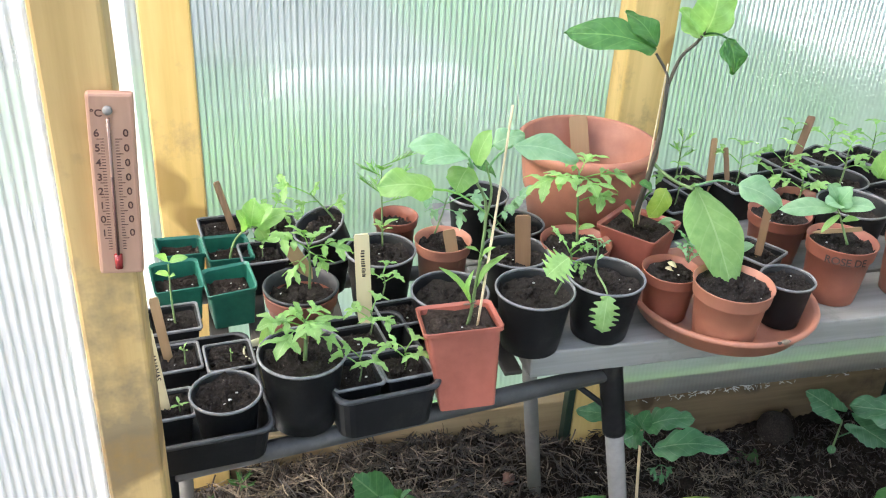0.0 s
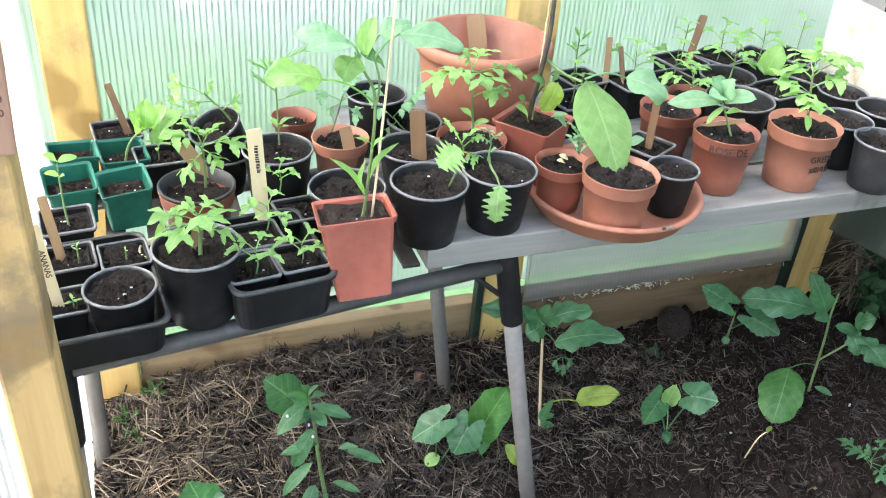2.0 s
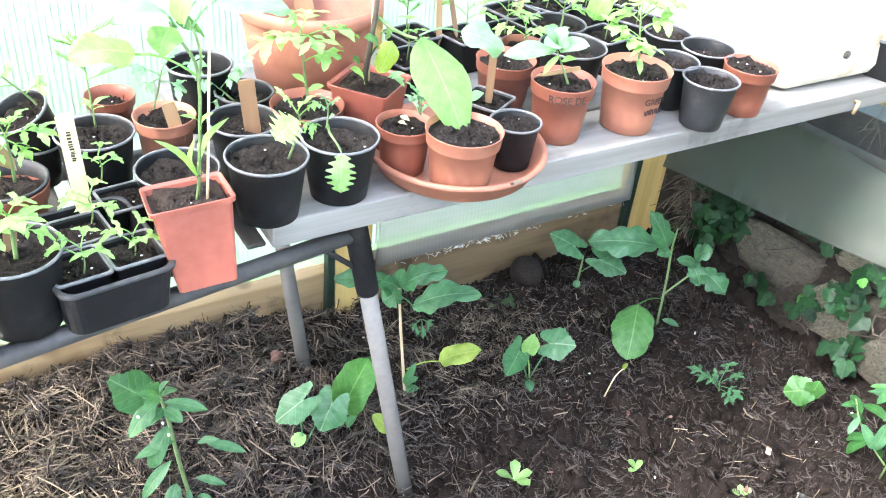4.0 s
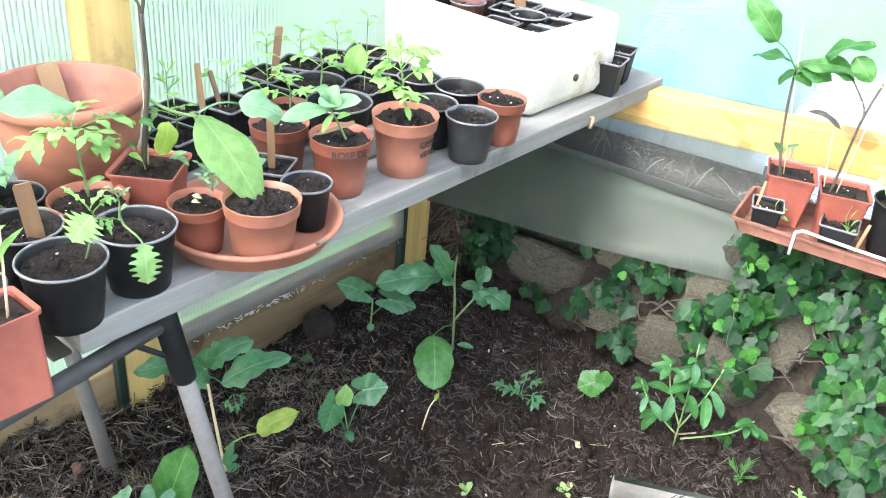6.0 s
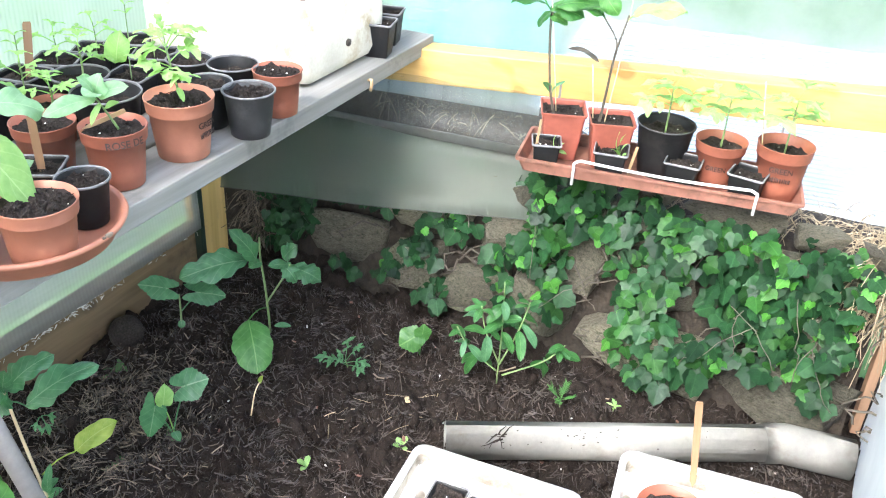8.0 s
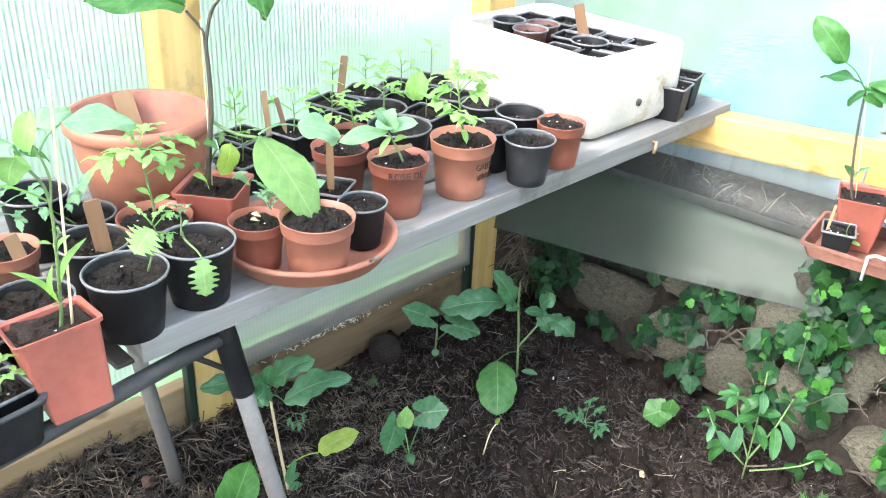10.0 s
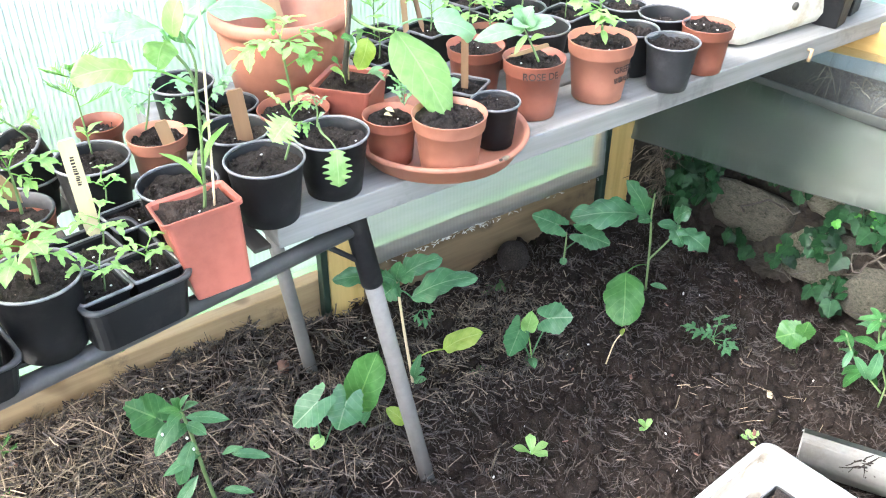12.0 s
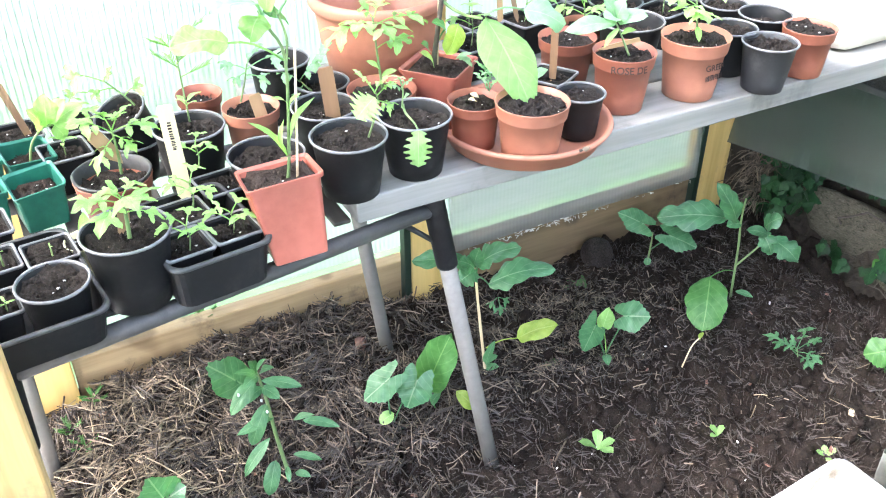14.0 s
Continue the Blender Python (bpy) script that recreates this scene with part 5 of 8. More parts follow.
def foam_box(name, at, lx, ly, h, wall, material, label, turn=0.0, floor_z=0.02, corner=0.03, holes=(), foot=0.009, rough=0.002):
    e = base(name, at, label, "foam box", turn=turn)
    bm = bmesh.new()
    o, i = (lx / 2, ly / 2), (lx / 2 - wall, ly / 2 - wall)
    lv = [(o, -foot, 0.0), (o, -foot * 0.3, foot * 0.35), (o, 0, foot * 1.3), (o, 0, h * 0.45), (o, 0, h - 0.012), (o, -0.003, h - 0.003), (o, -0.009, h), (i, 0.006, h), (i, 0.001, h - 0.004), (i, 0, h - 0.012), (i, -0.004, floor_z)]
    loops = []
    for (hx, hy), d, z in lv:
        lp = rounded_square(hx + d, z, corner * (0.7 if (hx, hy) == i else 1.0), 5, hy + d)
        loops.append([(x + rough * noise.noise(Vector((x * 20, y * 20, z * 20))), y + rough * noise.noise(Vector((y * 20, z * 20, x * 20))), zz + rough * noise.noise(Vector((x * 15, y * 15, 7))) * (zz > 0.001)) for x, y, zz in lp])
    ring_loft(bm, loops, True, True)
    part("box_body", bm, material, e)
    if not holes:
        bm = bmesh.new()
        ring_loft(bm, [rounded_square(i[0] - 0.0012 + k, z, corner * 0.7, 5, i[1] - 0.0012 + k) for k, z in ((-0.004, floor_z + 0.002), (0.0, h * 0.6), (0.0, h - 0.012))])
        bmesh.ops.solidify(bm, geom=bm.faces[:], thickness=0.0008)
        part("inner_wall", bm, FOAM_SHADED_DIRTY, e, "dirt-stained inner wall, tinted darker for shade")
    for x, z in holes:
        bm = bmesh.new()
        tube_into(bm, ((x, -ly / 2 - 0.003, z), (x, -ly / 2 + 0.004, z)), 0.009, 14)
        part("nail_hole", bm, STEM_WOODY, e, "dark round hole in the foam")
    return e


foam_box("foam_crate", (1.750, 1.355, SHELF), 0.365, 0.47, 0.19, 0.028, FOAM, "yellowed foam crate on the shelf filled with seedling pots", -2, 0.10, 0.035, ((0.005, 0.066),), 0.026, 0.007)
for i, (x, y, d, clay) in enumerate(((1.67, 1.47, 0.082, False), (1.645, 1.38, 0.085, True), (1.735, 1.415, 0.084, True), (1.70, 1.245, 0.088, False))):
    mk = functools.partial(black_pot, body=BROWN_PLASTIC) if clay else black_pot
    P["crate%d" % i] = mk(x, y, d, 0.088 + 0.008 * (i < 2), SHELF + 0.104, "round seedling pot standing in the foam crate", soil=0.8, seed=120 + i)
for i, (x, y) in enumerate(((1.80, 1.50), (1.84, 1.42), (1.80, 1.33), (1.62, 1.27), (1.79, 1.24), (1.64, 1.19), (1.73, 1.18), (1.82, 1.18), (1.735, 1.325))):
    P["cell%d" % i] = black_square(x, y, 0.075, 0.078, SHELF + 0.104, "black square seedling pot in the foam crate", 130 + i, 4 + i)

# window-box tray at the right-hand wall
TRAY_M = pose(1.975, 0.392, 0.530, 0, 0, -80.9)
e = base("window_box_tray", (0, 0, 0), "long terracotta plastic tray hung at the wall with nine pots", "tray")
e.matrix_world = TRAY_M
rounded_tray("tray_body", e, 0.655, 0.200, 0.034, TRAY_CLAY, 0.96, 0.002, 0.007, 0.012)
for u in (-0.27, 0.27):
    bm = bmesh.new()
    tube_into(bm, ((u, 0.10, 0.16), (u, 0.104, 0.0), (u, 0.10, -0.006), (u, -0.08, -0.006)), 0.003, 8)
    part("bracket", bm, STEEL, e)
bm = bmesh.new()
tube_into(bm, [(-0.205, -0.110, 0.0)] + arc((-0.205, -0.110, 0.045), (-0.198, -0.110, 0.06), 0.003, 4, (-1, 0, 1)) + arc((-0.19, -0.110, 0.064), (0.196, -0.106, 0.060), -0.006, 8) + arc((0.207, -0.106, 0.055), (0.211, -0.106, 0.045), 0.002, 3, (1, 0, 1)) + [(0.211, -0.106, 0.0)], 0.0035, 8)
bmesh.ops.translate(bm, verts=bm.verts, vec=(0.016, 0.0, -0.010))
tagged(part("wire_hanger", bm, WIRE_WHITE, e), "white coated wire hanger")


def tray_pot(key, x, y, d, h, kind, label, seed):
    at = (x, y, 0.534)
    e = potted("plant_pot" if kind in "bt" else "square_pot", at, label, group="pots in the window-box tray", turn=-80.9 + (12 if kind == "q" else 12 + 60 * (y - 0.65)))
    if kind == "q":
        top = square_pot(e, d, h, RED_PLASTIC, None, 0.88, seed, 0, 0.7)
    elif kind == "s":
        top = square_pot(e, d, h, BLACK, RIM_GREY, 0.78, seed)
    else:
        top = round_pot(e, d, h, BLACK if kind == "b" else (TERRA if kind == "t" else TERRA), "thin" if kind == "b" else "band", BLACK_WORN if kind == "b" else None, 0.8, seed)
    P[key] = e, top


tray_pot("T1", 1.962, 0.640, 0.112, 0.125, "q", "red-brown square pot with an aubergine plant", 141)
tray_pot("T2", 1.970, 0.520, 0.110, 0.122, "q", "red-brown square pot with an aubergine plant and a cane", 142)
tray_pot("T3", 1.992, 0.393, 0.138, 0.128, "b", "black round pot with a young tomato", 143)
tray_pot("T4", 2.005, 0.262, 0.122, 0.112, "t", "terracotta pot with a young tomato", 144)
tray_pot("T5", 2.015, 0.122, 0.130, 0.130, "t", "terracotta pot with handwriting and a young tomato", 145)
tray_pot("t1", 1.872, 0.645, 0.070, 0.068, "s", "small black square pot with a chilli seedling", 146)
tray_pot("t2", 1.897, 0.492, 0.080, 0.074, "s", "small black square pot with gravelly soil and a seedling", 147)
tray_pot("t3", 1.936, 0.328, 0.082, 0.070, "s", "small black square pot of bare soil", 148)
tray_pot("t4", 1.950, 0.182, 0.082, 0.070, "s", "small black square pot of bare soil", 149)

# boxes and pipe on the ground
foam_box("white_planter_box", (1.080, 0.448, 0.0), 0.250, 0.35, 0.205, 0.014, FOAM_WHITE, "white foam box with black seedling pots on the soil", 4, 0.07, 0.026)
foam_box("white_planter_box", (1.265, 0.062, 0.0), 0.27, 0.36, 0.205, 0.014, FOAM_WHITE, "white foam box with a terracotta pot and black pots", 7, 0.07, 0.026)
for i, (x, y) in enumerate(((1.135, 0.535), (1.130, 0.458), (1.135, 0.382), (1.055, 0.535), (1.05, 0.455), (1.055, 0.375), (0.985, 0.44))):
    if i == 3:
        e = potted("square_pot", (x, y, 0.075), "small red-brown square pot in a white foam box", group="pots in the white boxes", turn=4)
        P["box3"] = e, square_pot(e, 0.07, 0.07, RED_PLASTIC, None, 0.85, 153)
    else:
        P["box%d" % i] = black_square(x, y, 0.073, 0.07, 0.075, "black square pot in a white foam box", 150 + i, 4)
P["boxclay"] = clay_pot(1.262, 0.130, 0.132, 0.122, 0.075, "terracotta pot with a wooden stick in a white foam box", TERRA, 0.82, 160)
for i, (x, y) in enumerate(((1.330, -0.005), (1.325, -0.082), (1.25, 0.0), (1.245, -0.08))):
    P["boxsq%d" % i] = black_square(x, y, 0.073, 0.07, 0.075, "black square pot in a white foam box", 161 + i, 7)


def drain_pipe():
    e = base("drain_pipe", (0, 0, 0), "dirty grey plastic drain pipe lying on the soil", "pipe")
    a, b = Vector((1.372, 0.645, 0.052)), Vector((1.712, -0.005, 0.056))
    d = (b - a).normalized()
    bm = bmesh.new()
    tube_into(bm, (a, a.lerp(b, 0.5), b), 0.043, 28, cap=False)
    bmesh.ops.solidify(bm, geom=bm.faces[:], thickness=0.003)
    part("pipe", bm, PVC, e)
    c = b + d * 0.05
    turn = Vector((d.x * 0.62 + 0.0, d.y, 0)).normalized()
    f = c + Vector((0.02, -0.15, 0.0))
    bm = bmesh.new()
    tube_into(bm, (b - d * 0.005, b + d * 0.03, c, c.lerp(f, 0.5), f), 0.047, 28, cap=False)
    bmesh.ops.solidify(bm, geom=bm.faces[:], thickness=0.003)
    part("elbow", bm, PVC, e, "grey pipe elbow")
    bm = bmesh.new()
    rnd = random.Random(5)
    def on_pipe(t, g):
        return a.lerp(b, t) + (Vector((d.y, -d.x, 0)) * math.cos(g) + Vector((0, 0, math.sin(g)))) * 0.0436
    for arm in range(9):
        t, g = 0.17 + rnd.uniform(-0.015, 0.015), 0.95 + rnd.uniform(-0.15, 0.15)
        dt, dg = rnd.uniform(-0.022, 0.022), rnd.uniform(-0.32, 0.32)
        pts = []
        for k in range(4):
            pts.append(on_pipe(t, g))
            t, g = t + dt * rnd.uniform(0.5, 1.2), g + dg * rnd.uniform(0.2, 1.0)
        tube_into(bm, pts, rnd.uniform(0.0012, 0.0026), 5, 0.0007)
    for _ in range(34):
        t, g = rnd.choice((rnd.gauss(0.17, 0.05), rnd.gauss(0.42, 0.05), rnd.uniform(0.02, 0.98))), rnd.uniform(0.3, 1.4)
        tube_into(bm, (on_pipe(t, g), on_pipe(t + rnd.uniform(-0.008, 0.008), g + rnd.uniform(-0.06, 0.06))), rnd.uniform(0.0006, 0.0014), 5)
    part("mud_streaks", bm, EARTH_JOINT, e, "dark mud streaks")


drain_pipe()


def thermometer():
    e = base("thermometer", (-0.066, 0.836, 1.137), "small wooden wall thermometer screwed to the door post", "thermometer")
    m = pose(0, 0, 0, 0, 3.0, 0)
    boxed("back_board", (-0.0195, -0.007, -0.088), (0.0195, 0.003, 0.088), THERMO_WOOD, e, "", 0.003, m)
    bm = bmesh.new()
    tube_into(bm, [m @ Vector((-0.002, -0.0085, -0.07)), m @ Vector((-0.002, -0.0085, 0.066))], 0.0016, 10)
    tube = part("glass_tube", bm, TUBE_GLASS, e, "thin glass tube")
    bm = bmesh.new()
    tube_into(bm, [m @ Vector((-0.002, -0.0088, -0.080)), m @ Vector((-0.002, -0.0088, -0.066))], 0.0036, 10)
    part("red_bulb", bm, RED_SPIRIT, tube, "dark red bulb")
    bm = bmesh.new()
    tube_into(bm, [m @ Vector((-0.002, -0.0100, -0.070)), m @ Vector((-0.002, -0.0100, 0.012))], 0.0009, 8)
    part("spirit_column", bm, THERMO_PRINT, tube, "dark red spirit column")
    bm = bmesh.new()
    bmesh.ops.create_uvsphere(bm, u_segments=14, v_segments=8, radius=0.0042, matrix=m @ Matrix.Translation((-0.002, -0.008, 0.073)))
    part("screw", bm, STEEL, e)
    for i, ch in enumerate("65432101"):
        z = 0.052 - 0.0138 * i
        lettering(ch, 0.0096, THERMO_PRINT, e, m @ pose(-0.0125, -0.0074, z, 90, 0, 0), name="numeral")
        lettering("0", 0.0096, THERMO_PRINT, e, m @ pose(0.0115, -0.0074, z, 90, 0, 0), name="numeral")
        bm = bmesh.new()
        for k in range(5):
            zz = z - 0.0055 - 0.0138 * k / 5
            ln = 0.006 if k == 0 else 0.0032
            box_into(bm, (-0.0065 - ln, -0.0075, zz), (-0.0065, -0.0069, zz + 0.0005), 0, m)
            box_into(bm, (0.0025, -0.0075, zz), (0.0025 + ln, -0.0069, zz + 0.0005), 0, m)
        part("scale_marks", bm, THERMO_PRINT, e, smooth=False)
    lettering("°C", 0.009, THERMO_PRINT, e, m @ pose(-0.0115, -0.0074, 0.070, 90, 0, 0), name="numeral")


thermometer()


def pot_writing(key, text, d, h, size, facing, z, second=0):
    """Handwriting round a pot's wall; facing: the direction that it looks to, in degrees."""
    e, _ = P[key]
    r = d / 2 * (0.74 + 0.26 * z / h) + 0.0002
    r = max(r, d / 2 - 0.0012) if z > h * 0.76 else r
    turn = pose(0, 0, 0, 0, 0, facing + 90) @ pose(0, -r - 0.0008, z, 90 - 6, 0, 0)
    inv = e.matrix_world.to_3x3().to_4x4().inverted()
    lettering(text, size, INK, e, inv @ turn, r)
    if second:
        bars(second, size * 2.6, size * 0.75, INK, e, inv @ pose(0, 0, 0, 0, 0, facing + 90) @ pose(0, -r - 0.0003 + 0.0035, z - size * 1.35, 90 - 8, 0, 0))


pot_writing("rose", "ROSE DE", 0.115, 0.109, 0.0175, 243, 0.092)
pot_writing("green", "GREEN", 0.128, 0.116, 0.0155, 275, 0.072, 3)
pot_writing("T5", "GREEN", 0.130, 0.130, 0.0175, 185, 0.083, 4)
pot_writing("T4", "GREEN", 0.122, 0.112, 0.0155, 185, 0.055)

# ---- plants ----
def to_local(e, pts):
    inv = e.matrix_basis.inverted()
    return [inv @ Vector(p) for p in pts]


OUTLINES = {
    "ovate": lambda t: 2.3 * t ** 0.55 * (1 - t) ** 0.62,
    "lance": lambda t: 2.75 * t ** 0.85 * (1 - t) ** 0.85,
    "round": lambda t: math.sqrt(max(0.0, 1 - (2 * t - 0.92) ** 2)) if t < 0.96 else 0.0,
    "droop": lambda t: 2.55 * t ** 0.6 * (1 - t) ** 0.82,
    "spoon": lambda t: 2.4 * t ** 1.1 * (1 - t) ** 0.45,
}


def leaf_into(bm, uv, a, b, width, shape="ovate", up=(0, 0, 1), arch=0.12, fold=0.18, teeth=0, depth=0.0, wave=0.05, seed=0, n=9, heart=0.0, scallop=0.0):
    """A leaf blade from its stalk end a to its tip b, arched, folded along the rib, with a wavy or toothed margin."""
    a, b, up = Vector(a), Vector(b), Vector(up)
    d = b - a
    ln = d.length
    d.normalize()
    side = d.cross(up)
    if side.length < 0.1:
        side = d.cross(Vector((0.3, 0.9, 0.2)))
    side.normalize()
    nrm = side.cross(d)
    big = width > 0.03
    cols = (-1, -0.8, -0.5, -0.25, 0, 0.25, 0.5, 0.8, 1) if big else (-1, -0.5, 0, 0.5, 1)
    n = max(n, 14) if big else n
    rows = []
    twist = 0.35 * math.sin(seed * 1.7) if big else 0.2 * math.sin(seed)
    for i in range(n + 1):
        t = i / n
        w = OUTLINES[shape](min(max(t, 0.0), 1.0)) * width / 2
        if scallop:
            w *= 1 - scallop * (1 - abs(math.sin(math.pi * (t * 3.6 + 0.13 * seed)))) * min(1.0, 5 * t, 6 * (1 - t))
        if teeth:
            w *= 1 - depth * (0.5 + 0.5 * math.cos(2 * math.pi * (t * teeth + 0.1 * seed)))
        turn = twist * (t - 0.3)
        sd, nm = side * math.cos(turn) + nrm * math.sin(turn), nrm * math.cos(turn) - side * math.sin(turn)
        row = []
        for u in cols:
            back = -heart * ln * abs(u) ** 1.5 * max(0, 1 - t * 3.2)
            lift = arch * ln * math.sin(math.pi * t) - arch * ln * 0.4 * t + fold * abs(u) * w + wave * width * math.sin(seed + t * 9 + u * 2.4) * abs(u)
            if big:
                lift += 0.020 * width * math.sin(math.pi * (6 * t - 1.7 * abs(u))) ** 2 * min(1.0, 3 * abs(u)) - 0.16 * w * abs(u) ** 3
            p = a + d * (ln * t + back) + sd * u * w * (1 + 0.06 * math.sin(seed * 3 + (1 if u > 0 else -1) + 5 * t)) + nm * lift
            v = bm.verts.new(p)
            row.append((v, (0.5 + 0.5 * u, t)))
        rows.append(row)
    for r, s in zip(rows, rows[1:]):
        for j in range(len(cols) - 1):
            q = (r[j], r[j + 1], s[j + 1], s[j])
            try:
                f = bm.faces.new([x[0] for x in q])
            except ValueError:
                continue
            for lp, x in zip(f.loops, q):
                lp[uv].uv = x[1]


def leaf(e, a, b, width, material=None, shape="ovate", name="leaf", stalk=None, **more):
    """One leaf as a part; a, b and stalk (a point on the stem) in world metres."""
    bm = bmesh.new()
    uv = bm.loops.layers.uv.new("UVMap")
    pts = to_local(e, [a, b] + ([stalk] if stalk else []))
    if shape == "ovate" and width > 0.035 and material is LEAF_BLUE and "teeth" not in more:
        more.update(scallop=0.26, wave=0.12, n=24)
        width *= 1.16
    elif shape == "ovate" and width > 0.035 and "teeth" not in more:
        more.update(teeth=3.3, depth=0.06, wave=0.11, n=16)
    leaf_into(bm, uv, pts[0], pts[1], width, shape, **more)
    if stalk:
        tube_into(bm, arc(pts[2], pts[0], 0.12 * (pts[2] - pts[0]).length, 4), 0.0016, 6)
    return part(name, bm, material or LEAF, e)


def stem(e, pts, r=0.0025, tip=None, material=None, name="stem"):
    bm = bmesh.new()
    p = [Vector(q) for q in to_local(e, pts)]
    fine = [p[0]]
    for i in range(len(p) - 1):
        p0, p1, p2, p3 = p[max(i - 1, 0)], p[i], p[i + 1], p[min(i + 2, len(p) - 1)]
        for k in range(1, 5):
            t = k / 4
            fine.append(0.5 * (2 * p1 + (p2 - p0) * t + (2 * p0 - 5 * p1 + 4 * p2 - p3) * t * t + (3 * p1 - p0 - 3 * p2 + p3) * t ** 3))
    tube_into(bm, fine, r, 8, r * 0.6 if tip is None else tip)
    return part(name, bm, material or STEM_GREEN, e)


def compound_leaf(e, a, b, width, material=None, pairs=2, seed=0, arch=0.15, name="leaf", deep=0.35):
    """A tomato leaf: a stalk with pairs of cut leaflets and one at its end, from a to b in world metres."""
    a, b = to_local(e, [a, b])
    rnd = random.Random(seed)
    bm = bmesh.new()
    uv = bm.loops.layers.uv.new("UVMap")
    ln = (b - a).length
    d = (b - a).normalized()
    up = Vector((0, 0, 1))
    side = d.cross(up)
    side = side.normalized() if side.length > 0.1 else Vector((1, 0, 0))
    curve = arc(a, b, arch * ln, 8)
    tube_into(bm, curve[:7], 0.0011, 6, 0.0007)
    at = lambda t: curve[min(int(t * 8), 7)].lerp(curve[min(int(t * 8) + 1, 8)], t * 8 - int(t * 8))
    leaf_into(bm, uv, at(0.45), curve[8], width * 0.66, "lance", up, 0.1, 0.15, 3, deep, 0.08, seed)
    for k in range(pairs):
        t = 0.62 - 0.26 * k
        s = width * (0.74 - 0.16 * k)
        for sg in (-1, 1):
            o = at(max(t, 0.1))
            tipv = o + side * sg * s * rnd.uniform(0.85, 1.1) + d * s * rnd.uniform(0.25, 0.6) - up * s * rnd.uniform(0.0, 0.35)
            leaf_into(bm, uv, o, tipv, s * 0.52, "lance", up, 0.1, 0.15, 3, deep, 0.08, seed + k + sg)
    return part(name, bm, material or LEAF_PALE, e)


def tomato(e, foot, height, spread, count, seed, material=None, lean=(0, 0), start=0.0, r=0.0022, width=None, pairs=2, stem_material=None):
    """A young tomato: upright stem and a whorl of cut leaves that arch outwards, longest in the middle."""
    rnd = random.Random(seed)
    x, y, z = foot
    top = (x + lean[0], y + lean[1], z + height)
    mid = (x + lean[0] * 0.4 + 0.003, y + lean[1] * 0.4, z + height * 0.5)
    stem(e, (foot, mid, top), r, None, stem_material)
    for i in range(count):
        f = (i + 0.6) / count
        o = Vector(foot).lerp(Vector(top), 0.45 + 0.55 * f)
        a = radians(start + 137.5 * i + rnd.uniform(-18, 18))
        ln = 1.15 * spread * (1.05 - 0.45 * f) * rnd.uniform(0.8, 1.1)
        el = 0.15 + 0.75 * f - rnd.uniform(0.1, 0.35)
        tipp = o + Vector((math.cos(a) * math.cos(el), math.sin(a) * math.cos(el), math.sin(el))) * ln
        compound_leaf(e, o, tipp, (width or spread * 0.85) * (1.05 - 0.3 * f), material, pairs, seed * 31 + i)


def seedling(e, foot, height, size, seed, material=None, pairs=2, shape="lance", lean=(0, 0)):
    """A seedling: thin stem, two seed leaves and a few true ones."""
    rnd = random.Random(seed)
    x, y, z = foot
    top = Vector((x + lean[0], y + lean[1], z + height))
    stem(e, (foot, (x + lean[0] * 0.3, y + lean[1] * 0.3, z + height * 0.55), top), 0.0013, 0.0009)
    a0 = rnd.uniform(0, 360)
    for k in range(pairs):
        o = Vector(foot).lerp(top, 1.0 - 0.22 * k)
        for s in range(2):
            a = radians(a0 + 180 * s + 85 * k + rnd.uniform(-15, 15))
            el = rnd.uniform(0.15, 0.6)
            ln = size * rnd.uniform(0.8, 1.1)
            leaf(e, o, o + Vector((math.cos(a) * math.cos(el), math.sin(a) * math.cos(el), math.sin(el))) * ln, ln * 0.42, material or LEAF_PALE, shape, seed=seed + k + s, n=6)


def feathery(e, foot, height, size, count, seed, material=None, lean=(0, 0)):
    """Thread-leaved plant: each leaf a spray of fine threads."""
    rnd = random.Random(seed)
    x, y, z = foot
    top = Vector((x + lean[0], y + lean[1], z + height))
    stem(e, (foot, tuple(Vector(foot).lerp(top, 0.5)), tuple(top)), 0.0016, 0.0009)
    for i in range(count):
        bm = bmesh.new()
        o = Vector(foot).lerp(top, 0.55 + 0.45 * i / max(count - 1, 1))
        a = radians(90 * i + rnd.uniform(-20, 20))
        d = Vector((math.cos(a), math.sin(a), rnd.uniform(0.35, 0.9))).normalized()
        ln = size * rnd.uniform(0.7, 1.1)
        sd = d.cross(Vector((0, 0, 1))).normalized()
        q = to_local(e, [o, o + d * ln])
        tube_into(bm, q, 0.0008, 5)
        for t in (0.35, 0.5, 0.65, 0.8, 0.92):
            for s in (-1, 1):
                b0 = o + d * ln * t
                b1 = b0 + (sd * s * 0.6 + d * 0.7 + Vector((0, 0, 0.2))) * ln * 0.34
                tube_into(bm, to_local(e, [b0, b1]), 0.0011, 4, 0.0004)
        part("leaf", bm, material or LEAF_PALE, e)


def plant_base(name, x, y, label, category="plant", group="plants in the bed"):
    return base(name, (x, y, bed_height(x, y) - 0.004), label, category, group)


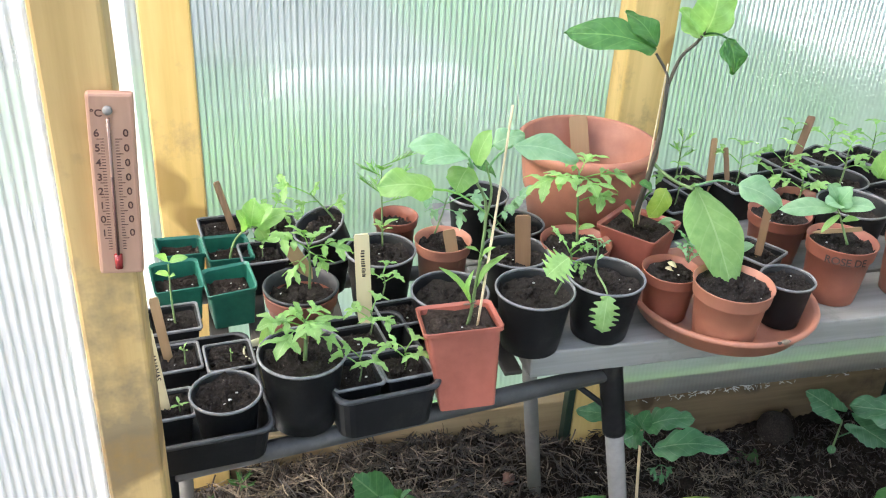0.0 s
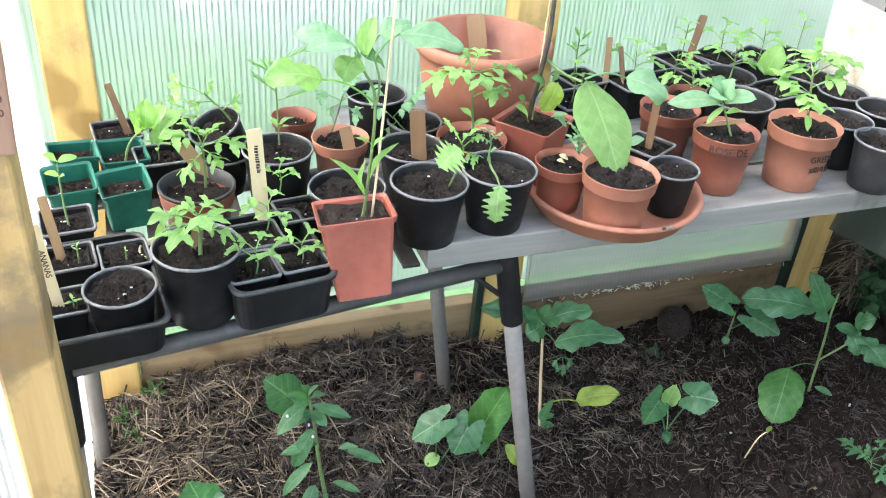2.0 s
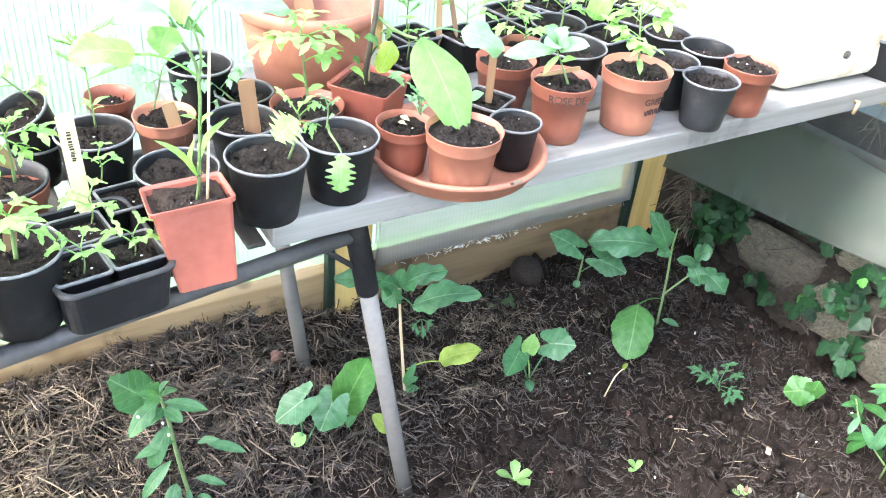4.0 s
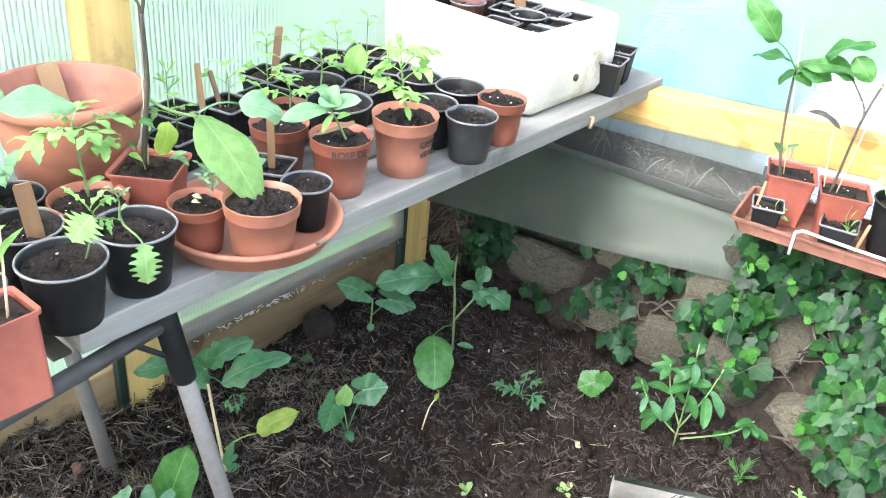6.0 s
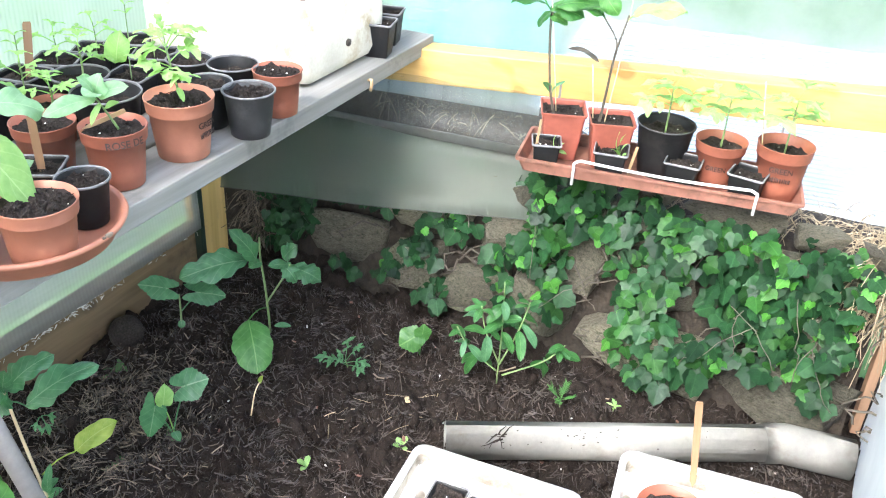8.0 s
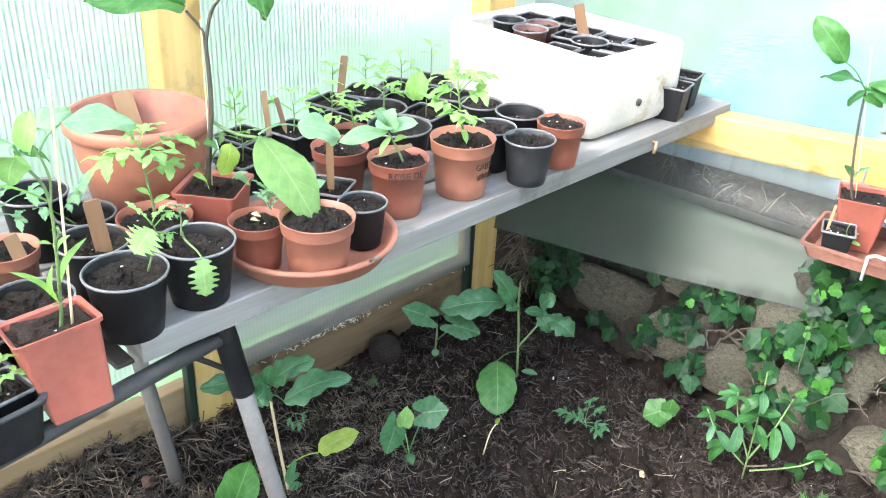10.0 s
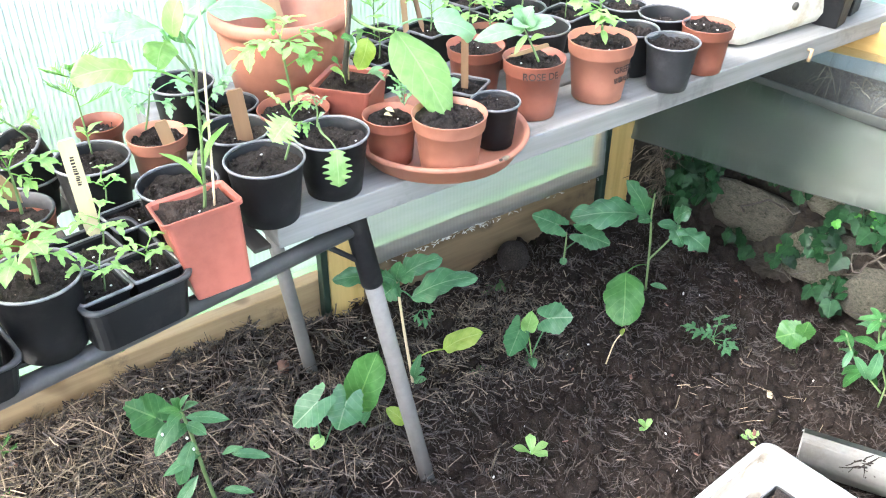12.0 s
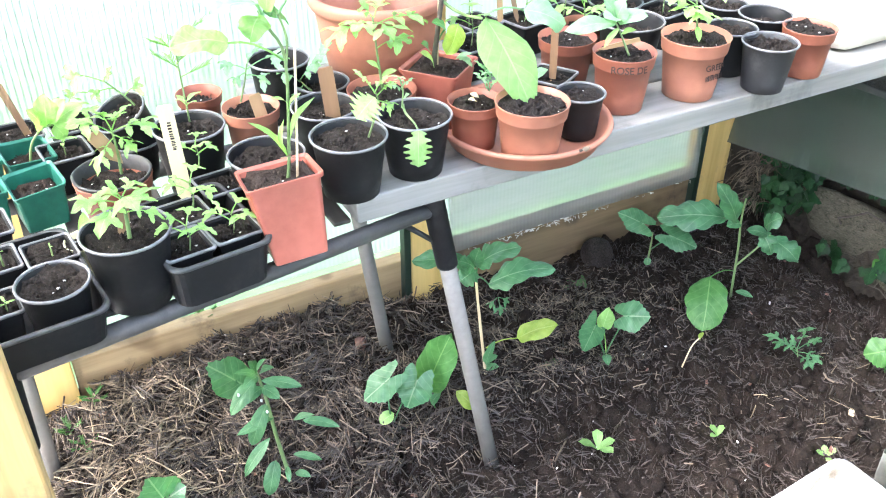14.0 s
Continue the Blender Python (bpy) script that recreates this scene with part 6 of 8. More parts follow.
def cucumber_leaf(e, a, b, width, material=None, stalk=None, seed=0, up=(0, 0, 1)):
    """A broad cucumber leaf: five shallow lobes with toothed margins round the stalk, gently cupped and crinkled."""
    bm = bmesh.new()
    uv = bm.loops.layers.uv.new("UVMap")
    pts = to_local(e, [a, b] + ([stalk] if stalk else []))
    p, q = Vector(pts[0]), Vector(pts[1])
    rot = e.matrix_basis.to_3x3().inverted()
    d = (q - p)
    ln = max(d.length, width * 0.75)
    d.normalize()
    upv = rot @ Vector(up)
    side = d.cross(upv).normalized()
    nrm = side.cross(d)
    seg, rings = 44, 5
    def rim(t):
        lobes = 0.90 + 0.065 * math.cos(5 * t) + 0.035 * math.cos(23 * t + seed)
        notch = 1 - 0.72 * math.exp(-((abs(t) - math.pi) / 0.34) ** 2)
        return lobes * notch
    centre = bm.verts.new(p + d * ln * 0.30)
    rows = []
    for k in range(1, rings + 1):
        row = []
        for i in range(seg):
            t = -math.pi + 2 * math.pi * i / seg
            r = rim(t) * k / rings
            x, y = math.sin(t) * r * width * 0.62, math.cos(t) * r * ln * 0.68
            z = -0.10 * width * r * r + 0.05 * width * noise.noise(Vector((x * 60, y * 60, seed))) + 0.04 * width * abs(math.sin(2.5 * t)) * r
            row.append((bm.verts.new(p + d * (ln * 0.30 + y) + side * x + nrm * z), (0.5 + math.sin(t) * r * 0.5, 0.3 + math.cos(t) * r * 0.6)))
        rows.append(row)
    for i in range(seg):
        f = bm.faces.new((centre, rows[0][i][0], rows[0][(i + 1) % seg][0]))
        for lp, c in zip(f.loops, ((0.5, 0.3), rows[0][i][1], rows[0][(i + 1) % seg][1])):
            lp[uv].uv = c
        for r0, r1 in zip(rows, rows[1:]):
            quad = (r0[i], r1[i], r1[(i + 1) % seg], r0[(i + 1) % seg])
            f = bm.faces.new([v[0] for v in quad])
            for lp, v in zip(f.loops, quad):
                lp[uv].uv = v[1]
    if stalk:
        tube_into(bm, arc(pts[2], p + d * ln * 0.28, 0.10 * (pts[2] - p).length, 5), 0.0018, 6)
    return part("leaf", bm, material or LEAF_BLUE, e)

# staked pepper in the tall square pot
e = P["redsq"][0]
stem(e, ((0.345, 1.053, 0.798), (0.350, 1.052, 0.839), (0.358, 1.050, 0.973), (0.341, 1.054, 1.019), (0.331, 1.057, 1.042)), 0.0027, None, STEM_GREEN, "stem")
stem(e, ((0.355, 1.040, 0.804), (0.369, 1.042, 0.983), (0.379, 1.044, 1.121)), 0.0019, 0.0016, CANE, "cane")
stem(e, ((0.358, 1.050, 0.965), (0.362, 1.048, 1.005), (0.352, 1.051, 1.043)), 0.002, None, STEM_GREEN, "stem")
leaf(e, (0.322, 1.060, 1.057), (0.253, 1.058, 1.069), 0.034, LEAF_MINT, "ovate", stalk=(0.338, 1.055, 1.035), seed=1, up=(-0.15, -0.58, 0.8))
leaf(e, (0.325, 1.038, 1.057), (0.259, 1.015, 1.065), 0.03, LEAF_MINT, "ovate", stalk=(0.335, 1.056, 1.035), seed=2, up=(-0.15, -0.57, 0.81))
leaf(e, (0.342, 1.054, 1.039), (0.352, 1.041, 1.091), 0.03, LEAF_PALE, "ovate", seed=3, up=(-0.6, -0.6, 0.2))
leaf(e, (0.331, 1.057, 1.034), (0.309, 1.032, 1.016), 0.042, LEAF_PALE, "ovate", stalk=(0.338, 1.055, 1.029), seed=4, up=(-0.15, -0.57, 0.81))
leaf(e, (0.288, 1.059, 1.007), (0.216, 1.058, 1.017), 0.05, LEAF_PALE, "ovate", stalk=(0.356, 1.050, 0.974), seed=5, up=(-0.3, -0.55, 0.75))
leaf(e, (0.386, 1.052, 1.064), (0.465, 1.020, 1.056), 0.04, LEAF_MINT, "ovate", stalk=(0.353, 1.051, 1.031), seed=6, up=(-0.18, -0.57, 0.8))
leaf(e, (0.369, 1.078, 1.055), (0.411, 1.077, 1.069), 0.036, LEAF_MINT, "ovate", stalk=(0.346, 1.053, 1.035), seed=7, up=(-0.17, -0.57, 0.8))
leaf(e, (0.343, 1.075, 1.034), (0.380, 1.085, 1.008), 0.03, LEAF, "ovate", seed=8, up=(-0.15, -0.57, 0.81))
leaf(e, (0.348, 1.053, 0.830), (0.300, 1.045, 0.901), 0.016, LEAF_PALE, "lance", seed=708, n=6, up=(-0.14, -0.5, 0.85))
leaf(e, (0.348, 1.052, 0.834), (0.339, 1.034, 0.897), 0.014, LEAF_PALE, "lance", seed=709, n=6, up=(-0.14, -0.5, 0.85))
leaf(e, (0.353, 1.051, 0.856), (0.380, 1.023, 0.927), 0.016, LEAF_PALE, "lance", seed=716, n=6, up=(-0.14, -0.51, 0.85))
leaf(e, (0.356, 1.050, 0.899), (0.364, 1.027, 0.935), 0.014, LEAF_PALE, "lance", seed=722, n=6, up=(-0.15, -0.52, 0.84))
leaf(e, (0.357, 1.050, 0.908), (0.328, 1.037, 0.933), 0.01, LEAF_PALE, "lance", seed=723, n=6, up=(-0.15, -0.52, 0.84))
bm = bmesh.new()
tube_into(bm, [Matrix.Translation(to_local(e, [(0.347, 1.053, 0.828)])[0]) @ Vector((0.009 * math.cos(k * 0.8), 0.006 * math.sin(k * 0.8), 0.001 * k)) for k in range(10)], 0.0009, 5)
part("tie", bm, STRAW, e, "string tie")

# tall aubergine and its long drooping leaf
e = P["aub"][0]
stem(e, ((0.686, 1.255, 0.828), (0.694, 1.250, 0.900), (0.701, 1.246, 0.979), (0.700, 1.247, 1.071)), 0.005, 0.0036, STEM_WOODY, "stem")
stem(e, ((0.701, 1.247, 1.067), (0.696, 1.250, 1.089), (0.679, 1.259, 1.115)), 0.003, 0.002, STEM_WOODY, "branch")
stem(e, ((0.701, 1.247, 1.067), (0.711, 1.241, 1.114), (0.731, 1.229, 1.146), (0.742, 1.223, 1.190)), 0.003, 0.002, STEM_WOODY, "branch")
stem(e, ((0.693, 1.251, 0.829), (0.696, 1.249, 1.102)), 0.0016, 0.0014, CANE, "cane")
leaf(e, (0.678, 1.259, 1.121), (0.537, 1.283, 1.145), 0.055, LEAF, "ovate", seed=1, up=(-0.31, -0.56, 0.77))
leaf(e, (0.679, 1.259, 1.126), (0.641, 1.304, 1.170), 0.045, LEAF, "ovate", seed=2, up=(-0.31, -0.56, 0.77))
leaf(e, (0.731, 1.229, 1.144), (0.710, 1.264, 1.182), 0.05, LEAF_PALE, "ovate", seed=3, up=(-0.33, -0.55, 0.77))
leaf(e, (0.735, 1.228, 1.149), (0.744, 1.222, 1.233), 0.07, LEAF_PALE, "ovate", seed=4, up=(-0.34, -0.55, 0.76))
leaf(e, (0.764, 1.211, 1.150), (0.771, 1.184, 1.104), 0.048, LEAF, "ovate", stalk=(0.734, 1.228, 1.152), seed=5, up=(-0.4, -0.8, 0.3))
stem(e, ((0.696, 1.249, 0.944), (0.714, 1.240, 0.927), (0.721, 1.203, 0.925), (0.717, 1.149, 0.938)), 0.0028, 0.0025, STEM_GREEN, "stem")
leaf(e, (0.740, 1.176, 0.927), (0.764, 1.058, 0.806), 0.088, LEAF_PALE, "droop", n=16, seed=6, up=(-0.5, -0.75, 0.2), arch=0.06, fold=0.1)
leaf(e, (0.802, 1.160, 0.934), (0.867, 1.130, 0.908), 0.055, LEAF_MINT, "ovate", stalk=(0.728, 1.160, 0.937), seed=7, up=(-0.32, -0.5, 0.81))
leaf(e, (0.714, 1.218, 0.907), (0.688, 1.209, 0.862), 0.038, LEAF_YELLOW, "ovate", stalk=(0.707, 1.244, 0.872), seed=8, up=(-0.6, -0.7, 0.3))
leaf(e, (0.680, 1.257, 0.853), (0.660, 1.245, 0.875), 0.02, LEAF, "ovate", seed=9, up=(-0.26, -0.51, 0.82))
leaf(e, (0.705, 1.245, 0.892), (0.676, 1.237, 0.912), 0.02, LEAF, "ovate", stalk=(0.694, 1.251, 0.870), seed=10, up=(-0.27, -0.51, 0.81))
leaf(e, (0.687, 1.254, 0.823), (0.655, 1.237, 0.864), 0.02, LEAF_PALE, "ovate", seed=11, up=(-0.25, -0.5, 0.83))
leaf(e, (0.705, 1.211, 0.850), (0.724, 1.190, 0.865), 0.012, LEAF_MINT, "lance", seed=12, n=6, up=(-0.27, -0.5, 0.82))
leaf(e, (0.710, 1.208, 0.850), (0.725, 1.190, 0.853), 0.012, LEAF_MINT, "lance", seed=13, n=6, up=(-0.27, -0.5, 0.82))
leaf(e, (0.715, 1.206, 0.851), (0.726, 1.189, 0.841), 0.012, LEAF_MINT, "lance", seed=14, n=6, up=(-0.27, -0.5, 0.82))

# seedlings at the left end
e, top = P["sq1"]
stem(e, ((-0.055, 1.245, 0.712), (-0.057, 1.245, 0.763), (-0.056, 1.245, 0.825)), 0.0018, None, STEM_GREEN, "stem")
leaf(e, (-0.055, 1.245, 0.828), (-0.028, 1.248, 0.833), 0.016, LEAF_PALE, "lance", seed=1, up=(0.05, -0.54, 0.84))
leaf(e, (-0.055, 1.245, 0.828), (-0.071, 1.224, 0.852), 0.016, LEAF_PALE, "lance", seed=2, up=(0.05, -0.54, 0.84))
leaf(e, (-0.056, 1.245, 0.806), (-0.074, 1.233, 0.818), 0.013, LEAF_PALE, "lance", seed=3, up=(0.05, -0.54, 0.84))
leaf(e, (-0.056, 1.245, 0.804), (-0.048, 1.236, 0.810), 0.01, LEAF_PALE, "lance", seed=4, up=(0.05, -0.54, 0.84))
e, top = P["sq2"]
seedling(e, (-0.040, 1.125, 0.730), 0.028, 0.010, 5)
label_stick(e, *to_local(e, [(-0.064, 1.145, 0.732), (-0.074, 1.144, 0.831)]), 0.013, TAG_WOOD)
e, top = P["sq3"]
seedling(e, (0.022, 1.125, 0.722), 0.020, 0.008, 6, None, 1)
e, top = P["sq4"]
seedling(e, (-0.048, 1.030, 0.720), 0.016, 0.014, 7)
tagw = label_stick(e, *to_local(e, [(-0.066, 1.036, 0.716), (-0.077, 1.034, 0.852)]), 0.014, TAG_PALE)
DOWN = Matrix(((0, 1, 0, 0), (0, 0, -1, 0), (-1, 0, 0, 0), (0, 0, 0, 1)))
lettering("ANANAS", 0.0105, INK, e, tagw.matrix_basis @ Matrix.Translation((0, -0.0015, 0.078)) @ DOWN)
e, top = P["cup_b"]
stem(e, ((0.033, 1.437, 0.716), (0.042, 1.437, 0.750), (0.062, 1.438, 0.773), (0.082, 1.438, 0.777)), 0.0024, None, STEM_GREEN, "stem")
leaf(e, (0.065, 1.438, 0.773), (0.051, 1.427, 0.815), 0.03, LEAF_PALE, "ovate", seed=300, up=(-0.0, -0.55, 0.83))
leaf(e, (0.072, 1.438, 0.778), (0.081, 1.428, 0.834), 0.04, LEAF_PALE, "ovate", seed=330, up=(-0.01, -0.56, 0.83))
leaf(e, (0.082, 1.438, 0.777), (0.131, 1.429, 0.805), 0.035, LEAF_PALE, "ovate", seed=385, up=(-0.01, -0.56, 0.83))
leaf(e, (0.082, 1.438, 0.775), (0.096, 1.428, 0.753), 0.028, LEAF_PALE, "ovate", seed=352, up=(-0.01, -0.55, 0.83))
leaf(e, (0.077, 1.438, 0.783), (0.108, 1.428, 0.820), 0.03, LEAF_PALE, "ovate", seed=360, up=(-0.01, -0.56, 0.83))
e, top = P["sqb1"]
label_stick(e, *to_local(e, [(0.044, 1.520, 0.730), (0.020, 1.520, 0.828)]), 0.012, TAG_DARK)
e, top = P["sqb2"]
x0, y0, z0 = e.matrix_basis.translation
z0 += top
tomato(e, (x0, y0, z0), 0.045, 0.05, 4, 21, LEAF_PALE)
e, top = P["sqb3"]
x0, y0, z0 = e.matrix_basis.translation
z0 += top
seedling(e, (x0, y0, z0), 0.03, 0.022, 22)
e, top = P["double"]
stem(e, ((0.147, 1.238, 0.767), (0.148, 1.238, 0.808), (0.147, 1.238, 0.839)), 0.0026, None, STEM_GREEN, "stem")
compound_leaf(e, (0.147, 1.238, 0.827), (0.110, 1.220, 0.782), 0.034, LEAF_PALE, pairs=2, seed=383)
compound_leaf(e, (0.147, 1.238, 0.832), (0.173, 1.217, 0.805), 0.032, LEAF_PALE, pairs=2, seed=456)
compound_leaf(e, (0.147, 1.238, 0.835), (0.085, 1.222, 0.866), 0.05, LEAF_PALE, pairs=2, seed=345)
compound_leaf(e, (0.147, 1.238, 0.837), (0.211, 1.214, 0.837), 0.05, LEAF_PALE, pairs=2, seed=500)
compound_leaf(e, (0.147, 1.238, 0.839), (0.131, 1.219, 0.880), 0.035, LEAF_PALE, pairs=2, seed=400)
compound_leaf(e, (0.148, 1.238, 0.841), (0.170, 1.217, 0.877), 0.035, LEAF_PALE, pairs=2, seed=448)
label_stick(e, *to_local(e, [(0.137, 1.239, 0.809), (0.118, 1.240, 0.841)]), 0.022, TAG_WOOD)
e, top = P["big"]
stem(e, ((0.118, 1.052, 0.758), (0.120, 1.052, 0.799), (0.120, 1.052, 0.832)), 0.0032, None, STEM_GREEN, "stem")
compound_leaf(e, (0.120, 1.052, 0.821), (0.055, 1.035, 0.837), 0.043, LEAF_PALE, pairs=2, seed=458, deep=0.25)
compound_leaf(e, (0.120, 1.052, 0.825), (0.076, 0.994, 0.814), 0.043, LEAF_PALE, pairs=2, seed=512, deep=0.25)
compound_leaf(e, (0.120, 1.052, 0.828), (0.109, 1.052, 0.848), 0.03, LEAF_PALE, pairs=2, seed=425, deep=0.25)
compound_leaf(e, (0.120, 1.052, 0.829), (0.149, 1.020, 0.836), 0.038, LEAF_PALE, pairs=2, seed=455, deep=0.25)
compound_leaf(e, (0.120, 1.052, 0.808), (0.165, 1.029, 0.798), 0.025, LEAF_PALE, pairs=2, seed=490, deep=0.25)
compound_leaf(e, (0.120, 1.052, 0.830), (0.144, 1.070, 0.841), 0.03, LEAF_PALE, pairs=2, seed=415, deep=0.25)
compound_leaf(e, (0.120, 1.052, 0.827), (0.093, 1.073, 0.833), 0.04, LEAF_PALE, pairs=2, seed=430, deep=0.25)
compound_leaf(e, (0.120, 1.052, 0.829), (0.128, 0.991, 0.840), 0.04, LEAF_PALE, pairs=2, seed=475, deep=0.25)
label_stick(e, *to_local(e, [(0.114, 1.072, 0.759), (0.121, 1.072, 0.809)]), 0.016, TAG_DARK)
e, top = P["cream"]
leaf(e, (0.071, 1.150, 0.724), (0.075, 1.140, 0.773), 0.018, LEAF_PALE, "ovate", seed=3, up=(-0.01, -0.5, 0.87))
e, top = P["p4a"]
tomato(e, (0.222, 1.130, 0.745), 0.042, 0.040, 5, 552, LEAF_PALE, width=0.032, pairs=1, r=0.0014)
e, top = P["p4b"]
tomato(e, (0.258, 1.060, 0.723), 0.042, 0.040, 5, 612, LEAF_PALE, width=0.032, pairs=1, r=0.0014)
e, top = P["p4c"]
tomato(e, (0.190, 1.036, 0.735), 0.042, 0.040, 5, 530, LEAF_PALE, width=0.032, pairs=1, r=0.0014)
e, top = P["p4d"]
tomato(e, (0.252, 1.192, 0.772), 0.040, 0.034, 4, 77, LEAF_PALE, width=0.028, pairs=1, r=0.0014)
e, top = P["p4a"]
tagw = label_stick(e, *to_local(e, [(0.220, 1.166, 0.760), (0.214, 1.167, 0.893)]), 0.022, TAG_PALE, thick=0.003)
bars(4, 0.045, 0.007, INK, e, tagw.matrix_basis @ Matrix.Translation((0.001, -0.0019, 0.085)) @ DOWN)
e, top = P["blk8"]
feathery(e, (0.272, 1.300, 0.797), 0.135, 0.055, 9, 31, LEAF_PALE, (-0.002, 0.01))
seedling(e, (0.272, 1.300, 0.797), 0.035, 0.028, 32)
e, top = P["tilt"]
stem(e, ((0.217, 1.400, 0.780), (0.204, 1.401, 0.807), (0.169, 1.405, 0.849)), 0.0022, None, STEM_GREEN, "stem")
compound_leaf(e, (0.174, 1.405, 0.844), (0.110, 1.402, 0.867), 0.05, LEAF_PALE, seed=360, pairs=1)
compound_leaf(e, (0.182, 1.404, 0.833), (0.144, 1.398, 0.825), 0.03, LEAF_PALE, seed=400, pairs=1)
compound_leaf(e, (0.169, 1.405, 0.846), (0.183, 1.394, 0.863), 0.03, LEAF_PALE, seed=440, pairs=1)
compound_leaf(e, (0.196, 1.402, 0.817), (0.227, 1.389, 0.835), 0.035, LEAF_PALE, seed=490, pairs=1)
e, top = P["terra10"]
stem(e, ((0.358, 1.301, 0.812), (0.368, 1.298, 0.847), (0.374, 1.296, 0.876)), 0.0018, None, STEM_GREEN, "stem")
compound_leaf(e, (0.372, 1.297, 0.867), (0.331, 1.297, 0.877), 0.045, LEAF_MINT, seed=620, pairs=1)
compound_leaf(e, (0.374, 1.297, 0.874), (0.390, 1.282, 0.900), 0.04, LEAF_MINT, seed=690, pairs=1)
compound_leaf(e, (0.374, 1.297, 0.867), (0.438, 1.271, 0.882), 0.05, LEAF_MINT, seed=745, pairs=1)
compound_leaf(e, (0.372, 1.297, 0.857), (0.404, 1.279, 0.842), 0.04, LEAF_MINT, seed=705, pairs=1)
compound_leaf(e, (0.371, 1.297, 0.862), (0.348, 1.293, 0.845), 0.03, LEAF_MINT, seed=640, pairs=1)
label_stick(e, *to_local(e, [(0.381, 1.264, 0.787), (0.371, 1.266, 0.837)]), 0.02, TAG_WOOD)
e, top = P["blk16"]
label_stick(e, *to_local(e, [(0.477, 1.202, 0.803), (0.470, 1.205, 0.885)]), 0.024, TAG_RED, thick=0.004)
e, top = P["grey17"]
compound_leaf(e, (0.477, 1.348, 0.804), (0.438, 1.351, 0.827), 0.05, LEAF_MINT, seed=720, pairs=2)
compound_leaf(e, (0.477, 1.348, 0.807), (0.509, 1.327, 0.836), 0.05, LEAF_MINT, seed=800, pairs=2)
compound_leaf(e, (0.482, 1.346, 0.799), (0.467, 1.341, 0.771), 0.04, LEAF_MINT, seed=750, pairs=2)
compound_leaf(e, (0.486, 1.345, 0.809), (0.525, 1.321, 0.863), 0.055, LEAF_MINT, seed=820, pairs=2)
stem(e, ((0.501, 1.340, 0.779), (0.487, 1.345, 0.794), (0.477, 1.348, 0.807)), 0.002, None, STEM_GREEN, "stem")
e, top = P["terra18"]
stem(e, ((0.581, 1.237, 0.815), (0.576, 1.240, 0.869), (0.571, 1.242, 0.936)), 0.0026, None, STEM_GREEN, "stem")
compound_leaf(e, (0.573, 1.241, 0.922), (0.487, 1.245, 0.901), 0.06, LEAF_PALE, seed=808, pairs=2, deep=0.3)
compound_leaf(e, (0.572, 1.241, 0.927), (0.525, 1.218, 0.926), 0.045, LEAF_PALE, seed=862, pairs=2, deep=0.3)
compound_leaf(e, (0.576, 1.240, 0.884), (0.619, 1.200, 0.901), 0.055, LEAF_PALE, seed=968, pairs=2, deep=0.3)
compound_leaf(e, (0.573, 1.241, 0.922), (0.657, 1.216, 0.922), 0.06, LEAF_PALE, seed=1003, pairs=2, deep=0.3)
compound_leaf(e, (0.571, 1.242, 0.934), (0.555, 1.249, 0.953), 0.04, LEAF_PALE, seed=885, pairs=2, deep=0.3)
compound_leaf(e, (0.572, 1.241, 0.934), (0.594, 1.254, 0.958), 0.04, LEAF_PALE, seed=925, pairs=2, deep=0.3)
compound_leaf(e, (0.572, 1.242, 0.927), (0.580, 1.184, 0.917), 0.05, LEAF_PALE, seed=935, pairs=2, deep=0.3)
leaf(e, (0.578, 1.239, 0.848), (0.555, 1.238, 0.867), 0.012, LEAF_PALE, "lance", seed=1, up=(-0.22, -0.52, 0.83))
leaf(e, (0.581, 1.238, 0.835), (0.600, 1.219, 0.849), 0.014, LEAF_PALE, "lance", seed=2, up=(-0.22, -0.51, 0.83))
e, top = P["blk15"]
stem(e, ((0.563, 1.123, 0.835), (0.566, 1.121, 0.821), (0.560, 1.080, 0.823), (0.557, 1.059, 0.818)), 0.002, None, STEM_GREEN, "stem")
stem(e, ((0.561, 1.123, 0.830), (0.563, 1.122, 0.859), (0.560, 1.124, 0.872)), 0.0016, None, STEM_GREEN, "stem")
leaf(e, (0.557, 1.059, 0.820), (0.549, 1.046, 0.765), 0.048, LEAF_PALE, "ovate", seed=1, up=(-0.5, -0.8, 0.2), teeth=6, depth=0.55, n=24)
compound_leaf(e, (0.563, 1.123, 0.859), (0.541, 1.122, 0.870), 0.02, LEAF_MINT, seed=915, pairs=2, deep=0.6)
compound_leaf(e, (0.561, 1.123, 0.863), (0.571, 1.108, 0.879), 0.02, LEAF_MINT, seed=955, pairs=2, deep=0.6)
compound_leaf(e, (0.562, 1.123, 0.868), (0.551, 1.117, 0.886), 0.02, LEAF_MINT, seed=930, pairs=2, deep=0.6)
leaf(e, (0.564, 1.122, 0.845), (0.567, 1.109, 0.857), 0.01, LEAF_MINT, "lance", seed=4, up=(-0.23, -0.5, 0.84))
e, top = P["blk14"]
stem(e, ((0.488, 1.090, 0.811), (0.499, 1.086, 0.847), (0.503, 1.084, 0.875), (0.495, 1.087, 0.892)), 0.0018, None, STEM_GREEN, "stem")
leaf(e, (0.491, 1.067, 0.885), (0.457, 1.059, 0.862), 0.055, LEAF_PALE, "ovate", seed=2, up=(-0.5, -0.7, 0.5), teeth=6, depth=0.55, n=24)
compound_leaf(e, (0.502, 1.085, 0.877), (0.525, 1.065, 0.900), 0.03, LEAF_PALE, seed=925, pairs=2, deep=0.6)
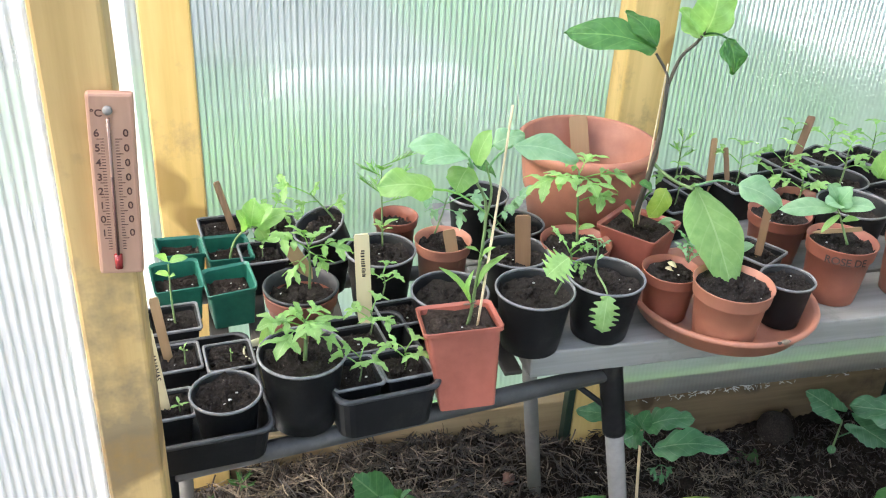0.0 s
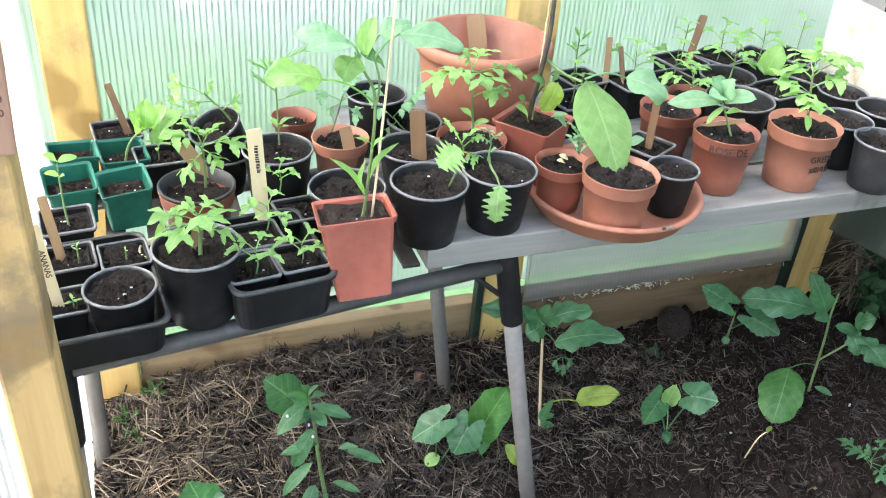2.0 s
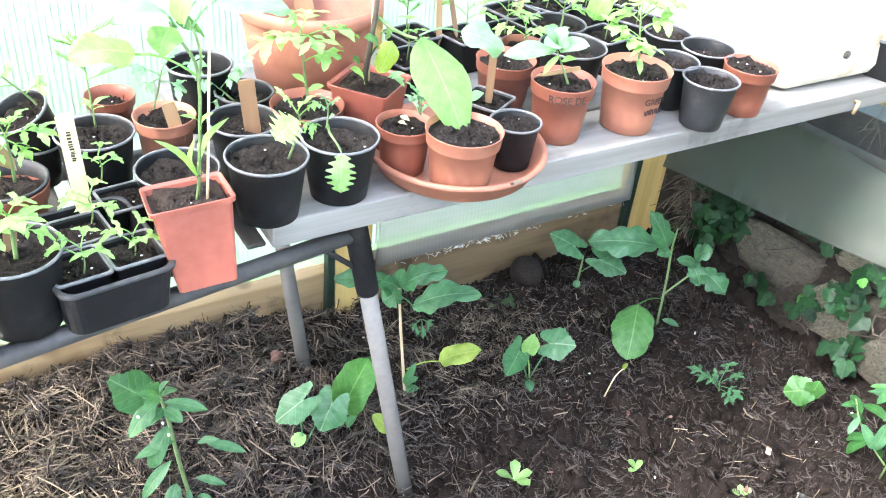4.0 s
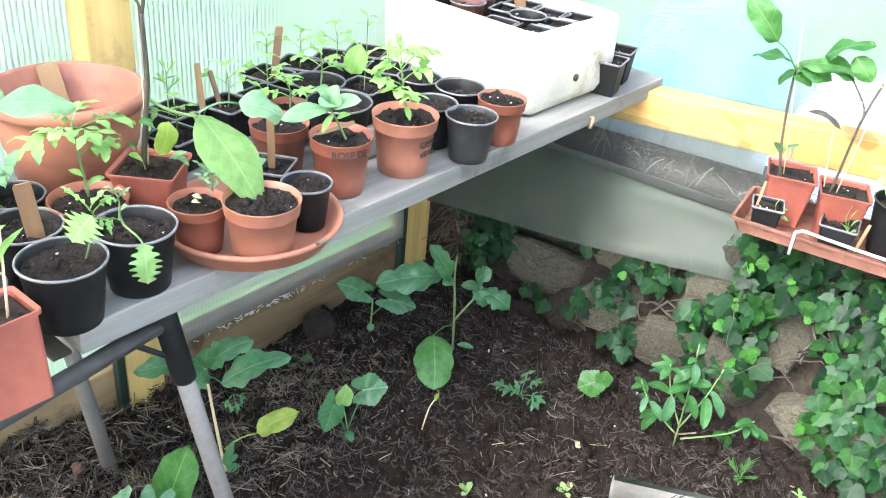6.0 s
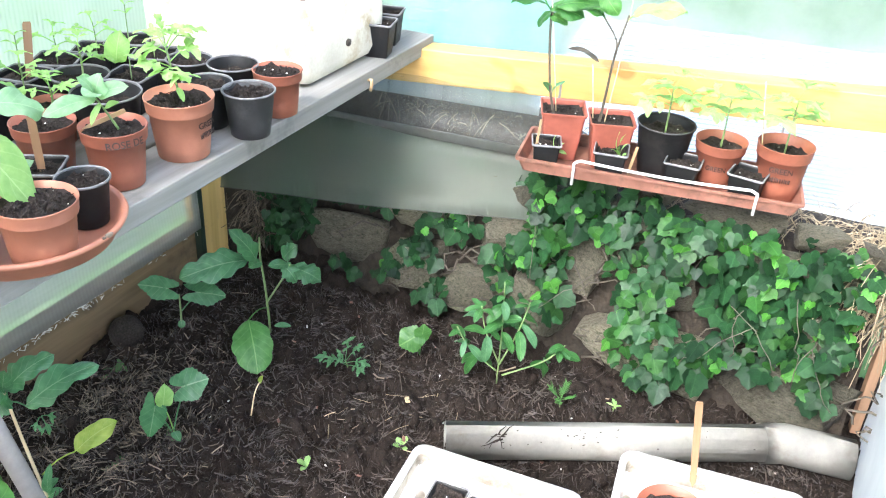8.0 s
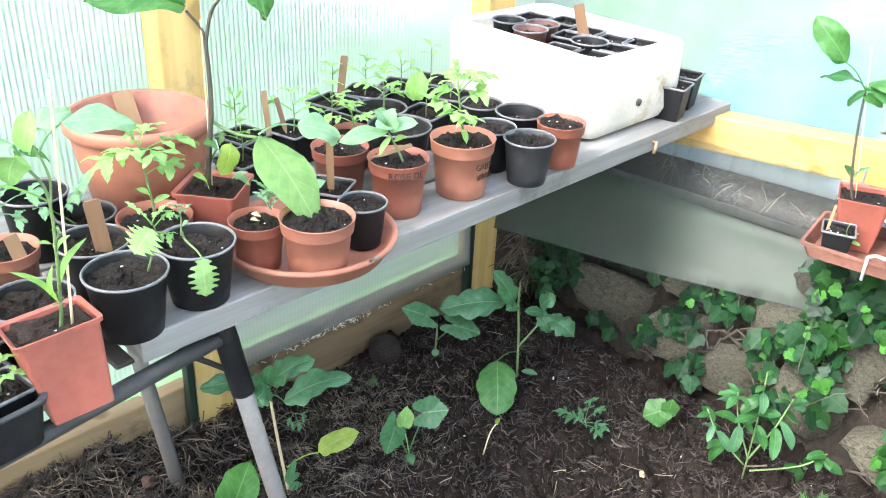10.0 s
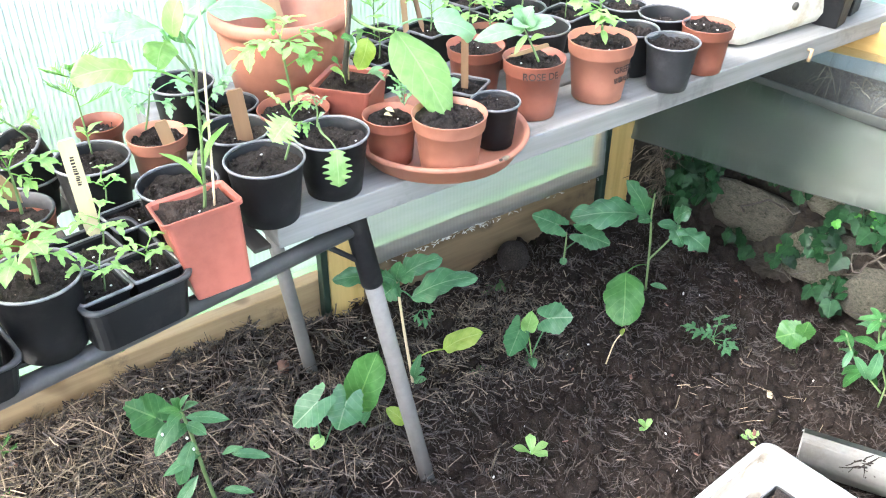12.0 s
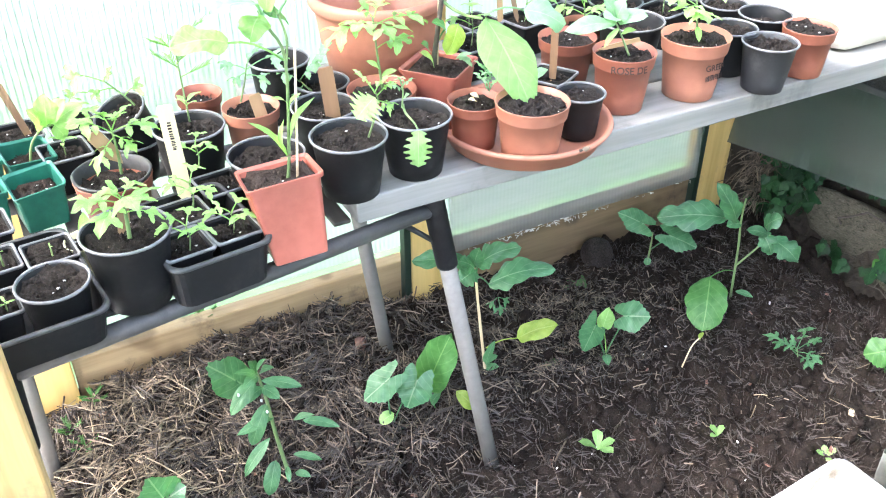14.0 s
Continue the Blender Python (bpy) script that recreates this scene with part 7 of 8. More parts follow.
compound_leaf(e, (0.500, 1.085, 0.882), (0.469, 1.086, 0.919), 0.03, LEAF_PALE, seed=850, pairs=2, deep=0.6)
compound_leaf(e, (0.500, 1.085, 0.885), (0.510, 1.071, 0.907), 0.03, LEAF_PALE, seed=905, pairs=2, deep=0.6)
compound_leaf(e, (0.502, 1.084, 0.870), (0.521, 1.067, 0.859), 0.03, LEAF_PALE, seed=915, pairs=2, deep=0.6)
e, top = P["s_terra"]
compound_leaf(e, (0.717, 1.125, 0.827), (0.698, 1.125, 0.854), 0.03, LEAF_MINT, seed=1080, pairs=2, deep=0.6)
compound_leaf(e, (0.717, 1.125, 0.827), (0.719, 1.113, 0.868), 0.03, LEAF_MINT, seed=1110, pairs=2, deep=0.6)
compound_leaf(e, (0.720, 1.124, 0.825), (0.729, 1.107, 0.850), 0.03, LEAF_MINT, seed=1120, pairs=2, deep=0.6)
compound_leaf(e, (0.720, 1.124, 0.823), (0.703, 1.122, 0.874), 0.03, LEAF_MINT, seed=1090, pairs=2, deep=0.6)
leaf(e, (0.706, 1.132, 0.812), (0.688, 1.131, 0.823), 0.009, TAG_PALE, "ovate", seed=1, up=(-0.27, -0.47, 0.84))
leaf(e, (0.702, 1.134, 0.805), (0.681, 1.123, 0.818), 0.009, TAG_PALE, "ovate", seed=2, up=(-0.27, -0.47, 0.84))
e.children[-1].name = "fallen_petal"
e.children[-2].name = "fallen_petal"
e, top = P["sqstick"]
label_stick(e, *to_local(e, [(0.902, 1.203, 0.791), (0.901, 1.204, 0.873)]), 0.013, TAG_RED, thick=0.004)
leaf(e, (0.895, 1.208, 0.795), (0.864, 1.218, 0.782), 0.02, LEAF_MINT, "lance", seed=2, up=(-0.32, -0.46, 0.83))
e, top = P["rose"]
stem(e, ((1.023, 1.143, 0.818), (1.010, 1.154, 0.853), (1.000, 1.162, 0.878)), 0.0024, None, STEM_GREEN, "stem")
leaf(e, (1.000, 1.162, 0.876), (0.915, 1.195, 0.868), 0.04, LEAF_MINT, "lance", seed=1, up=(-0.37, -0.45, 0.81))
leaf(e, (1.001, 1.161, 0.881), (1.034, 1.121, 0.898), 0.03, LEAF_MINT, "ovate", seed=2, up=(-0.37, -0.46, 0.81))
leaf(e, (1.000, 1.162, 0.881), (0.977, 1.169, 0.921), 0.04, LEAF_MINT, "ovate", seed=3, up=(-0.37, -0.46, 0.81))
leaf(e, (1.001, 1.162, 0.883), (1.003, 1.147, 0.921), 0.036, LEAF_MINT, "ovate", seed=4, up=(-0.37, -0.46, 0.81))
leaf(e, (1.005, 1.159, 0.869), (0.969, 1.149, 0.844), 0.014, LEAF_PALE, "lance", seed=5, up=(-0.37, -0.45, 0.81))
leaf(e, (1.008, 1.155, 0.859), (1.020, 1.132, 0.872), 0.014, LEAF_PALE, "lance", seed=6, up=(-0.37, -0.45, 0.81))
leaf(e, (1.000, 1.162, 0.883), (0.953, 1.137, 0.903), 0.03, LEAF_MINT, "ovate", seed=8, up=(-0.37, -0.46, 0.81))
label_stick(e, *to_local(e, [(1.012, 1.179, 0.827), (1.048, 1.148, 0.844)]), 0.008, TAG_WOOD)
e, top = P["green"]
stem(e, ((1.170, 1.132, 0.830), (1.164, 1.138, 0.874), (1.157, 1.145, 0.936)), 0.0026, None, STEM_GREEN, "stem")
compound_leaf(e, (1.162, 1.140, 0.889), (1.103, 1.170, 0.901), 0.065, LEAF_PALE, seed=1428, pairs=2, deep=0.25)
compound_leaf(e, (1.162, 1.140, 0.900), (1.198, 1.104, 0.926), 0.065, LEAF_PALE, seed=1545, pairs=2, deep=0.25)
compound_leaf(e, (1.164, 1.138, 0.879), (1.145, 1.087, 0.875), 0.046, LEAF_PALE, seed=1505, pairs=2, deep=0.25)
compound_leaf(e, (1.159, 1.143, 0.916), (1.142, 1.188, 0.918), 0.058, LEAF_PALE, seed=1450, pairs=2, deep=0.25)
compound_leaf(e, (1.158, 1.144, 0.926), (1.195, 1.136, 0.960), 0.058, LEAF_PALE, seed=1530, pairs=2, deep=0.25)
compound_leaf(e, (1.158, 1.144, 0.934), (1.152, 1.149, 0.982), 0.052, LEAF_PALE, seed=1495, pairs=2, deep=0.25)
compound_leaf(e, (1.162, 1.140, 0.889), (1.118, 1.113, 0.883), 0.046, LEAF_PALE, seed=1470, pairs=2, deep=0.25)
compound_leaf(e, (1.159, 1.143, 0.921), (1.168, 1.190, 0.949), 0.052, LEAF_PALE, seed=1475, pairs=2, deep=0.25)
compound_leaf(e, (1.159, 1.143, 0.921), (1.237, 1.137, 0.943), 0.065, LEAF_PALE, seed=1555, pairs=2, deep=0.25)
leaf(e, (1.166, 1.136, 0.855), (1.143, 1.130, 0.881), 0.012, LEAF_PALE, "lance", seed=1, up=(-0.41, -0.42, 0.81))
leaf(e, (1.167, 1.135, 0.851), (1.151, 1.108, 0.834), 0.014, LEAF_PALE, "lance", seed=2, up=(-0.41, -0.42, 0.81))

# rear rows
e, top = P["far_round"]
tomato(e, (1.19, 1.39, 0.80), 0.075, 0.06, 4, 91, LEAF_PALE)
e, top = P["far0"]
x0, y0, z0 = e.matrix_basis.translation
z0 += top
tomato(e, (x0, y0, z0), 0.070, 0.048, 4, 200, LEAF_PALE, pairs=1, r=0.0015)
e, top = P["far1"]
x0, y0, z0 = e.matrix_basis.translation
z0 += top
tomato(e, (x0, y0, z0), 0.070, 0.048, 4, 201, LEAF_PALE, pairs=1, r=0.0015)
e, top = P["far2"]
x0, y0, z0 = e.matrix_basis.translation
z0 += top
seedling(e, (x0, y0, z0), 0.09, 0.034, 202)
e, top = P["far3"]
x0, y0, z0 = e.matrix_basis.translation
z0 += top
seedling(e, (x0, y0, z0), 0.06, 0.034, 203)
e, top = P["far4"]
x0, y0, z0 = e.matrix_basis.translation
z0 += top
tomato(e, (x0, y0, z0), 0.075, 0.055, 4, 204, LEAF_PALE, pairs=1, r=0.0016)
e, top = P["far5"]
x0, y0, z0 = e.matrix_basis.translation
z0 += top
tomato(e, (x0, y0, z0), 0.075, 0.055, 4, 205, LEAF_PALE, pairs=1, r=0.0016)
e, top = P["far7"]
x0, y0, z0 = e.matrix_basis.translation
z0 += top
tomato(e, (x0, y0, z0), 0.070, 0.048, 4, 206, LEAF_PALE, pairs=1, r=0.0015)
e, top = P["far8"]
x0, y0, z0 = e.matrix_basis.translation
z0 += top
seedling(e, (x0, y0, z0), 0.075, 0.034, 207)
e, top = P["far9"]
x0, y0, z0 = e.matrix_basis.translation
z0 += top
seedling(e, (x0, y0, z0), 0.09, 0.034, 208)
e = P["far_round"][0]
leaf(e, (1.244, 1.353, 0.832), (1.249, 1.336, 0.899), 0.05, LEAF_PALE, "ovate", seed=9, up=(-0.4, -0.45, 0.8))
e = P["far9"][0]
label_stick(e, *to_local(e, [(1.187, 1.531, 0.791), (1.196, 1.524, 0.897)]), 0.016, TAG_DARK)
e = P["far6"][0]
label_stick(e, *to_local(e, [(0.959, 1.475, 0.795), (0.954, 1.478, 0.879)]), 0.012, TAG_WOOD)
feathery(e, (0.90, 1.50, 0.78), 0.09, 0.03, 6, 61)
e = P["far5"][0]
label_stick(e, *to_local(e, [(0.993, 1.472, 0.806), (0.983, 1.479, 0.858)]), 0.01, TAG_DARK)
e = P["far_terra"][0]
tomato(e, (1.085, 1.365, 0.785), 0.05, 0.06, 5, 92, LEAF_PALE)
e = P["crate3"][0]
e = P["cell1"][0]
label_stick(e, *to_local(e, [(1.774, 1.308, 0.872), (1.758, 1.331, 0.971)]), 0.026, TAG_RED, thick=0.004)

# right-hand tray
e, top = P["T1"]
stem(e, ((1.950, 0.658, 0.634), (1.944, 0.675, 0.705), (1.941, 0.688, 0.813), (1.939, 0.692, 0.893)), 0.0034, 0.0026, STEM_WOODY, "stem")
stem(e, ((1.951, 0.653, 0.635), (1.936, 0.703, 0.983)), 0.0014, 0.0012, CANE, "cane")
leaf(e, (1.924, 0.741, 0.940), (1.892, 0.815, 1.027), 0.062, LEAF, "ovate", stalk=(1.939, 0.694, 0.890), seed=1, up=(-0.6, -0.22, 0.77))
leaf(e, (1.934, 0.709, 0.906), (1.902, 0.779, 0.905), 0.042, LEAF_DARK, "ovate", stalk=(1.939, 0.693, 0.890), seed=2, up=(-0.6, -0.2, 0.77))
leaf(e, (1.938, 0.695, 0.895), (1.942, 0.613, 0.887), 0.05, LEAF_DARK, "ovate", seed=3, up=(-0.6, -0.2, 0.77))
leaf(e, (1.940, 0.691, 0.887), (1.922, 0.716, 0.853), 0.035, LEAF_DARK, "ovate", seed=4, up=(-0.6, -0.2, 0.78))
leaf(e, (1.941, 0.686, 0.901), (1.937, 0.560, 0.918), 0.055, LEAF, "ovate", seed=5, up=(-0.6, -0.2, 0.77))
leaf(e, (1.938, 0.695, 0.879), (1.942, 0.650, 0.864), 0.03, LEAF, "ovate", seed=6, up=(-0.6, -0.2, 0.78))
leaf(e, (1.946, 0.670, 0.692), (1.945, 0.640, 0.729), 0.02, LEAF_BLUE, "ovate", seed=7, up=(-0.57, -0.18, 0.8))
leaf(e, (1.946, 0.671, 0.694), (1.930, 0.689, 0.722), 0.018, LEAF_BLUE, "ovate", seed=8, up=(-0.57, -0.18, 0.8))
e, top = P["T2"]
stem(e, ((1.957, 0.547, 0.630), (1.959, 0.541, 0.714), (1.960, 0.534, 0.811), (1.964, 0.517, 0.902)), 0.0034, 0.0024, STEM_WOODY, "stem")
stem(e, ((1.960, 0.533, 0.809), (1.960, 0.537, 0.844), (1.952, 0.568, 0.890)), 0.0022, 0.0018, STEM_WOODY, "branch")
stem(e, ((1.960, 0.535, 0.637), (1.964, 0.519, 0.822), (1.965, 0.513, 0.974)), 0.0015, 0.0012, CANE, "cane")
leaf(e, (1.935, 0.639, 0.934), (1.945, 0.554, 0.983), 0.058, LEAF_DARK, "ovate", stalk=(1.952, 0.568, 0.890), seed=1, up=(-0.61, -0.19, 0.77))
leaf(e, (1.949, 0.583, 0.946), (1.949, 0.537, 0.903), 0.045, LEAF, "ovate", seed=2, up=(-0.62, -0.17, 0.77))
leaf(e, (1.967, 0.507, 0.904), (1.984, 0.395, 0.928), 0.062, LEAF_PALE, "ovate", stalk=(1.964, 0.518, 0.889), seed=3, up=(-0.62, -0.14, 0.77))
leaf(e, (1.952, 0.570, 0.894), (1.926, 0.632, 0.912), 0.04, LEAF, "ovate", seed=4, up=(-0.61, -0.16, 0.78))
leaf(e, (1.952, 0.567, 0.787), (1.925, 0.635, 0.818), 0.024, STEM_WOODY, "ovate", seed=5, up=(-0.59, -0.16, 0.79))
e.children[-1]["label"] = "withered grey leaf"
stem(e, ((1.953, 0.562, 0.649), (1.949, 0.580, 0.780)), 0.0016, 0.0014, CANE, "cane")
e, top = P["T3"]
x0, y0, z0 = e.matrix_basis.translation
z0 += top
tomato(e, (x0, y0, z0), 0.11499999999999999, 0.085, 6, 1135, LEAF_PALE, r=0.0024, width=0.085)
e, top = P["T4"]
x0, y0, z0 = e.matrix_basis.translation
z0 += top
tomato(e, (x0, y0, z0), 0.125, 0.085, 6, 1240, LEAF_PALE, r=0.0024, width=0.085)
e, top = P["T5"]
x0, y0, z0 = e.matrix_basis.translation
z0 += top
tomato(e, (x0, y0, z0), 0.13, 0.085, 6, 1352, LEAF_PALE, r=0.0024, width=0.085)
e = P["T5"][0]
stem(e, ((2.001, 0.169, 0.628), (2.000, 0.198, 0.801)), 0.0017, 0.0014, CANE, "cane")
e, top = P["t1"]
leaf(e, (1.879, 0.621, 0.576), (1.860, 0.649, 0.569), 0.014, LEAF_PALE, "lance", seed=925, n=6, up=(-0.55, -0.16, 0.82))
leaf(e, (1.879, 0.621, 0.576), (1.875, 0.602, 0.604), 0.014, LEAF_PALE, "lance", seed=965, n=6, up=(-0.55, -0.16, 0.82))
leaf(e, (1.879, 0.622, 0.579), (1.868, 0.625, 0.622), 0.014, LEAF_PALE, "lance", seed=948, n=6, up=(-0.55, -0.16, 0.82))
leaf(e, (1.879, 0.621, 0.576), (1.877, 0.593, 0.576), 0.014, LEAF_PALE, "lance", seed=970, n=6, up=(-0.55, -0.16, 0.82))
stem(e, ((1.880, 0.619, 0.554), (1.879, 0.622, 0.579)), 0.0014, None, STEM_GREEN, "stem")
label_stick(e, *to_local(e, [(1.865, 0.669, 0.567), (1.867, 0.663, 0.653)]), 0.006, TAG_WOOD)
e, top = P["t2"]
leaf(e, (1.898, 0.471, 0.594), (1.886, 0.481, 0.657), 0.014, LEAF_PALE, "lance", seed=1062, n=6, up=(-0.56, -0.12, 0.82))
leaf(e, (1.899, 0.471, 0.591), (1.891, 0.457, 0.632), 0.014, LEAF_PALE, "lance", seed=1078, n=6, up=(-0.56, -0.12, 0.82))
leaf(e, (1.899, 0.471, 0.591), (1.884, 0.490, 0.613), 0.014, LEAF_PALE, "lance", seed=1050, n=6, up=(-0.56, -0.12, 0.82))
leaf(e, (1.898, 0.472, 0.598), (1.889, 0.467, 0.652), 0.014, LEAF_PALE, "lance", seed=1072, n=6, up=(-0.56, -0.12, 0.82))
leaf(e, (1.899, 0.470, 0.588), (1.893, 0.451, 0.605), 0.014, LEAF_PALE, "lance", seed=1080, n=6, up=(-0.56, -0.12, 0.82))
stem(e, ((1.899, 0.467, 0.570), (1.898, 0.471, 0.597)), 0.0016, None, STEM_GREEN, "stem")
label_stick(e, *to_local(e, [(1.905, 0.443, 0.574), (1.906, 0.435, 0.622)]), 0.007, TAG_WOOD)
e = P["boxclay"][0]
label_stick(e, *to_local(e, [(1.305, 0.109, 0.257), (1.304, 0.131, 0.426)]), 0.013, TAG_RED, thick=0.005)

# plants in the bed
e = plant_base("pepper_plant", 0.331, 1.2, "flowering pepper plant with drooping narrow leaves in straw mulch", "pepper")
stem(e, ((0.327, 1.201, 0.040), (0.313, 1.205, 0.157), (0.304, 1.207, 0.263), (0.296, 1.209, 0.320)), 0.0042, 0.003, STEM_GREEN, "stem")
leaf(e, (0.291, 1.210, 0.319), (0.282, 1.182, 0.387), 0.019, LEAF_PEPPER, "lance", seed=432, up=(-0.1, -0.42, 0.9))
leaf(e, (0.299, 1.209, 0.323), (0.316, 1.173, 0.361), 0.019, LEAF_PEPPER, "lance", seed=470, up=(-0.1, -0.42, 0.9))
leaf(e, (0.296, 1.209, 0.318), (0.253, 1.190, 0.361), 0.02, LEAF_PEPPER, "lance", seed=405, up=(-0.1, -0.42, 0.9))
leaf(e, (0.298, 1.209, 0.320), (0.304, 1.176, 0.383), 0.017, LEAF_PEPPER, "lance", seed=455, up=(-0.1, -0.42, 0.9))
leaf(e, (0.300, 1.208, 0.306), (0.363, 1.161, 0.304), 0.027, LEAF_PEPPER, "lance", seed=525, up=(-0.1, -0.42, 0.9))
leaf(e, (0.290, 1.211, 0.308), (0.232, 1.195, 0.262), 0.031, LEAF_PEPPER, "ovate", seed=398, up=(-0.1, -0.42, 0.9))
leaf(e, (0.298, 1.209, 0.292), (0.321, 1.172, 0.283), 0.029, LEAF_PEPPER, "lance", seed=485, up=(-0.1, -0.41, 0.91))
leaf(e, (0.305, 1.207, 0.248), (0.259, 1.188, 0.175), 0.031, LEAF_PEPPER, "ovate", seed=437, up=(-0.1, -0.4, 0.91))
leaf(e, (0.303, 1.207, 0.291), (0.257, 1.188, 0.285), 0.029, LEAF_PEPPER, "lance", seed=420, up=(-0.1, -0.41, 0.91))
leaf(e, (0.314, 1.205, 0.210), (0.237, 1.194, 0.210), 0.025, LEAF_PEPPER, "lance", seed=410, up=(-0.1, -0.4, 0.91))
leaf(e, (0.302, 1.208, 0.159), (0.236, 1.194, 0.096), 0.029, LEAF_PEPPER, "lance", seed=425, up=(-0.09, -0.39, 0.92))
leaf(e, (0.363, 1.191, 0.191), (0.421, 1.145, 0.188), 0.024, LEAF_PEPPER, "lance", seed=592, up=(-0.11, -0.39, 0.91))
leaf(e, (0.348, 1.195, 0.195), (0.376, 1.157, 0.230), 0.017, LEAF_PEPPER, "lance", seed=545, up=(-0.11, -0.39, 0.91))
leaf(e, (0.305, 1.207, 0.095), (0.275, 1.179, 0.035), 0.032, LEAF_PEPPER, "ovate", seed=470, up=(-0.09, -0.38, 0.92))
leaf(e, (0.339, 1.198, 0.103), (0.383, 1.155, 0.106), 0.02, LEAF_PEPPER, "lance", seed=562, up=(-0.1, -0.37, 0.92))
leaf(e, (0.338, 1.198, 0.051), (0.358, 1.162, 0.064), 0.019, LEAF_PEPPER, "lance", seed=542, up=(-0.1, -0.37, 0.93))
leaf(e, (0.325, 1.202, 0.074), (0.317, 1.173, 0.057), 0.014, LEAF_PEPPER, "lance", seed=505, up=(-0.1, -0.37, 0.92))
leaf(e, (0.296, 1.209, 0.318), (0.263, 1.187, 0.325), 0.025, LEAF_PEPPER, "lance", seed=420, up=(-0.1, -0.42, 0.9))
bm = bmesh.new()
bmesh.ops.create_icosphere(bm, subdivisions=2, radius=0.0032, matrix=Matrix.Translation(to_local(e, [(0.254, 1.200, 0.298)])[0]) @ Matrix.Diagonal((0.8, 0.8, 1.2, 1)))
part("flower", bm, WIRE_WHITE, e, "small white flower")
bm = bmesh.new()
bmesh.ops.create_icosphere(bm, subdivisions=2, radius=0.0032, matrix=Matrix.Translation(to_local(e, [(0.291, 1.190, 0.276)])[0]) @ Matrix.Diagonal((0.8, 0.8, 1.2, 1)))
part("flower", bm, WIRE_WHITE, e, "small white flower")
bm = bmesh.new()
bmesh.ops.create_icosphere(bm, subdivisions=2, radius=0.0032, matrix=Matrix.Translation(to_local(e, [(0.298, 1.188, 0.246)])[0]) @ Matrix.Diagonal((0.8, 0.8, 1.2, 1)))
part("flower", bm, WIRE_WHITE, e, "small white flower")
e = plant_base("cucumber_plant", 0.27, 1.42, "young cucumber plant with one broad round leaf in straw", "cucumber")
cucumber_leaf(e, (0.316, 1.412, 0.118), (0.244, 1.415, 0.208), 0.075, LEAF_BLUE, stalk=(0.315, 1.412, 0.069), seed=3, up=(-0.25, -0.5, 0.8))
e = plant_base("cucumber_plant", 0.12, 1.24, "young cucumber plant with crinkled leaves in straw", "cucumber")
cucumber_leaf(e, (0.095, 1.242, 0.046), (0.070, 1.234, 0.141), 0.075, LEAF_BLUE, seed=4, up=(-0.2, -0.5, 0.85))
cucumber_leaf(e, (0.086, 1.243, 0.058), (0.131, 1.229, 0.093), 0.06, LEAF_BLUE, seed=5, up=(-0.2, -0.5, 0.85))
e = plant_base("cucumber_plant", 0.6, 1.235, "young cucumber plant with three broad leaves", "cucumber")
cucumber_leaf(e, (0.584, 1.242, 0.172), (0.517, 1.263, 0.106), 0.058, LEAF_BLUE, stalk=(0.575, 1.247, 0.035), seed=1, up=(-0.2, -0.5, 0.85))
cucumber_leaf(e, (0.631, 1.221, 0.166), (0.592, 1.206, 0.096), 0.068, LEAF_BLUE, stalk=(0.580, 1.244, 0.035), seed=2, up=(-0.2, -0.5, 0.85))
leaf(e, (0.581, 1.244, 0.060), (0.549, 1.248, 0.042), 0.03, LEAF_PALE, "ovate", seed=3, up=(-0.17, -0.37, 0.92))
e = plant_base("aubergine_plant", 0.7, 1.24, "aubergine seedling with one upright broad leaf", "aubergine")
leaf(e, (0.666, 1.259, 0.071), (0.708, 1.224, 0.244), 0.085, LEAF, "ovate", stalk=(0.684, 1.249, 0.024), seed=2, up=(-0.75, -0.45, 0.4), arch=0.04)
leaf(e, (0.678, 1.252, 0.033), (0.690, 1.234, 0.084), 0.02, LEAF_BLUE, "ovate", seed=3, up=(-0.19, -0.36, 0.91))
e = plant_base("aubergine_plant", 0.854, 1.29, "young aubergine plant behind the trestle leg", "aubergine")
stem(e, ((0.843, 1.297, 0.019), (0.827, 1.308, 0.194), (0.817, 1.314, 0.320)), 0.0038, 0.0028, CANE, "stem")
leaf(e, (0.821, 1.311, 0.327), (0.882, 1.248, 0.395), 0.05, LEAF_BLUE, "ovate", stalk=(0.820, 1.312, 0.298), seed=918, up=(-0.25, -0.41, 0.88))
leaf(e, (0.842, 1.298, 0.278), (0.944, 1.208, 0.346), 0.055, LEAF_BLUE, "ovate", stalk=(0.820, 1.312, 0.298), seed=980, up=(-0.25, -0.4, 0.88))
leaf(e, (0.804, 1.322, 0.333), (0.694, 1.369, 0.346), 0.04, LEAF_BLUE, "ovate", stalk=(0.820, 1.312, 0.298), seed=722, up=(-0.25, -0.41, 0.88))
leaf(e, (0.817, 1.314, 0.316), (0.778, 1.315, 0.351), 0.04, LEAF_BLUE, "ovate", stalk=(0.820, 1.312, 0.298), seed=808, up=(-0.25, -0.41, 0.88))
leaf(e, (0.817, 1.314, 0.324), (0.813, 1.293, 0.383), 0.035, LEAF_BLUE, "ovate", stalk=(0.820, 1.312, 0.298), seed=845, up=(-0.25, -0.41, 0.88))
leaf(e, (0.819, 1.312, 0.313), (0.780, 1.314, 0.297), 0.05, LEAF_BLUE, "ovate", stalk=(0.820, 1.312, 0.298), seed=810, up=(-0.25, -0.41, 0.88))
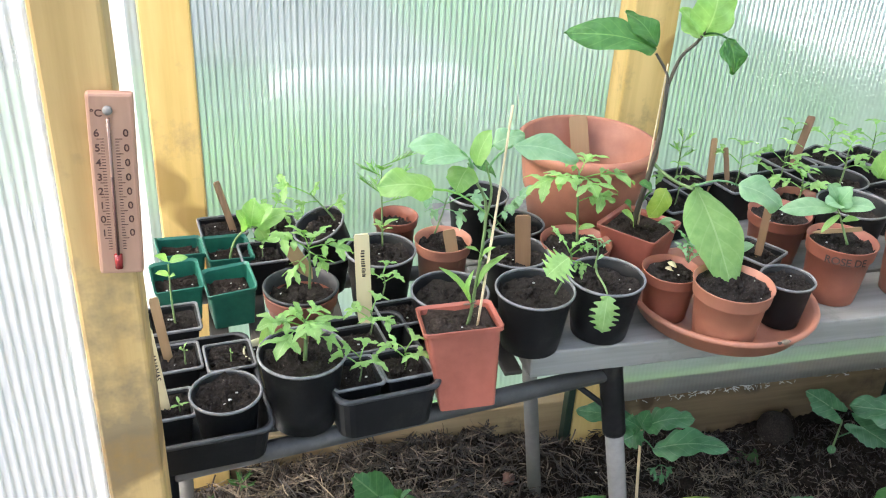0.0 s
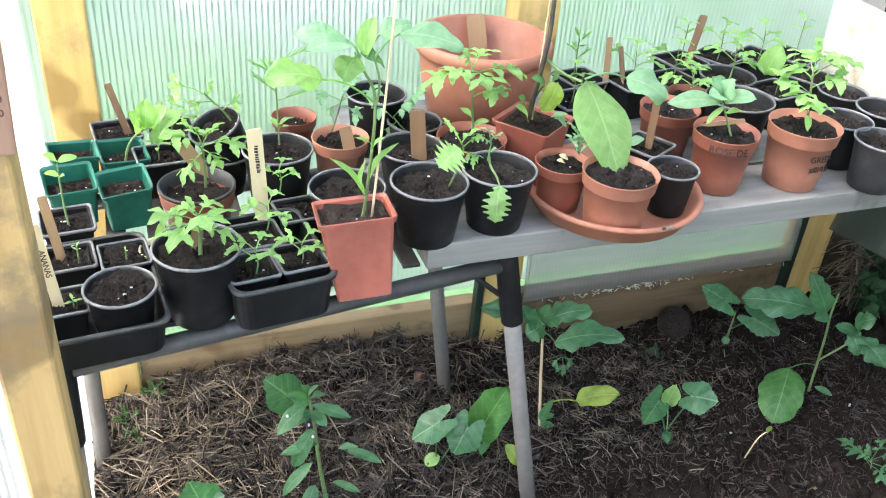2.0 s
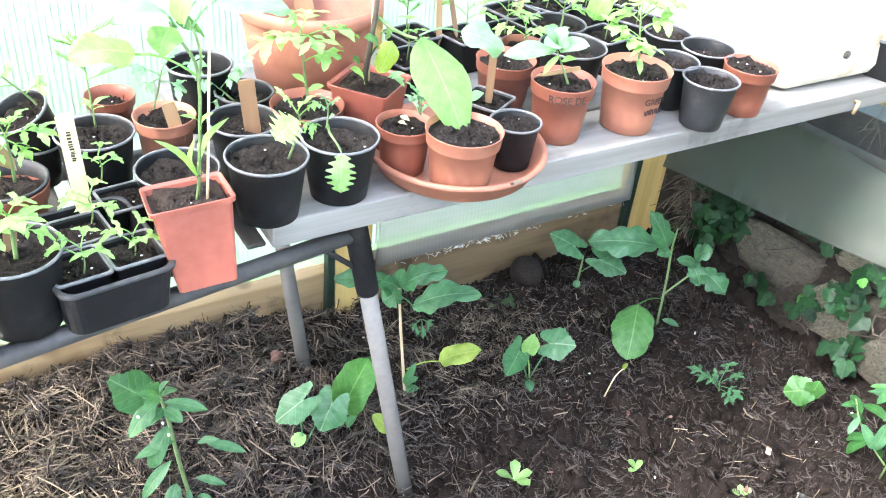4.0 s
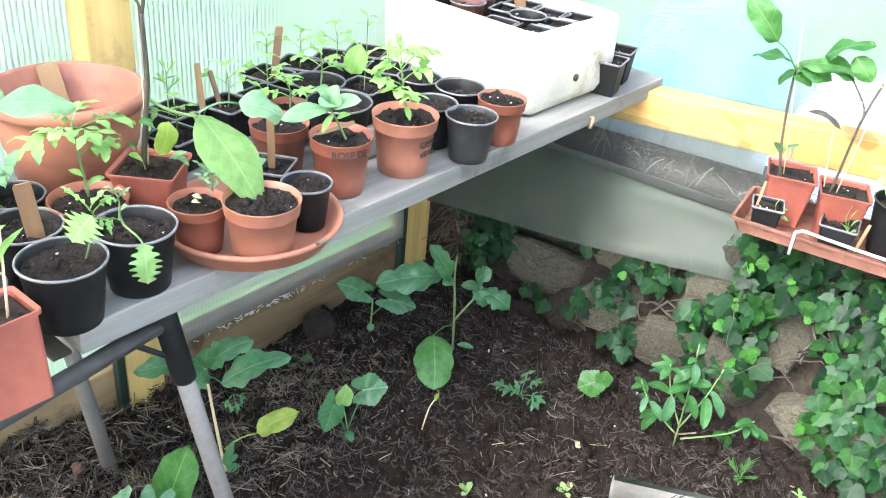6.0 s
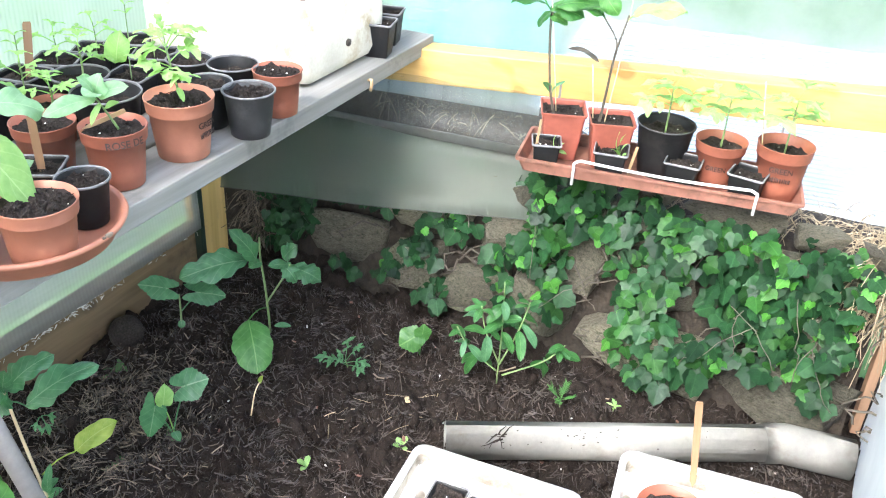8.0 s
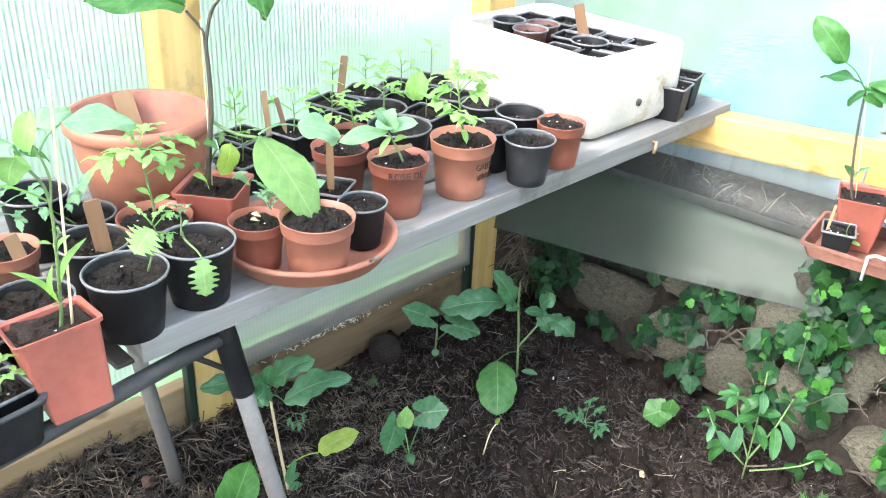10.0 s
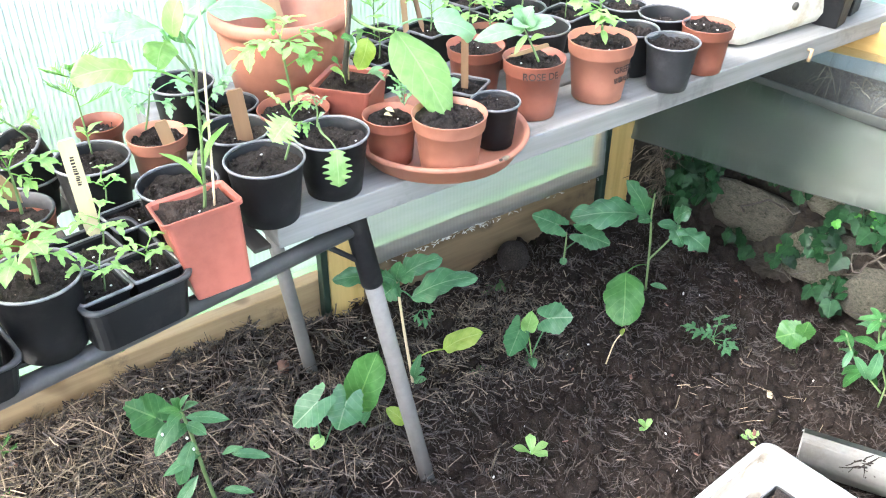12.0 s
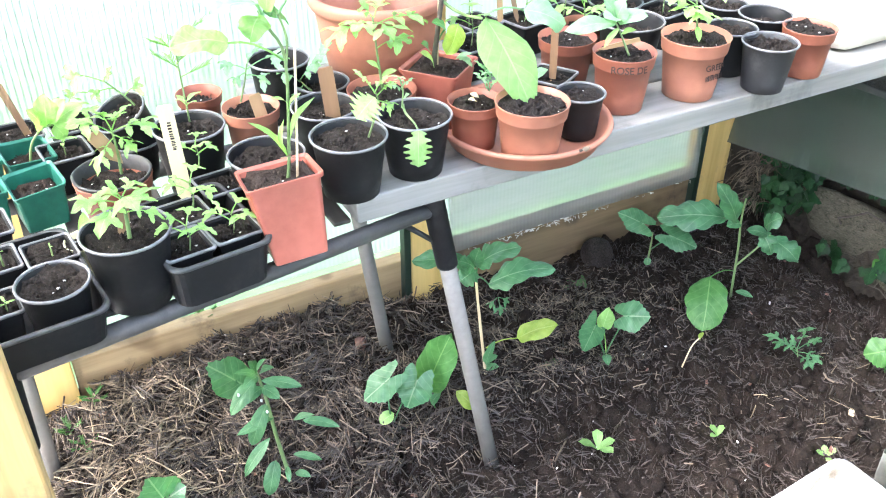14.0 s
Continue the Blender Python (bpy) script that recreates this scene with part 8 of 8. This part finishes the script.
leaf(e, (0.901, 1.260, 0.129), (0.968, 1.205, 0.183), 0.052, LEAF_YELLOW, "ovate", stalk=(0.842, 1.298, 0.096), seed=9, up=(-0.25, -0.36, 0.9))
compound_leaf(e, (0.861, 1.286, 0.242), (0.862, 1.273, 0.197), 0.025, LEAF_BLUE, seed=885, pairs=1)
compound_leaf(e, (0.861, 1.286, 0.242), (0.876, 1.264, 0.236), 0.025, LEAF_BLUE, seed=900, pairs=1)
compound_leaf(e, (0.859, 1.287, 0.242), (0.841, 1.286, 0.218), 0.025, LEAF_BLUE, seed=865, pairs=1)
leaf(e, (0.843, 1.297, 0.050), (0.858, 1.275, 0.085), 0.02, LEAF_BLUE, "ovate", seed=635, up=(-0.23, -0.36, 0.9))
leaf(e, (0.844, 1.297, 0.041), (0.851, 1.280, 0.125), 0.02, LEAF_BLUE, "ovate", seed=610, up=(-0.23, -0.36, 0.9))
leaf(e, (0.841, 1.299, 0.032), (0.862, 1.273, 0.052), 0.02, LEAF_BLUE, "ovate", seed=655, up=(-0.23, -0.36, 0.9))
leaf(e, (0.753, 1.199, 0.035), (0.722, 1.219, 0.082), 0.035, LEAF_YELLOW, "ovate", seed=4, up=(-0.21, -0.35, 0.91))
e = plant_base("cucumber_plant", 1.13, 1.2, "young cucumber plant with pale veined leaves", "cucumber")
cucumber_leaf(e, (1.137, 1.194, 0.150), (1.180, 1.140, 0.170), 0.065, LEAF_BLUE, stalk=(1.122, 1.207, 0.033), seed=1, up=(-0.3, -0.6, 0.75))
cucumber_leaf(e, (1.101, 1.227, 0.125), (1.075, 1.237, 0.030), 0.05, LEAF_BLUE, stalk=(1.119, 1.210, 0.032), seed=2, up=(-0.5, -0.6, 0.6))
leaf(e, (1.112, 1.217, 0.106), (1.111, 1.204, 0.175), 0.04, LEAF_PALE, "ovate", stalk=(1.123, 1.207, 0.029), seed=3, up=(-0.3, -0.34, 0.89))
leaf(e, (1.118, 1.202, 0.035), (1.100, 1.171, 0.035), 0.02, LEAF_BLUE, "ovate", seed=4, up=(-0.3, -0.33, 0.9))
e = plant_base("cucumber_plant", 1.46, 1.44, "young cucumber plant near the post", "cucumber")
stem(e, ((1.448, 1.452, 0.049), (1.449, 1.451, 0.100), (1.449, 1.451, 0.135)), 0.003, None, STEM_GREEN, "stem")
cucumber_leaf(e, (1.438, 1.461, 0.153), (1.373, 1.513, 0.189), 0.06, LEAF_BLUE, stalk=(1.448, 1.452, 0.126), seed=1, up=(-0.3, -0.5, 0.8))
cucumber_leaf(e, (1.472, 1.429, 0.137), (1.528, 1.358, 0.115), 0.058, LEAF_BLUE, stalk=(1.451, 1.449, 0.082), seed=2, up=(-0.3, -0.6, 0.75))
leaf(e, (1.447, 1.453, 0.054), (1.441, 1.445, 0.034), 0.02, LEAF_BLUE, "ovate", seed=3, up=(-0.34, -0.35, 0.87))
e = plant_base("aubergine_plant", 1.59, 1.25, "tall young aubergine plant with broad leaves", "aubergine")
stem(e, ((1.579, 1.264, -0.002), (1.574, 1.270, 0.149), (1.569, 1.276, 0.232), (1.569, 1.276, 0.297)), 0.0034, 0.0022, STEM_GREEN, "stem")
stem(e, ((1.575, 1.268, 0.097), (1.604, 1.233, 0.170), (1.616, 1.218, 0.209)), 0.003, 0.002, STEM_GREEN, "stem")
leaf(e, (1.549, 1.301, 0.232), (1.426, 1.423, 0.206), 0.076, LEAF_BLUE, "ovate", seed=1165, up=(-0.39, -0.34, 0.86))
leaf(e, (1.563, 1.284, 0.226), (1.510, 1.317, 0.336), 0.05, LEAF_BLUE, "ovate", seed=1272, up=(-0.4, -0.33, 0.86))
leaf(e, (1.570, 1.275, 0.224), (1.534, 1.288, 0.222), 0.03, LEAF_BLUE, "ovate", seed=1285, up=(-0.4, -0.33, 0.86))
leaf(e, (1.606, 1.230, 0.227), (1.611, 1.192, 0.279), 0.043, LEAF_BLUE, "ovate", seed=1378, up=(-0.41, -0.32, 0.86))
leaf(e, (1.603, 1.233, 0.212), (1.610, 1.193, 0.166), 0.044, LEAF_BLUE, "ovate", seed=1362, up=(-0.4, -0.32, 0.86))
leaf(e, (1.621, 1.212, 0.199), (1.650, 1.143, 0.162), 0.055, LEAF_BLUE, "ovate", seed=1405, up=(-0.41, -0.31, 0.86))
leaf(e, (1.613, 1.221, 0.208), (1.565, 1.249, 0.223), 0.03, LEAF_BLUE, "ovate", seed=1320, up=(-0.41, -0.31, 0.86))
leaf(e, (1.481, 1.258, 0.101), (1.386, 1.165, 0.030), 0.104, LEAF, "ovate", stalk=(1.577, 1.266, 0.080), seed=20, teeth=0, scallop=0.10, n=24, arch=0.10, fold=0.05, up=(-0.37, -0.32, 0.87))
leaf(e, (1.567, 1.243, 0.035), (1.589, 1.202, 0.035), 0.02, LEAF_BLUE, "lance", seed=21, up=(-0.38, -0.3, 0.88))
e = plant_base("marigold_plant", 1.53, 1.0, "small marigold seedling with cut leaves", "marigold")
compound_leaf(e, (1.515, 0.985, 0.035), (1.476, 1.063, 0.058), 0.035, LEAF_PEPPER, seed=1345, pairs=2, deep=0.4)
compound_leaf(e, (1.523, 0.993, 0.035), (1.510, 1.012, 0.062), 0.035, LEAF_PEPPER, seed=1388, pairs=2, deep=0.4)
compound_leaf(e, (1.530, 1.000, 0.036), (1.528, 0.985, 0.117), 0.035, LEAF_PEPPER, seed=1420, pairs=2, deep=0.4)
compound_leaf(e, (1.532, 0.998, 0.037), (1.548, 0.955, 0.086), 0.035, LEAF_PEPPER, seed=1440, pairs=2, deep=0.4)
compound_leaf(e, (1.518, 0.984, 0.035), (1.508, 0.930, 0.035), 0.035, LEAF_PEPPER, seed=1425, pairs=2, deep=0.4)
compound_leaf(e, (1.523, 0.993, 0.035), (1.490, 1.042, 0.041), 0.035, LEAF_PEPPER, seed=1360, pairs=2, deep=0.4)
compound_leaf(e, (1.526, 0.991, 0.035), (1.542, 0.933, 0.035), 0.035, LEAF_PEPPER, seed=1440, pairs=2, deep=0.4)
stem(e, ((1.538, 0.988, -0.022), (1.531, 0.999, 0.036)), 0.002, None, STEM_GREEN, "stem")
e = plant_base("cucumber_plant", 1.66, 0.885, "cucumber seedling with two round leaves", "cucumber")
cucumber_leaf(e, (1.669, 0.866, 0.074), (1.639, 0.905, 0.044), 0.062, LEAF, stalk=(1.673, 0.858, 0.012), seed=1, up=(-0.6, -0.5, 0.6))
cucumber_leaf(e, (1.674, 0.855, 0.066), (1.667, 0.847, 0.117), 0.04, LEAF, stalk=(1.673, 0.858, 0.021), seed=2, up=(-0.6, -0.4, 0.6))
e = plant_base("pepper_plant", 1.67, 0.62, "bushy pepper plant at the foot of the stone wall", "pepper")
def drooping_leaves(e, stems, count, seed):
    """Narrow pointed leaves along several stems; the older ones hang, the youngest stand up at the tips."""
    rnd = random.Random(seed)
    for c in range(count):
        pts = stems[c % len(stems)]
        t = 0.28 + 0.72 * rnd.random() ** 0.7
        seg = min(int(t * (len(pts) - 1)), len(pts) - 2)
        a = Vector(pts[seg]).lerp(Vector(pts[seg + 1]), t * (len(pts) - 1) - seg)
        turn = c * 2.4 + rnd.uniform(-0.5, 0.5)
        pitch = rnd.gauss(-0.75, 0.35) if t < 0.85 else rnd.uniform(-0.3, 0.8)
        ln = rnd.uniform(0.045, 0.078) * (1.0 if t < 0.85 else 0.7)
        b = a + Vector((math.cos(turn) * math.cos(pitch), math.sin(turn) * math.cos(pitch), math.sin(pitch))) * ln
        b.z = max(b.z, bed_height(b.x, b.y) + 0.012)
        leaf(e, a, b, ln * rnd.uniform(0.32, 0.44), LEAF_DARK if c % 4 else LEAF_PEPPER, "ovate", seed=seed + c, up=(-0.25, -0.2, 0.95))


PEPPER_STEMS = (((1.665, 0.636, 0.010), (1.665, 0.636, 0.173), (1.663, 0.641, 0.316)), ((1.665, 0.634, 0.072), (1.677, 0.598, 0.179), (1.683, 0.579, 0.266)),
                ((1.665, 0.634, 0.072), (1.653, 0.674, 0.168), (1.653, 0.690, 0.237)), ((1.668, 0.625, 0.039), (1.699, 0.530, 0.098), (1.710, 0.486, 0.156)),
                ((1.664, 0.640, 0.050), (1.645, 0.710, 0.110), (1.640, 0.745, 0.165)))
for run in PEPPER_STEMS:
    stem(e, run, 0.0024, 0.0016, STEM_GREEN, "stem")
drooping_leaves(e, PEPPER_STEMS, 46, 640)
e = plant_base("sprout", 0.936, 0.987, "bright green sprout in bare soil", "seedling")
leaf(e, (0.936, 0.987, 0.008), (0.900, 1.008, 0.034), 0.022, LEAF_PALE, "spoon", seed=0, n=6)
leaf(e, (0.936, 0.987, 0.008), (0.954, 1.018, 0.034), 0.024, LEAF_PALE, "spoon", seed=1, n=6)
leaf(e, (0.936, 0.987, 0.008), (0.968, 0.975, 0.034), 0.024, LEAF_PALE, "spoon", seed=2, n=6)
leaf(e, (0.936, 0.987, 0.008), (0.943, 0.948, 0.034), 0.026, LEAF_PALE, "spoon", seed=3, n=6)
e = plant_base("sprout", 1.187, 0.895, "bright green sprout in bare soil", "seedling")
leaf(e, (1.187, 0.895, 0.008), (1.161, 0.891, 0.026), 0.014, LEAF_PALE, "spoon", seed=0, n=6)
leaf(e, (1.187, 0.895, 0.008), (1.183, 0.917, 0.026), 0.015, LEAF_PALE, "spoon", seed=1, n=6)
leaf(e, (1.187, 0.895, 0.008), (1.207, 0.902, 0.026), 0.015, LEAF_PALE, "spoon", seed=2, n=6)
e = plant_base("sprout", 1.343, 0.739, "bright green sprout in bare soil", "seedling")
leaf(e, (1.343, 0.739, 0.008), (1.327, 0.719, 0.026), 0.014, LEAF_PALE, "spoon", seed=0, n=6)
leaf(e, (1.343, 0.739, 0.008), (1.326, 0.753, 0.026), 0.015, LEAF_PALE, "spoon", seed=1, n=6)
leaf(e, (1.343, 0.739, 0.008), (1.354, 0.757, 0.026), 0.015, LEAF_PALE, "spoon", seed=2, n=6)
leaf(e, (1.343, 0.739, 0.008), (1.368, 0.739, 0.026), 0.016, LEAF_PALE, "spoon", seed=3, n=6)
e = plant_base("seedling_stalk", 1.274, 1.103, "thin pale seedling stalk", "seedling")
stem(e, ((1.272, 1.105, 0.006), (1.280, 1.096, 0.073), (1.290, 1.085, 0.106)), 0.0018, 0.0014, CANE, "stem")
leaf(e, (1.289, 1.086, 0.099), (1.285, 1.075, 0.128), 0.012, LEAF_YELLOW, "ovate", seed=1, up=(-0.35, -0.3, 0.89))
e = plant_base("weed", -0.011, 1.618, "small green weed on dark soil", "weed")
seedling(e, (-0.011, 1.618, 0.030), 0.018, 0.020, 300, LEAF_PALE, 3)
e = plant_base("weed", -0.026, 1.516, "small green weed on dark soil", "weed")
seedling(e, (-0.026, 1.516, 0.030), 0.018, 0.020, 301, LEAF_PALE, 3)
e = plant_base("weed", 1.634, 0.458, "small green weed on dark soil", "weed")
feathery(e, (1.634, 0.458, 0.030), 0.03, 0.045, 9, 2, LEAF)
e = plant_base("weed", 1.683, 0.338, "small green weed on dark soil", "weed")
seedling(e, (1.683, 0.338, 0.030), 0.018, 0.020, 303, LEAF_PALE, 3)
e = plant_base("weed", 1.916, -0.096, "small green weed on dark soil", "weed")
seedling(e, (1.916, -0.096, 0.030), 0.018, 0.020, 304, LEAF_PALE, 3)
e = plant_base("weed", 2.176, 0.956, "small green weed on dark soil", "weed")
seedling(e, (2.176, 0.956, 0.030), 0.018, 0.020, 305, LEAF_PALE, 3)

# corner weeds
e = plant_base("weed", 0.022, 1.548, "wispy green weed in straw mulch", "weed")
feathery(e, (e.matrix_basis.translation.x, e.matrix_basis.translation.y, e.matrix_basis.translation.z), 0.05, 0.03, 7, 400, LEAF)
e = plant_base("weed", -0.017, 1.459, "wispy green weed in straw mulch", "weed")
feathery(e, (e.matrix_basis.translation.x, e.matrix_basis.translation.y, e.matrix_basis.translation.z), 0.03, 0.03, 7, 401, LEAF)
e = plant_base("weed", -0.038, 1.511, "wispy green weed in straw mulch", "weed")
feathery(e, (e.matrix_basis.translation.x, e.matrix_basis.translation.y, e.matrix_basis.translation.z), 0.035, 0.03, 7, 402, LEAF)
e = plant_base("weed", 0.304, 1.667, "wispy green weed in straw mulch", "weed")
feathery(e, (e.matrix_basis.translation.x, e.matrix_basis.translation.y, e.matrix_basis.translation.z), 0.06, 0.03, 7, 403, LEAF)

# odd things on the soil
bm = bmesh.new()
bmesh.ops.create_uvsphere(bm, u_segments=24, v_segments=16, radius=0.045)
for v in bm.verts:
    v.co *= 1 + 0.05 * noise.noise(v.co * 30)
ball = part("earthy_ball", bm, POT_SOIL)
ball.matrix_world = pose(1.365, 1.567, 0.026)
tagged(ball, "round ball caked with dark soil by the plank", "ball")
bm = bmesh.new()
bmesh.ops.create_uvsphere(bm, u_segments=20, v_segments=14, radius=0.017, matrix=Matrix.Diagonal((1, 1, 0.85, 1)))
tube_into(bm, [(0, 0, 0.011), (0.001, 0, 0.018), (0.003, 0, 0.026)], 0.004, 8, 0.001)
bulb = part("onion_bulb", bm, BULB_SKIN)
bulb.matrix_world = pose(0.616, 1.497, bed_height(0.616, 1.497) + 0.014, 20, 10, 0)
tagged(bulb, "small reddish brown bulb on the straw", "bulb")
chip = tagged(boxed("bark_chip", (-0.011, -0.006, 0), (0.011, 0.006, 0.006), CANE, None, "", 0.002, pose(1.499, 0.805, bed_height(1.499, 0.805), 8, 12, 35)), "small orange brown chip of bark on the soil", "chip")
